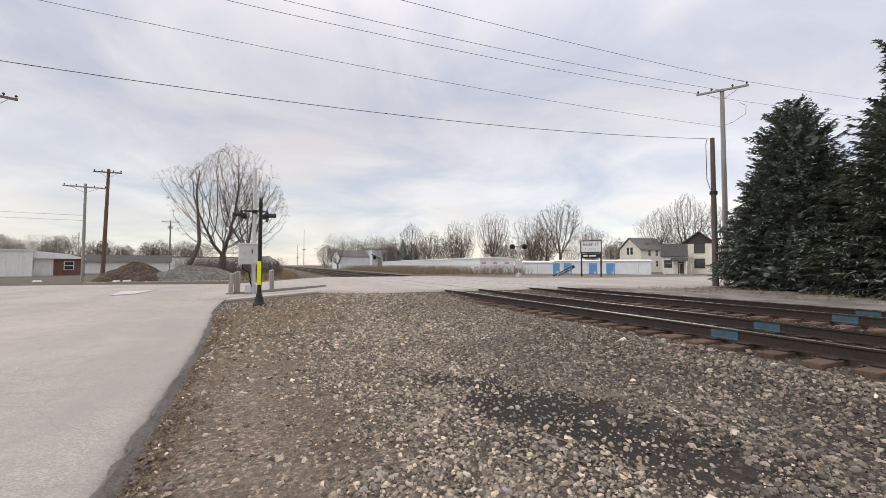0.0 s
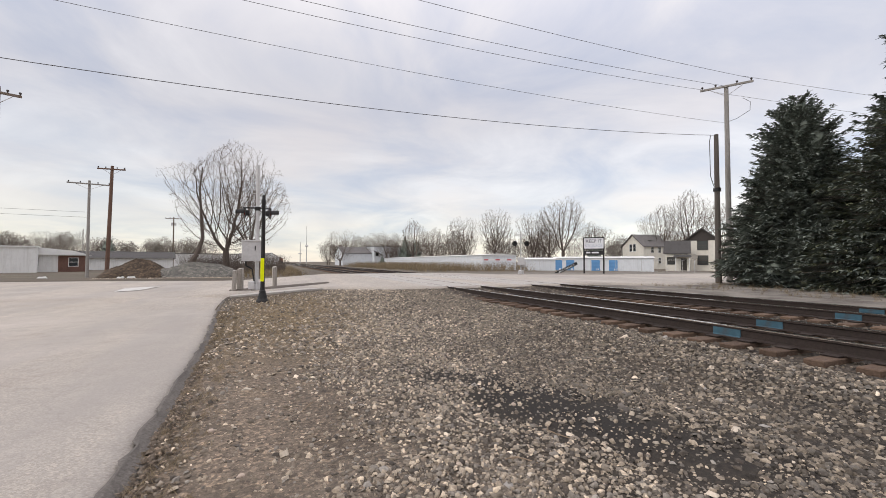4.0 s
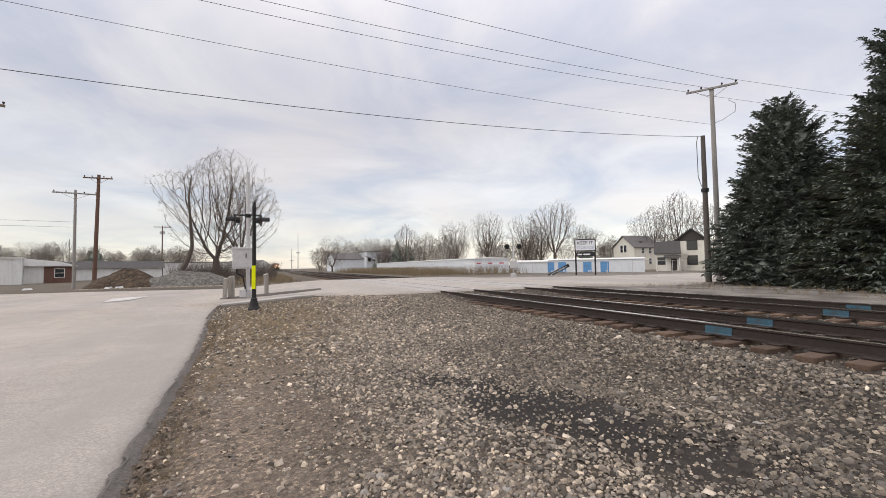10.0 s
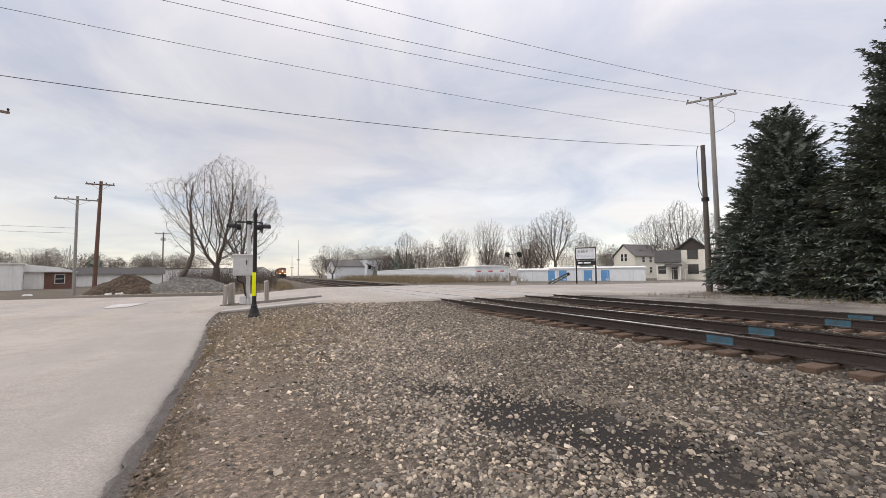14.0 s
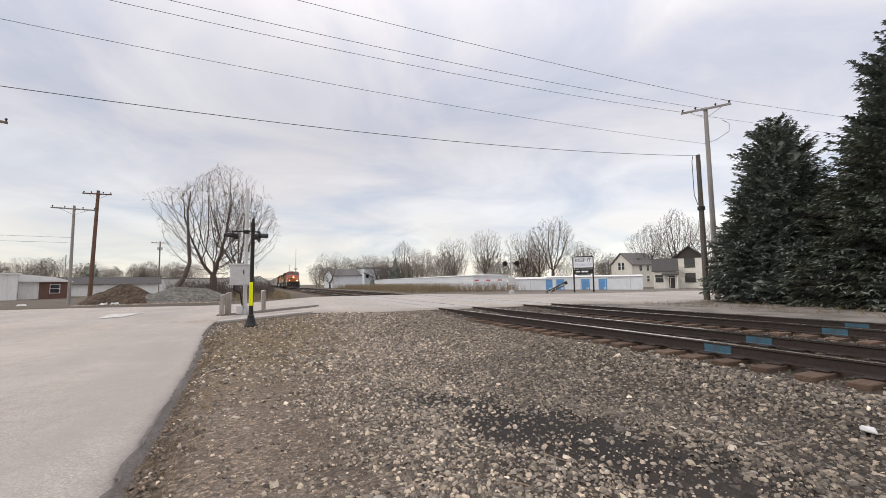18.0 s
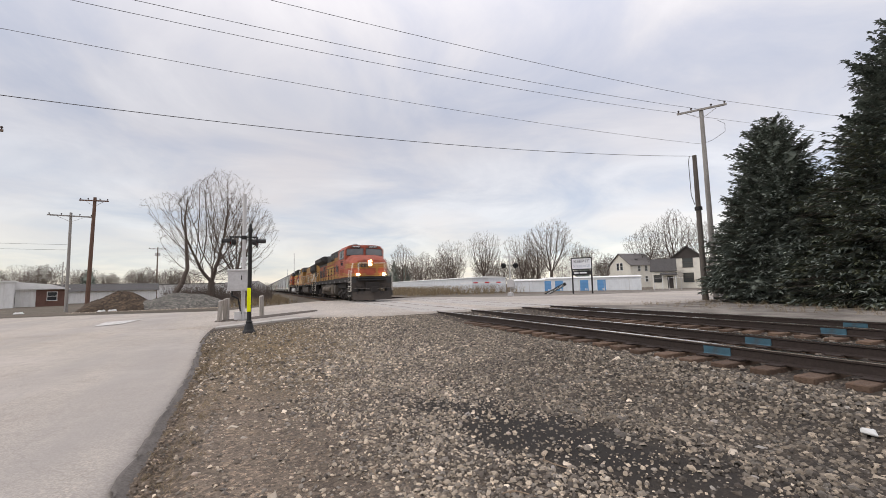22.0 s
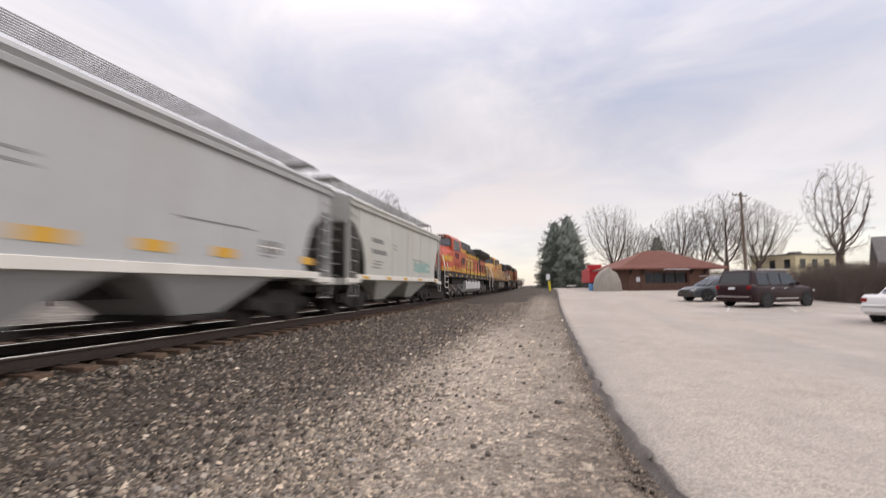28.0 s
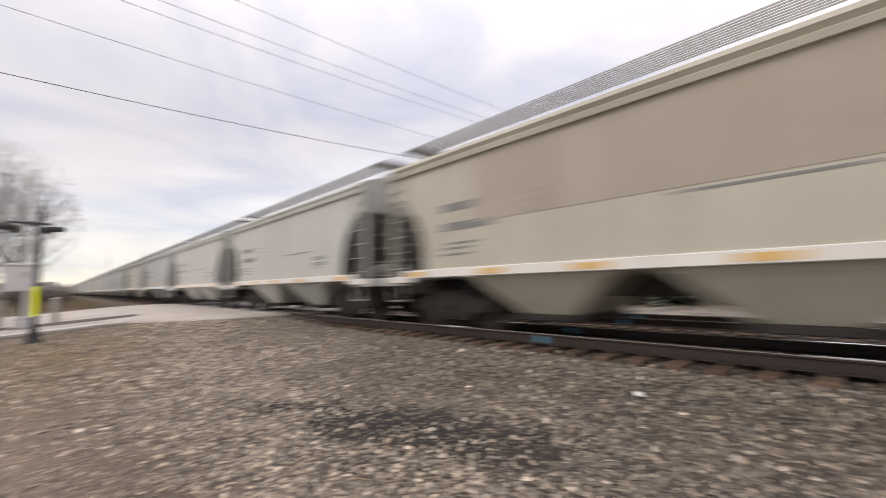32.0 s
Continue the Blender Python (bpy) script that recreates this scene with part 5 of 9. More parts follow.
    if style == "yellow":
        each("intake_grille", [(sx * 0.98, sx * 1.03, 8.35, 9.3, 2.3, 3.1) for sx in (-1, 1)], LOCOBLACK_M, rd, "dark square intake")
        part("hood_end_cap", Shape().slab([(-1.0, 1.77), (1.0, 1.77), (1.02, 3.8), (0.85, 4.06), (-0.85, 4.06), (-1.02, 3.8)], "y", 9.7, 10.02), body, L, "yellow hood end", bevel=0.04)
        each("end_panel", [(-0.62, 0.62, 10.02, 10.04, 2.1 + k * 0.42, 2.46 + k * 0.42) for k in range(3)], body, L, bevel=0.008)
        part("end_lamp", Shape().lathe([(0.0, 10.02), (0.09, 10.02), (0.09, 10.12), (0.0, 10.12)], (0.0, 0, 3.7), 12, "y"), CHROME_M, L, "unlit rear lamp")
        each("end_sill_stripe", [(-1.4, 1.4, 10.55, 10.57, 1.60, 1.72)], STRIPE_M, L, "yellow end sill stripe")
    else:
        gaps = ((5.95, 6.65, 2.2, 3.3), (5.25, 5.55, 2.9, 3.25), (7.0, 7.3, 2.15, 2.95), (7.75, 8.0, 2.15, 2.9), (8.3, 8.55, 2.15, 2.9), (9.2, 9.5, 2.15, 3.0))
        each("hood_opening", [(sx * 0.98, sx * 1.012, y0, y1, z0, z1) for y0, y1, z0, z1 in gaps for sx in (-1, 1)], LOCOBLACK_M, hd, "dark hood opening")
        # dark strips paint the shade that falls below the radiator wings
        each("hood_shade_panel", [(sx * 0.985, sx * 1.004, 4.05, 9.9, 3.36, 3.56) for sx in (-1, 1)], roofm, hd, "dark strip painted as shade under the radiator wings")
    for k in range(3):
        part("roof_fan", Shape().lathe([(0.55, 0.0), (0.55, 0.05), (0.5, 0.07), (0.0, 0.07)], (0, (6.0 + k * 1.3) if style == "orange" else 5.8 + k * 1.3, 4.27 if style == "orange" else 4.1), 16), roofm, rd)
    part("exhaust_stack", Shape().box(-0.4, 0.4, 1.2, 2.0, hz - 0.01, hz + 0.1), roofm, L, bevel=0.02)
    each("roof_hatch", [(-0.7, 0.7, 2.6, 3.9, hz - 0.01, hz + 0.05), (-0.6, 0.6, -0.6, 0.6, hz - 0.01, hz + 0.04)], roofm, L, bevel=0.02)
    # cab
    cab = Shape()
    sec = lambda y, w, zt: [(-w, y, 1.77), (w, y, 1.77), (w, y, zt - 0.34), (w - 0.26, y, zt - 0.06), (w - 0.6, y, zt), (-w + 0.6, y, zt), (-w + 0.26, y, zt - 0.06), (-w, y, zt - 0.34)]
    cab.loft([sec(-8.15, 1.5, 4.24), sec(-5.3, 1.5, 4.28)])
    cb = part("cab", cab, cabm, L, "red-orange cab" if style == "orange" else "yellow cab", bevel=0.03)
    s = Shape().slab([(-1.2, 4.20), (1.2, 4.20), (0.9, 4.30), (-0.9, 4.30)], "y", -7.7, -5.28).box(-0.18, 0.18, -6.9, -6.3, 4.28, 4.38)
    part("cab_roof", s, roofm, cb, "dark cab roof")
    each("side_window", [(sx * 1.495, sx * 1.512, y0, y1, 3.26, 3.84) for sx in (-1, 1) for y0, y1 in ((-7.72, -6.9), (-6.78, -5.95))], GLASS_M, cb, "dark cab side window")
    each("window_frame", [(sx * 1.495, sx * 1.52, y0, y1, z0, z1) for sx in (-1, 1) for y0, y1, z0, z1 in ((-7.8, -5.88, 3.84, 3.89), (-7.8, -5.88, 3.21, 3.26), (-6.9, -6.78, 3.26, 3.84))], LOCOBLACK_M, cb)
    each("window_shade", [(sx * 1.512, sx * 1.517, y0, y0 + 0.26, 3.3, 3.8) for sx in (-1, 1) for y0 in (-7.25, -6.45)], LOCOGREY_M, cb, "grey sliding sash")
    for sx in (-1, 1):
        s = Shape()
        s.add([(sx * 0.12, -8.158, 3.52), (sx * 1.36, -8.158, 3.46), (sx * 1.32, -8.158, 3.93), (sx * 0.12, -8.158, 3.98),
               (sx * 0.12, -8.175, 3.52), (sx * 1.36, -8.175, 3.46), (sx * 1.32, -8.175, 3.93), (sx * 0.12, -8.175, 3.98)],
              [(0, 1, 2, 3), (4, 7, 6, 5), (0, 4, 5, 1), (1, 5, 6, 2), (2, 6, 7, 3), (3, 7, 4, 0)])
        part("windshield", s, SHIELD_M, cb, "windshield pane with the sky's reflection painted grey")
        part("window_rim", Shape().pipe([(sx * 0.10, -8.17, 3.50), (sx * 1.38, -8.17, 3.44), (sx * 1.34, -8.17, 3.95), (sx * 0.10, -8.17, 4.0), (sx * 0.10, -8.17, 3.50)], 0.022, 5), LOCOBLACK_M, cb)
    for sx in (-1, 1):
        each("number_board", [(sx * 0.3, sx * 1.0, -8.22, -8.14, 4.04, 4.2)], LOCOBLACK_M, cb, "dark number board")
        each("number_bar", [(sx * 0.65 + (k - 1.5) * 0.14 - 0.045, sx * 0.65 + (k - 1.5) * 0.14 + 0.045, -8.227, -8.219, 4.08, 4.16) for k in range(4)], TRIMW_M, cb, "pale bar")
    if style == "orange":
        for sx in (-1, 1):
            part("lettering", text_mesh("7666" if worn else "4530", 0.58, INK_M), None, cb, "dark road number", at=pose(sx * 1.512, -6.9, 2.70, 90, 0, sx * 90))
        each("cab_louver", [(sx * 1.5, sx * 1.535, y0, y0 + 0.78, 1.95 + k * 0.062, 1.98 + k * 0.062) for k in range(8) for y0 in (-7.55, -6.6) for sx in (-1, 1)], cabm, cb, "red louver slat")
        each("panel_seam", [(sx * 1.5, sx * 1.508, -7.9, -5.4, 2.52, 2.54) for sx in (-1, 1)], LOCOBLACK_M, cb)
    else:
        each("cab_number_bar", [(sx * 1.502, sx * 1.512, -7.55 + k * 0.36, -7.3 + k * 0.36, 2.62, 2.98) for k in range(4) for sx in (-1, 1)], RED_M, cb, "red bar")
    # nose
    nz = lambda y, w, z0, zt: [(-w, y, z0), (w, y, z0), (w, y, zt - 0.45), (w - 0.3, y, zt - 0.08), (w - 0.75, y, zt), (-w + 0.75, y, zt), (-w + 0.3, y, zt - 0.08), (-w, y, zt - 0.45)]
    nose = Shape().loft([nz(-8.16, 1.5, 1.77, 3.50), nz(-9.0, 1.46, 1.77, 3.40), nz(-9.55, 1.34, 1.77, 3.22), nz(-9.82, 1.18, 1.85, 3.02)])
    nb2 = part("nose", nose, cabm, L, "wide blunt nose", bevel=0.03)
    if style == "orange":
        for z0, z1 in ((1.82, 1.90), (1.94, 2.02), (2.44, 2.52), (2.56, 2.66), (2.70, 2.76)):
            s = Shape()
            w0 = [(-1.505, -8.2), (-1.468, -9.0), (-1.346, -9.56), (-1.18, -9.83), (1.18, -9.83), (1.346, -9.56), (1.468, -9.0), (1.505, -8.2)]
            for (xa, ya), (xb, yb) in zip(w0, w0[1:]):
                if not worn and ya == yb:
                    continue
                s.add([(xa, ya, z0), (xb, yb, z0), (xb, yb, z1), (xa, ya, z1), (xa * 0.985, ya * 0.998, z0), (xb * 0.985, yb * 0.998, z0), (xb * 0.985, yb * 0.998, z1), (xa * 0.985, ya * 0.998, z1)],
                      [(0, 1, 2, 3), (4, 7, 6, 5), (0, 4, 5, 1), (3, 2, 6, 7)])
            part("nose_stripe", s, stripem, nb2, "yellow nose stripe")
        each("nose_emblem", [(-0.95, -0.12, -9.85, -9.825, z0, z1) for z0, z1 in ((2.38, 2.43), (2.77, 2.82))] + [(0.45, 0.57, -9.852, -9.825, 2.05, 2.75)], stripem, nb2, "yellow emblem bar")
        each("nose_emblem_mark", [(x0, x0 + 0.17, -9.855, -9.825, 2.48, 2.72) for x0 in (-0.9, -0.68, -0.46, -0.24)], LOCOBLACK_M, nb2, "dark emblem bar")
        each("nose_door", [(-0.3, 0.3, -9.838, -9.82, 1.9, 2.36)], cabm, nb2, bevel=0.01)
    else:
        s = Shape().box(-0.42, 0.42, -9.855, -9.82, 2.25, 2.85)
        part("nose_emblem", s, RED_M, nb2, "red shield emblem panel", bevel=0.05)
    # lights
    lm = LAMP_M if lit else GLASS_M
    for z in (2.68, 2.9):
        part("headlight", Shape().lathe([(0.0, -9.91), (0.10, -9.91), (0.11, -9.6), (0.0, -9.6)], (0, 0, z), 14, "y"), lm, L, "bright headlight" if lit else "unlit headlight")
    for sx in (-1, 1):
        part("ditch_light", Shape().lathe([(0.0, -10.28), (0.1, -10.28), (0.11, -10.12), (0.0, -10.12)], (sx * 0.95, 0, 1.94), 14, "y"), lm, L, "bright ditch light" if lit else "")
    # pilot, plow, coupler, steps
    part("pilot", Shape().loft([[(-1.42, -10.15, 0.95), (1.42, -10.15, 0.95), (1.42, -10.1, 1.7), (-1.42, -10.1, 1.7)], [(-1.42, -10.4, 0.95), (1.42, -10.4, 0.95), (1.42, -10.25, 1.7), (-1.42, -10.25, 1.7)]]), PLOW_M, L, "grimy pilot plate", bevel=0.02)
    s = Shape().add([(-1.36, -10.36, 0.72), (0, -10.72, 0.78), (1.36, -10.36, 0.72), (-1.42, -10.56, 0.14), (0, -11.0, 0.14), (1.42, -10.56, 0.14), (-1.36, -10.28, 0.72), (0, -10.62, 0.78), (1.36, -10.28, 0.72), (-1.42, -10.46, 0.14), (0, -10.9, 0.14), (1.42, -10.46, 0.14)],
                    [(0, 1, 4, 3), (1, 2, 5, 4), (6, 9, 10, 7), (7, 10, 11, 8), (0, 6, 7, 1), (1, 7, 8, 2), (3, 4, 10, 9), (4, 5, 11, 10), (0, 3, 9, 6), (2, 8, 11, 5)])
    part("plow", s, PLOW_M, L, "grimy snow plow")
    part("anticlimber", Shape().box(-1.0, 1.0, -10.62, -10.2, 1.5, 1.62).box(-1.0, 1.0, -10.62, -10.2, 1.66, 1.74), DARK_M, L, "ribbed anticlimber", bevel=0.015)
    part("front_platform", Shape().box(-1.45, 1.45, -10.3, -9.7, 1.72, 1.78), LOCOBLACK_M, L)
    part("uncoupling_lever", Shape().pipe([(-1.3, -10.5, 0.95), (-0.5, -10.62, 0.95), (-0.3, -10.8, 0.9), (0.3, -10.8, 0.9), (0.5, -10.62, 0.95), (1.3, -10.5, 0.95)], 0.018), TRUCK_M, L)
    for x in (-1.1, -0.75, 0.75, 1.1):
        part("brake_hose", Shape().pipe([(x, -10.3, 1.15), (x, -10.55, 1.0), (x * 0.98, -10.6, 0.55)], 0.03), DARK_M, L)
    for sy in (-1, 1):
        part("coupler", Shape().box(-0.15, 0.15, *sorted((sy * 10.6, sy * 11.0)), 0.74, 1.0).box(-0.24, 0.24, *sorted((sy * 10.95, sy * 11.14)), 0.68, 1.06), DARKTRUCK_M, L, bevel=0.02)
        part("air_hose", Shape().pipe([(0.5, sy * 10.5, 0.9), (0.52, sy * 10.85, 0.75), (0.5, sy * 10.95, 0.45)], 0.03), DARK_M, L)
    part("end_plate", Shape().box(-1.3, 1.3, 10.5, 10.62, 0.6, 1.5), DARKTRUCK_M, L, bevel=0.02)
    for sy in (-1, 1):
        yc = sy * 9.95
        for sx in (-1, 1):
            sw = part("stairwell", Shape().box(*sorted((sx * 1.10, sx * 1.14)), yc - 0.36, yc + 0.36, 0.4, 1.7), LOCOBLACK_M, L)
            each("stair_cheek", [(sx * 1.14, sx * 1.52, yc + q - 0.015, yc + q + 0.015, 0.4, 1.72) for q in (-0.36, 0.36)], LOCOBLACK_M, sw)
            each("step", [(sx * 1.12, sx * 1.52, yc - 0.33, yc + 0.33, 0.41 + k * 0.33, 0.45 + k * 0.33) for k in range(4)], LOCOBLACK_M, sw)
            each("step_edge", [(sx * 1.50, sx * 1.54, yc - 0.33, yc + 0.33, 0.415 + k * 0.33, 0.462 + k * 0.33) for k in range(4)], HANDRAIL_M, sw, "white step edge")
    # handrails
    railm = LOCOBLACK_M if style == "orange" else HANDRAIL_M
    post_me = Shape().rod((0, 0, 1.75), (0, 0, 2.78), 0.02, n=6).mesh("rail_post", [railm])
    for sx in (-1, 1):
        ys_ = [-5.1 + k * 1.72 for k in range(9)]
        wr = part("walkway_rail", Shape().rod((sx * 1.48, ys_[0], 2.78), (sx * 1.48, ys_[-1], 2.78), 0.022, n=6), railm, L, "walkway handrail")
        for y in ys_:
            part("rail_post", post_me, None, wr, at=pose(sx * 1.48, y, 0))
        for sy in (-1, 1):
            yc = sy * 9.95
            part("handrail", Shape().pipe([(sx * 1.5, yc + 0.4, 0.75), (sx * 1.5, yc + 0.4, 1.95), (sx * 1.25, yc + 0.4 - sy * 0.55, 2.75)], 0.028), HANDRAIL_M, L, "pale corner handrail")
            part("handrail", Shape().pipe([(sx * 1.5, yc - 0.4, 0.75), (sx * 1.5, yc - 0.4, 1.95), (sx * 1.25, yc - 0.4 - sy * 0.55, 2.75)], 0.028), HANDRAIL_M, L, "pale corner handrail")
        part("front_rail", Shape().pipe([(sx * 0.95, -10.35, 1.75), (sx * 0.95, -10.35, 2.75), (sx * 0.2, -10.35, 2.75)], 0.025), HANDRAIL_M, L, "pale front handrail")
    # paint bands and lettering blocks
    if style == "orange":
        band = []
        for z0, z1 in ((1.83, 1.91), (1.945, 2.025), (2.06, 2.14)):
            for sx in (-1, 1):
                band += [(sx * 1.0, sx * 1.018, -3.15, 9.9, z0, z1), (sx * 1.45, sx * 1.468, -5.28, -3.22, z0, z1), (sx * 1.5, sx * 1.514, -8.1, -5.32, z0, z1)]
        for z0, z1 in ((3.28, 3.34), (3.375, 3.435), (3.47, 3.53)):
            for sx in (-1, 1):
                band += [(sx * 1.0, sx * 1.018, -3.15, 4.2 if worn else 5.6, z0, z1), (sx * 1.45, sx * 1.468, -5.28, -3.22, z0, z1)]
        each("side_stripe", band, stripem, L, "yellow stripe")
        ly = 0.05 if worn else -2.0
        lm_ = OLDLETTER_M if worn else LETTER_M
        for sx in (-1, 1):
            for k in range(4):
                y = ly + k * 1.08
                w_ = 0.92
                each("lettering_bar", [(sx * 1.006, sx * 1.022, y, y + 0.26, 2.27, 3.13), (sx * 1.006, sx * 1.022, y + w_ - 0.26, y + w_, 2.3, 3.1)], lm_, L, "yellow bar")
                each("lettering_tie", [(sx * 1.006, sx * 1.021, y + 0.26, y + w_ - 0.26, z0, z0 + 0.13) for z0 in ((2.3, 2.97) if k % 2 else (2.3, 2.64, 2.97))], lm_, L, "short yellow bar")
    else:
        each("side_stripe", [(sx * 1.515, sx * 1.53, -10.1, 10.5, 1.66, 1.72) for sx in (-1, 1)], FADEDRED_M, L, "thin faded sill stripe")
        each("lettering_block", [(sx * 1.006, sx * 1.016, -0.85 + k * 0.41, -0.57 + k * 0.41, 2.75, 3.2) for k in range(12) for sx in (-1, 1)], FADEDRED_M, L, "faded red block")
    if not worn:
        each("reflector", [(sx * 1.522, sx * 1.53, -9.2 + k * 1.9, -8.86 + k * 1.9, 1.5, 1.62) for k in range(11) for sx in (-1, 1)], AMBER_M, L, "amber reflector strip")
    each("sill_plate", [(sx * 1.522, sx * 1.528, -8.7 + k * 2.4, -8.2 + k * 2.4, 1.42, 1.6) for k in range(8) for sx in (-1, 1)], LOCOGREY_M, L)
    s = Shape().rod((-0.3, -5.9, 4.28), (-0.3, -5.9, 4.4), 0.03, n=6)
    for k in range(3):
        s.lathe([(0.02, -6.25), (0.1, -6.3), (0.03, -6.1), (0.03, -5.9), (0.0, -5.9)], (-0.42 + k * 0.12, 0, 4.41), 8, "y")
    part("horn", s, CHROME_M, L, "air horns on the cab roof")
    return L


loco_1 = loco("orange", "orange locomotive with yellow stripes and lit headlights leading the train", True)
loco_2 = loco("yellow", "weathered yellow and grey locomotive running backwards behind the leader", False)
loco_3 = loco("orange", "orange locomotive with yellow stripes coupled ahead of the hoppers", False)


def motions():
    """The whole train runs along the near track, slowing a little towards the end."""
    times = [0, 1, 2, 4, 8, 12, 16, 20, 22, 24, 25, 26, 27, 28, 29, 30, 31, 31.5, 31.8, 31.9, 32]
    def run(ob, behind, turn):
        walk(ob, [(t, pose(NEAR, HEAD_AT_29 + behind - SPEED * (t - 29) - 0.35 + 0.85 * smooth(26.2, 31.5, t), RAIL, 0, 0, turn)) for t in times])
    # a scrap of plastic slides in over the gravel and stays
    walk(scrap, [(t, pose(x, y, ground_z(x, y) + 0.02, 8, 4, turn)) for t, x, y, turn in ((0, 5.75, 0.1, -30), (14.7, 5.75, 0.1, -30), (15.3, 5.45, 0.9, 10), (15.9, 5.12, 1.85, 25), (16.3, 5.03, 2.04, 30), (32, 5.03, 2.04, 30))])
    run(loco_1, LOCO * 0.5, 0)
    run(loco_2, LOCO * 1.5, 180)
    run(loco_3, LOCO * 2.5, 180)
    for n, car in enumerate(hoppers):
        run(car, LOCO * 3 + CAR * (n + 0.5), 0)


# ---------------------------------------------------------------- trees
def tubes(segs, n):
    """Tapered tubes for rows of (ax, ay, az, bx, by, bz, r0, r1)."""
    segs = np.asarray(segs, float)
    a, b = segs[:, :3], segs[:, 3:6]
    d = b - a
    d /= np.linalg.norm(d, axis=1, keepdims=True) + 1e-9
    up = np.where(np.abs(d[:, 2:3]) < 0.9, np.array([[0, 0, 1.0]]), np.array([[1.0, 0, 0]]))
    s = np.cross(d, up)
    s /= np.linalg.norm(s, axis=1, keepdims=True) + 1e-9
    t = np.cross(d, s)
    ang = np.arange(n) * 2 * np.pi / n
    ring = s[:, None] * np.cos(ang)[None, :, None] + t[:, None] * np.sin(ang)[None, :, None]
    v = np.concatenate([a[:, None] + ring * segs[:, 6][:, None, None], b[:, None] + ring * segs[:, 7][:, None, None]], 1)
    k = np.arange(n)
    f = np.stack([k, (k + 1) % n, n + (k + 1) % n, n + k], 1)
    f = (f[None] + (np.arange(len(segs)) * 2 * n)[:, None, None]).reshape(-1, 4)
    return v.reshape(-1, 3), f


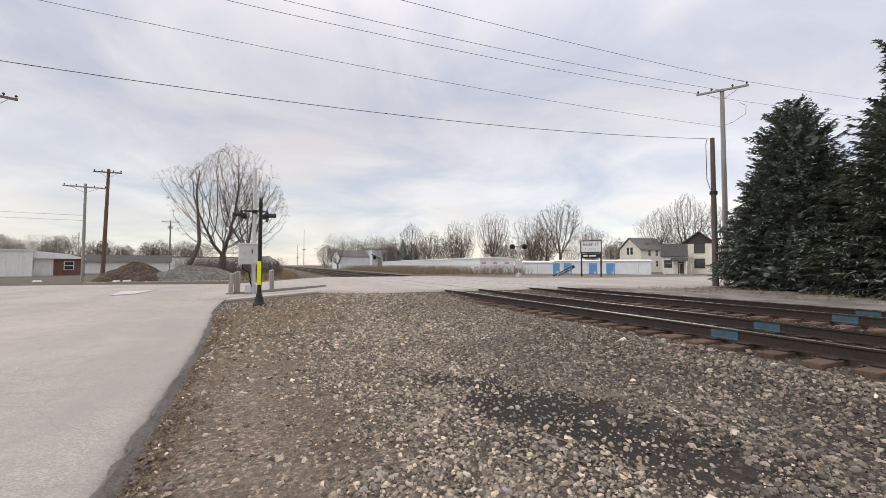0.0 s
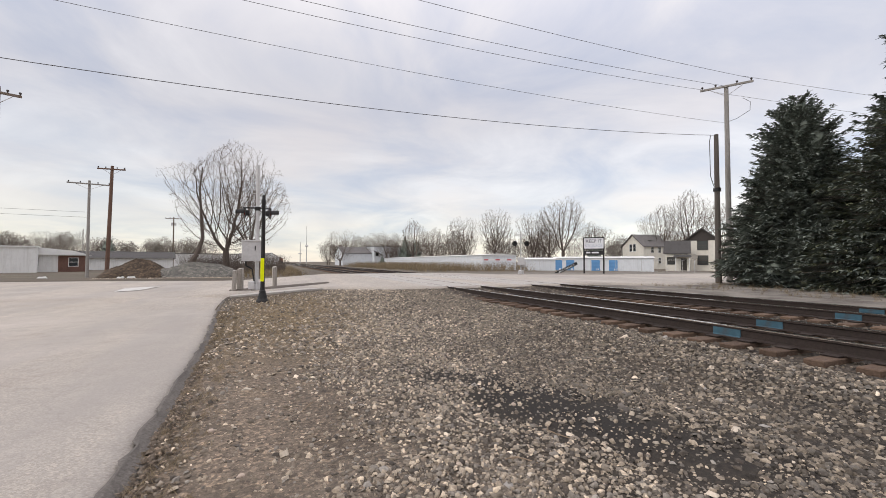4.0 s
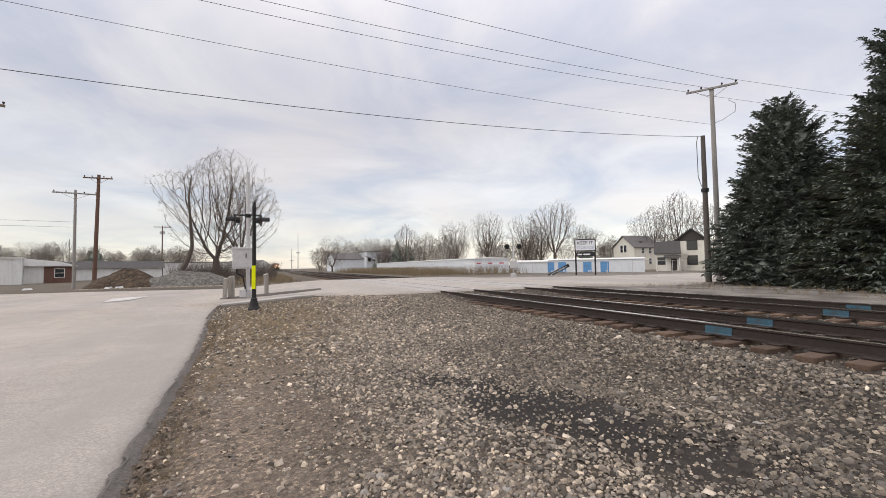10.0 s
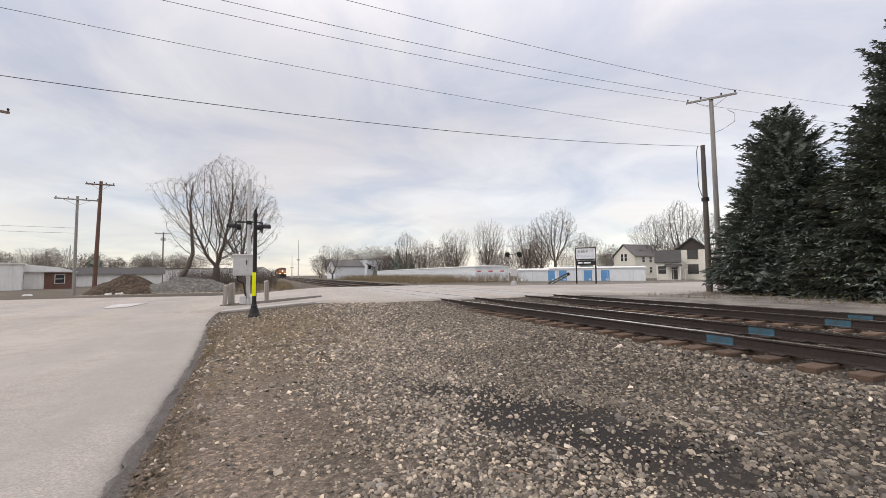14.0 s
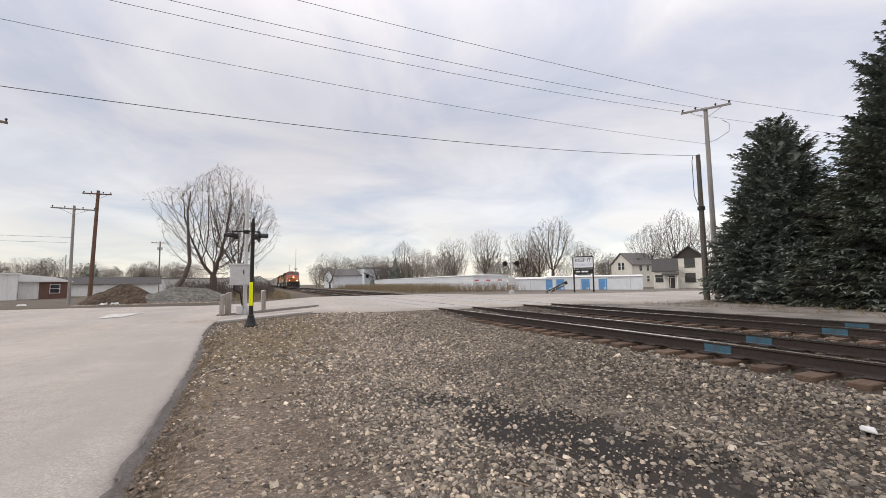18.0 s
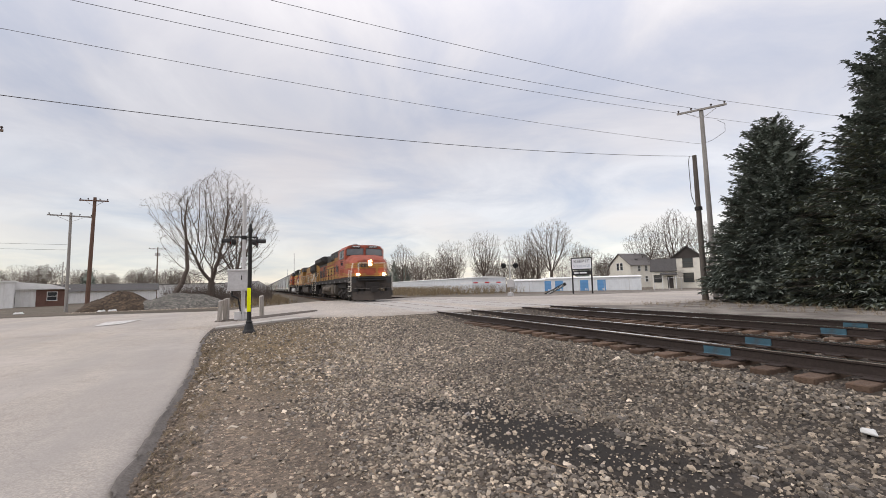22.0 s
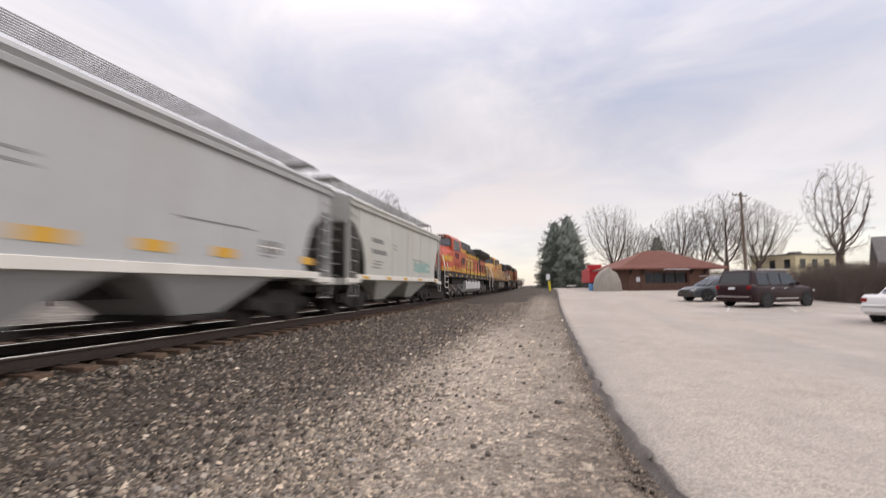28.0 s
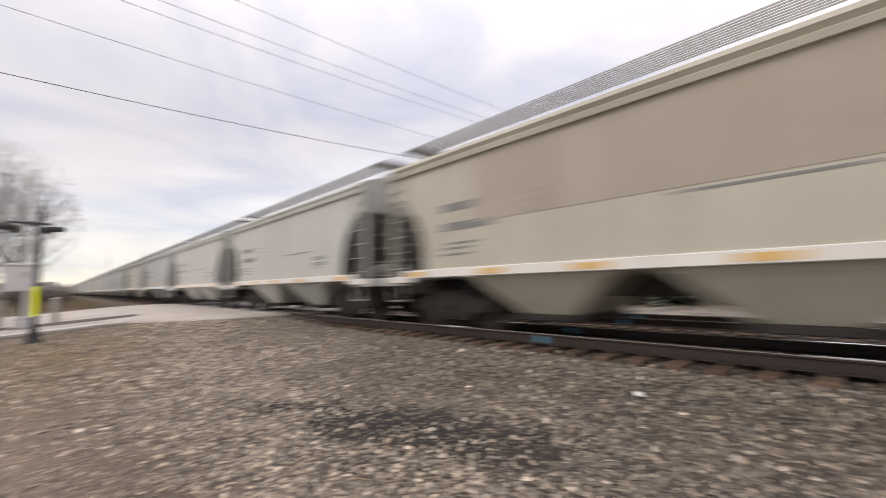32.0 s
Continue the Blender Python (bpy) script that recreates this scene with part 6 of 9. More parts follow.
def grow(seed, height, wide=0.42, base=0.16, points=900, twig=0.008, vase=1.0, sprays=3, forks=5):
    """Segments of a leafless tree whose branches reach for free space in a domed crown. wide: the crown's radius and base: its
    foot, as shares of the height; vase: over 1 the crown is widest near its top."""
    rnd = random.Random(seed)
    lo, step = height * base, height * 0.021
    goals = []
    while len(goals) < points:
        u = rnd.random() ** 0.75
        r = wide * height * min(1.0, (u + 0.06) ** (0.62 * vase)) * max(0.0, 1 - max(0.0, (u - 0.55) / 0.47) ** 2.2) ** 0.5
        a = rnd.uniform(0, 6.283)
        r *= (1 + 0.2 * math.sin(3 * a + seed) + 0.14 * math.sin(5 * a + 7 * u + seed)) * rnd.random() ** 0.42
        goals.append((r * math.cos(a), r * math.sin(a), lo + (height - lo) * u * (0.9 + 0.1 * math.sin(2 * a + seed))))
    goals = np.array(goals)
    nodes_, back = [Vector((0, 0, -0.3))], [-1]
    lean = Vector((rnd.uniform(-0.06, 0.06), rnd.uniform(-0.06, 0.06), 1)).normalized()
    while nodes_[-1].z < lo:
        back.append(len(nodes_) - 1)
        nodes_.append(nodes_[-1] + lean * step)
    fork = len(nodes_) - 1
    for k in range(forks):
        a, at_ = 6.283 * k / forks + rnd.uniform(-0.4, 0.4), fork - (k % 2)
        for q in range(4):
            d = Vector((math.cos(a) * (0.75 - 0.5 * (k % 3 == 0)), math.sin(a) * (0.75 - 0.5 * (k % 3 == 0)), 0.6 + 0.12 * q)).normalized()
            nodes_.append(nodes_[at_] + d * step)
            back.append(at_)
            at_ = len(nodes_) - 1
    for _ in range(80):
        if len(goals) < points * 0.02:
            break
        tree = KDTree(len(nodes_))
        for k, q in enumerate(nodes_):
            tree.insert(q, k)
        tree.balance()
        pull, keep = {}, []
        for g in goals:
            q, k, d = tree.find(g)
            if d < step * 1.7:
                continue
            keep.append(g)
            if d < height * 0.4:
                pull[k] = pull.get(k, Vector()) + (Vector(g) - q).normalized()
        goals = np.array(keep).reshape(-1, 3)
        if not pull:
            break
        for k, v_ in pull.items():
            if v_.length < 1e-4:
                continue
            old = (nodes_[k] - nodes_[back[k]]).normalized() if back[k] >= 0 else lean
            fan = (nodes_[k] - Vector((0, 0, lo * 0.55))).normalized()
            d = (v_.normalized() * 0.9 + old * 0.35 + fan * 0.4 + Vector((rnd.gauss(0, 0.15), rnd.gauss(0, 0.15), rnd.gauss(0, 0.15)))).normalized()
            nodes_.append(nodes_[k] + d * step)
            back.append(k)
    load = [0.0] * len(nodes_)
    kids = [0] * len(nodes_)
    for k in range(len(nodes_) - 1, 0, -1):
        load[k] = max(load[k], 1.0)
        load[back[k]] += load[k]
        kids[back[k]] += 1
    r0 = height * 0.024
    rad = [max(twig, r0 * (w_ / load[0]) ** 0.56) for w_ in load]
    wood, fine = [], []
    for k in range(1, len(nodes_)):
        b_ = back[k]
        (wood if rad[k] > 0.035 else fine).append((*nodes_[b_], *nodes_[k], min(rad[b_], rad[k] * 1.5), rad[k]))
        if rad[k] < height * 0.003:
            d0 = (nodes_[k] - nodes_[b_]).normalized()
            for _ in range(sprays if kids[k] == 0 else 1):
                d = (d0 + Vector((rnd.gauss(0, 0.5), rnd.gauss(0, 0.5), rnd.gauss(0.12, 0.4)))).normalized()
                ln = step * rnd.uniform(0.9, 2.0)
                mid = nodes_[k] + d * ln * 0.55
                end = mid + (d + Vector((rnd.gauss(0, 0.25), rnd.gauss(0, 0.25), rnd.gauss(0.1, 0.2)))).normalized() * ln * 0.5
                fine.append((*nodes_[k], *mid, twig * 0.8, twig * 0.6))
                fine.append((*mid, *end, twig * 0.6, twig * 0.4))
                side = mid + (d + Vector((rnd.gauss(0, 0.6), rnd.gauss(0, 0.6), rnd.gauss(0.1, 0.5)))).normalized() * ln * 0.45
                fine.append((*mid, *side, twig * 0.5, twig * 0.4))
    return wood, fine


def bare_tree_meshes(seed, height, **kw):
    wood, fine = grow(seed, height, **kw)
    return raw("trunk", *tubes(wood, 7), BARK_M), raw("branch_crown", *tubes(fine, 3), TWIG_M)


def place_bare(meshes, x, y, z, scale, turn, label, group="bare trees"):
    t = thing("tree", pose(x, y, z, 0, 0, turn) @ Matrix.Scale(scale, 4), label, "tree", group)
    part("trunk", meshes[0], None, t)
    part("branch_crown", meshes[1], None, t, "leafless grey-brown twigs")
    return t


HERO = bare_tree_meshes(11, 16.4, wide=0.42, base=0.15, points=5200, twig=0.0085, vase=0.8, sprays=4, forks=4)
OAK = bare_tree_meshes(5, 14, wide=0.40, base=0.24, points=3800, twig=0.010, vase=0.8, sprays=4)
ELM = bare_tree_meshes(8, 15, wide=0.31, base=0.24, points=3800, twig=0.010, vase=0.5, sprays=4)
SLENDER = bare_tree_meshes(33, 9.8, wide=0.2, base=0.3, points=1600, twig=0.008, vase=0.35, sprays=4)
ROUND = bare_tree_meshes(21, 10, wide=0.48, base=0.14, points=2200, twig=0.008, vase=0.7)

place_bare(HERO, -5.3, 57.8, land(-5.3, 57.8), 1.0, 20, "large leafless tree with several trunks spreading upward")
place_bare(OAK, -2.9, 62.5, 0.1, 0.98, 60, "leafless tree with spreading twigs behind the crossing signal")
place_bare(ROUND, 17.7, 118.7, 0.0, 1.05, 0, "small round-headed leafless tree beside the railway")
crook = Shape()
pts = [(-9.0, 55.4, -0.1), (-8.55, 55.4, 1.6), (-8.1, 55.45, 2.4), (-7.55, 55.5, 4.2), (-7.75, 55.5, 7.0), (-7.95, 55.5, 10.0), (-7.7, 55.5, 12.6)]
for (a, b, r0, r1) in zip(pts, pts[1:], (0.34, 0.30, 0.26, 0.2, 0.15, 0.1), (0.30, 0.26, 0.2, 0.15, 0.1, 0.05)):
    crook.rod(a, b, r0, r1, 8)
for k in range(26):
    z = random.uniform(5, 12.4)
    a = random.uniform(0, 6.28)
    ln = random.uniform(0.6, 1.6)
    p = Vector((-7.8, 55.5, z))
    e = p + Vector((math.cos(a) * ln, math.sin(a) * ln, ln * 0.9))
    crook.rod(p, e, 0.03, 0.012, 4)
    crook.rod(p.lerp(e, 0.5), p.lerp(e, 0.5) + Vector((random.uniform(-0.5, 0.5), random.uniform(-0.5, 0.5), 0.6)), 0.015, 0.008, 3)
ct = thing("tree", pose(0, 0, 0), "thin crooked leafless tree with a bent trunk", "tree", "bare trees")
part("trunk", crook, BARK_M, ct)

NE_TREES = [(ELM, 52, 92, 1.0), (OAK, 47, 100, 0.95), (ELM, 58, 84, 0.9), (OAK, 62, 78, 1.15), (ROUND, 42, 108, 1.1), (OAK, 84, 70, 1.05), (ELM, 88, 66, 1.2), (OAK, 93, 62, 1.05), (ROUND, 34, 128, 1.1), (ELM, 39, 118, 0.95), (OAK, 72, 80, 0.8), (ELM, 67, 90, 0.9)]
for n, (me, x, y, s) in enumerate(NE_TREES):
    place_bare(me, x, y, 0.0, s, n * 67, "leafless grey-brown tree behind the storage buildings")
for n, (me, x, y, s) in enumerate([(ELM, -14.5, -99, 1.25), (OAK, -17.5, -96, 0.95), (ELM, -23.2, -82, 0.97), (OAK, -26.6, -81, 0.95), (ELM, -30.0, -81, 1.1), (ROUND, -20.9, -90, 1.2), (OAK, -35.2, -82, 1.08), (ROUND, -39.5, -92, 1.1)]):
    place_bare(me, x, y, 0.75, s, n * 51 + 13, "tall leafless tree behind the brick depot")
place_bare(SLENDER, -20.9, -36.4, 0.4, 1.0, 130, "slender leafless tree rising from a brushy hedge")
for n, (me, x, y, s) in enumerate([(ELM, 23.2, -55.5, 1.0), (OAK, 27.5, -66, 1.1), (OAK, 30, -8, 0.62), (ELM, 34, -1, 0.62), (ROUND, 31, -20, 0.9), (OAK, 36, -30, 0.8), (ELM, 40, 6, 0.7), (ROUND, 28, -38, 0.9)]):
    place_bare(me, x, y, 0.3, s, n * 83, "leafless tree beyond the far track")


def woods(name, spots, label, seed, base=10.0):
    """A far stand of leafless trees, joined."""
    rnd = random.Random(seed)
    kinds = []
    for k in range(3):
        w_, f_ = grow(seed + k, base, wide=0.44, base=0.12, points=1100, twig=0.017, vase=0.7, sprays=3)
        kinds.append(np.array(w_ + f_))
    rows = []
    for x, y, z, s in spots:
        g = kinds[rnd.randrange(3)].copy()
        a = rnd.uniform(0, 6.28)
        c_, s_ = math.cos(a), math.sin(a)
        for o in (0, 3):
            px_, py_ = g[:, o].copy(), g[:, o + 1].copy()
            g[:, o], g[:, o + 1], g[:, o + 2] = (px_ * c_ - py_ * s_) * s + x, (px_ * s_ + py_ * c_) * s + y, g[:, o + 2] * s + z
        rows.append(g)
    v, f = tubes(np.concatenate(rows), 3)
    tagged(new(name, raw(name, v, f, TWIG_M)), label, "woods", kind="stuff")


rw = random.Random(4)
woods("distant_woods", [(lerp(22, 66, u) + rw.uniform(-4, 4), lerp(172, 98, u) + rw.uniform(-6, 6), 0, rw.uniform(0.75, 1.25)) for u in (k / 35 for k in range(36))] + [(lerp(66, 125, u) + rw.uniform(-5, 5), lerp(100, 74, u) + rw.uniform(-6, 6), 0, rw.uniform(0.7, 1.15)) for u in (k / 17 for k in range(18))], "far band of leafless grey woods", 31)
woods("western_woods", [(lerp(-76, -20, u) + rw.uniform(-4, 4), lerp(118, 158, u) + rw.uniform(-6, 6), 0, rw.uniform(0.75, 1.05) + 0.45 * smooth(0.4, 0.0, u)) for u in (k / 41 for k in range(42))], "far band of leafless woods behind low buildings", 51, 9.0)
woods("trackside_woods", [(17 + rw.uniform(-2, 9), -70 - 9 * k + rw.uniform(-4, 4), 0.2, rw.uniform(0.35, 0.65)) for k in range(32)] + [(rw.uniform(-4, -16), -130 - 14 * k, 0.7, rw.uniform(0.6, 0.9)) for k in range(8)], "low leafless trees lining the railway far off", 71)


def needle_kites(rows):
    """Flat drooping sprays: rows of base, direction, length, width."""
    rows = np.asarray(rows, float)
    p, d, ln, w = rows[:, :3], rows[:, 3:6], rows[:, 6:7], rows[:, 7:8]
    d = d / (np.linalg.norm(d, axis=1, keepdims=True) + 1e-9)
    side = np.cross(d, np.array([[0, 0, 1.0]])) + np.random.normal(0, 0.35, d.shape)
    side /= np.linalg.norm(side, axis=1, keepdims=True) + 1e-9
    droop = np.zeros_like(d)
    droop[:, 2] = -1
    mid = p + d * ln * 0.45
    v = np.stack([p, mid + side * w, p + d * ln + droop * ln * 0.12, mid - side * w - droop * w * 0.3], 1)
    f = np.arange(len(rows) * 4).reshape(-1, 4)
    return v.reshape(-1, 3), f


def spruce(name, x, y, z, height, radius, label, seed, boughs=900, m2=0.25, power=0.66, core=0.72, group="spruces"):
    """A dense spruce: a shaded inner mass and boughs of needle sprays whose tips turn up."""
    rnd = np.random.default_rng(seed)

    def reach(u, a):
        return radius * (0.78 + 0.22 * min(1.0, u / 0.16)) * (1 - u) ** power * (1 + 0.13 * math.sin(3 * a + 9 * u) + 0.10 * math.sin(7 * a - 23 * u) + 0.09 * math.sin(31 * u + 2 * a))

    tr = Shape().rod((0, 0, -0.1), (0, 0, height * 0.97), height * 0.018, 0.02, 8)
    wood, kites, kites2 = [], [], []
    for b in range(boughs):
        u = 1 - rnd.random() ** 0.56
        u = min(0.985, max(0.0, u * 0.99))
        a = rnd.uniform(0, 2 * np.pi)
        full = reach(u, a) * rnd.uniform(0.84, 1.16) + 0.12
        s0 = 0.5 * rnd.random() if u < 0.9 else 0.0
        tilt = lerp(-0.16, 0.75, u ** 1.6) + rnd.normal(0, 0.07)
        zz = height * (0.02 + 0.97 * u)
        o = np.array([np.cos(a), np.sin(a), 0.0])
        p0 = o * full * s0 + np.array([0, 0, zz + tilt * full * s0])
        ln = full * (1 - s0)
        tip = p0 + (o + np.array([0, 0, tilt])) * ln
        wood.append((*p0, *tip, 0.008 + 0.008 * ln, 0.005))
        n = max(5, int(ln * 11))
        for i in range(n):
            s = (i + rnd.random() * 0.7) / n
            s = 0.25 + 0.75 * s
            q = p0 + (tip - p0) * s + np.array([0, 0, 0.12 * ln * s * s])
            for sd in (-1, 1, 0):
                aa = a + sd * rnd.uniform(0.45, 1.1)
                dd = np.array([np.cos(aa), np.sin(aa), tilt * 0.5 + rnd.normal(0.05, 0.28)])
                row = (*q, *dd, rnd.uniform(0.18, 0.36) * (0.7 + 0.45 * (1 - u)), rnd.uniform(0.028, 0.058))
                (kites2 if rnd.random() < m2 and s > 0.6 and u < 0.5 else kites).append(row)
    t = thing(name, pose(x, y, z), label, "tree", group)
    part("trunk", tr, BARK_M, t)
    part("bough_wood", raw("bough_wood", *tubes(wood, 3), BARK_M), None, t)
    rows, cols = 46, 56
    v, f = [], []
    for r in range(rows + 1):
        u = r / rows * 0.97
        for c_ in range(cols):
            a = 2 * math.pi * c_ / cols
            rr = reach(u, a) * core * (1 + 0.22 * noise.noise((math.cos(a) * 4, math.sin(a) * 4, u * 16 + seed)) + rnd.normal(0, 0.05))
            v.append((rr * math.cos(a), rr * math.sin(a), height * (0.015 + 0.97 * u) + rnd.normal(0, 0.07)))
    for r in range(rows):
        for c_ in range(cols):
            k2 = (c_ + 1) % cols
            f.append((r * cols + c_, r * cols + k2, (r + 1) * cols + k2, (r + 1) * cols + c_))
    part("inner_needles", raw("inner_needles", np.array(v), np.array(f), NEEDLE_M), None, t, "dense shaded inner needles")
    part("needles", raw("needles", *needle_kites(kites), NEEDLE_M), None, t, "dark blue-green needles")
    # outer tips of the lower boughs take the painted sunlit tone
    if kites2:
        part("outer_needles", raw("outer_needles", *needle_kites(kites2), NEEDLE2_M), None, t, "needle tips painted lighter as if sunlit")
    return t


np.random.seed(3)
spruce("spruce", 24.9, 12.6, 0.3, 9.8, 3.1, "dense dark blue-green spruce with branches to the ground", 1, 2200, 0.03)
spruce("spruce", 24.45, 7.05, 0.3, 12.5, 4.3, "tall dark spruce with paler lower boughs", 2, 2000, 0.35, 0.78, 0.62)
spruce("spruce", 31.0, -4.0, 0.3, 9.0, 3.4, "dark spruce behind the far track", 3, 900, 0.15)
far_sp = spruce("spruce", -4.9, -96, 0.7, 16.6, 5.2, "tall dark spruce beside the railway", 4, 800, 0.05, 0.62)
copy_thing(far_sp, pose(-2.2, -104, 0.7, 0, 0, 70))
copy_thing(far_sp, pose(-21, -88, 0.7, 0, 0, 40) @ Matrix.Scale(0.62, 4))
ne_sp = spruce("spruce", 44.0, 130, 0, 9, 2.6, "dark spruce behind a white building", 6, 300, 0.0, 0.8)
copy_thing(ne_sp, pose(41, 133, 0, 0, 0, 80) @ Matrix.Scale(1.15, 4))
copy_thing(ne_sp, pose(60.5, 66, 0, 0, 0, 30) @ Matrix.Scale(0.8, 4))
copy_thing(ne_sp, pose(-38, 128, 0, 0, 0, 150) @ Matrix.Scale(0.95, 4))
copy_thing(ne_sp, pose(26, 104, 0, 0, 0, 200) @ Matrix.Scale(0.35, 4))


def brush(name, spots, m, label, h, seed):
    """Tangled dry stems."""
    rnd = random.Random(seed)
    segs = []
    for x, y in spots:
        z = land(x, y)
        for k in range(9):
            a, l = rnd.uniform(0, 6.28), h * rnd.uniform(0.4, 1.0)
            tip = (x + math.cos(a) * l * rnd.uniform(0.1, 0.6), y + math.sin(a) * l * rnd.uniform(0.1, 0.6), z + l)
            segs.append((x + rnd.uniform(-0.1, 0.1), y + rnd.uniform(-0.1, 0.1), z - 0.03, *tip, max(0.0018, 0.012 * min(1.0, h)), max(0.001, 0.004 * min(1.0, h))))
    tagged(new(name, raw(name, *tubes(segs, 3), m)), label, "brush", kind="stuff")


brush("dry_weeds", [(rw.uniform(17, 33), rw.uniform(47, 110)) for _ in range(1300)], SHRUB_M, "tall dry tan weeds along the far fence", 1.3, 1)
brush("trackside_weeds", [(rw.uniform(-3, 3.5), rw.uniform(44, 90)) for _ in range(500)], SHRUB_M, "dry tan weeds beside the railway", 0.8, 2)
brush("thicket", [(rw.uniform(-10.5, 1.5), rw.uniform(56.5, 66)) for _ in range(420)], TWIG_M, "brown leafless thicket round the large tree", 2.6, 12)
brush("hedge", [(rw.uniform(-21.5, -17.2), rw.uniform(-36, -29)) for _ in range(900)], TWIG_M, "brushy grey-brown leafless hedge beside the lot", 2.6, 3)
brush("far_thicket", [(rw.uniform(-37, -21), rw.uniform(-86, -80)) for _ in range(700)], TWIG_M, "dark leafless thicket behind the brick depot", 3.4, 31)
brush("spruce_litter", [(rw.uniform(17, 24), rw.uniform(0, 16)) for _ in range(400)], SHRUB_M, "short dry grass below the spruces", 0.22, 5)
brush("verge_grass", [(rw.uniform(-1.2, 2.4), rw.uniform(8.5, 17.6)) for _ in range(900)], SHRUB_M, "short dead tan grass beside the black post", 0.07, 6)
brush("edge_straw", [(lot_edge(y) + rw.uniform(0.03, 0.5), y) for y in (rw.uniform(1.5, 14) for _ in range(260))], SHRUB_M, "dry straw along the asphalt edge", 0.06, 7)


# ---------------------------------------------------------------- poles and wires
def utility_pole(x, y, z, height, m, arm, arm_turn, label, arm_z=0.35, extras=0, lean=0.0, r=0.15):
    t = thing("utility_pole", pose(x, y, z, 0, lean, 0), label, "utility pole", "utility poles")
    part("pole", Shape().rod((0, 0, -0.3), (0, 0, height), r, r * 0.68, 12), m, t, fine=True)
    if arm:
        c, s = math.cos(radians(arm_turn)), math.sin(radians(arm_turn))
        ca = part("crossarm", Shape().block((0.14 * s, -0.14 * c, height - arm_z), (arm, 0.1, 0.12), arm_turn), m, t, bevel=0.01)
        ins = Shape()
        for u in (-0.46, -0.2, 0.2, 0.46):
            ins.lathe([(0.03, 0.0), (0.03, 0.06), (0.06, 0.08), (0.06, 0.13), (0.03, 0.16), (0.0, 0.17)], (c * arm * u + 0.14 * s, s * arm * u - 0.14 * c, height - arm_z + 0.06), 8)
        part("insulator", ins, TRIMD_M, ca, "dark insulators")
        br = Shape()
        for sg in (-1, 1):
            br.rod((c * arm * 0.3 * sg, s * arm * 0.3 * sg, height - arm_z - 0.05), (0, 0, height - arm_z - 0.55), 0.018, n=5)
        part("brace", br, STEEL_M, ca)
    if extras:
        ex = Shape().lathe([(0.0, 0.0), (0.2, 0.0), (0.22, 0.05), (0.22, 0.6), (0.12, 0.68), (0.0, 0.7)], (0.3, 0.0, height - 1.9), 12).lathe([(0.0, 0.0), (0.2, 0.0), (0.22, 0.05), (0.22, 0.6), (0.12, 0.68), (0.0, 0.7)], (-0.3, 0.0, height - 1.9), 12)
        part("transformer", ex, STEEL_M, t, "grey transformer cans")
    return t


tp = utility_pole(25.18, 16.4, 0.3, 11.9, GREYPOLE_M, 2.65, -57, "tall grey wooden utility pole with a long crossarm", 0.1, r=0.17)
part("jumper", Shape().pipe([(0.55, -0.6, 11.0), (0.75, -0.9, 10.7), (0.7, -0.9, 10.2), (0.3, -0.4, 9.8), (0.1, 0, 9.7)], 0.012), WIRE_M, tp, "looping jumper wire")
sp_ = utility_pole(23.6, 16.0, 0.3, 8.6, DARKPOLE_M, 0, 0, "dark stub pole with a cable dropping down its side", r=0.17)
part("riser", Shape().pipe([(-0.3, 0.1, 8.55), (-0.42, 0.1, 8.2), (-0.4, 0.1, 6.2), (-0.2, 0.05, 5.6)], 0.02), WIRE_M, sp_, "black cable loop")
part("collar", Shape().lathe([(0.18, 5.3), (0.2, 5.3), (0.2, 5.5), (0.18, 5.5)], n=12), DARK_M, sp_)
utility_pole(-16.6, 50.4, 0, 9.4, GREYPOLE_M, 3.3, 12, "pale grey utility pole with a crossarm", r=0.15)
utility_pole(-14.9, 49.9, 0, 10.9, REDPOLE_M, 2.4, -8, "brown wooden utility pole with a crossarm", lean=1.2, r=0.19)
utility_pole(-20.4, 108.1, 0, 11.4, WOODPOLE_M, 3.2, 5, "distant utility pole with transformers", extras=1, r=0.17)
utility_pole(-12.7, 27.2, 0, 10.2, WOODPOLE_M, 1.7, 25, "wooden utility pole with a short crossarm")
utility_pole(-25.0, 16.2, 0, 13.2, WOODPOLE_M, 2.6, 90, "wooden utility pole carrying the road's wires")
utility_pole(-22.6, -55.6, 0.8, 11.4, WOODPOLE_M, 2.6, 35, "tall brown utility pole beside the depot", extras=1, r=0.19)
utility_pole(36.5, 108, 0, 8.5, WOODPOLE_M, 0, 0, "thin distant utility pole", r=0.12)
utility_pole(-31.0, 92, 0, 7.2, GREYPOLE_M, 0, 0, "thin pale wooden pole beyond the road", r=0.1)


def line_tube(pts, r, n=6):
    """One connected round line through points."""
    v, f = [], []
    for k, p in enumerate(pts):
        d_ = (Vector(pts[min(k + 1, len(pts) - 1)]) - Vector(pts[max(k - 1, 0)])).normalized()
        s1 = d_.cross(Vector((0, 0, 1))).normalized()
        s2 = d_.cross(s1)
        v += [tuple(Vector(p) + (s1 * math.cos(2 * math.pi * q / n) + s2 * math.sin(2 * math.pi * q / n)) * r) for q in range(n)]
    for k in range(len(pts) - 1):
        f += [(k * n + q, k * n + (q + 1) % n, (k + 1) * n + (q + 1) % n, (k + 1) * n + q) for q in range(n)]
    return raw("overhead_wire", v, f, WIRE_M)


def hang(pts, r, label):
    tagged(new("overhead_wire", line_tube(pts, r)), label, "wire", "overhead wires")


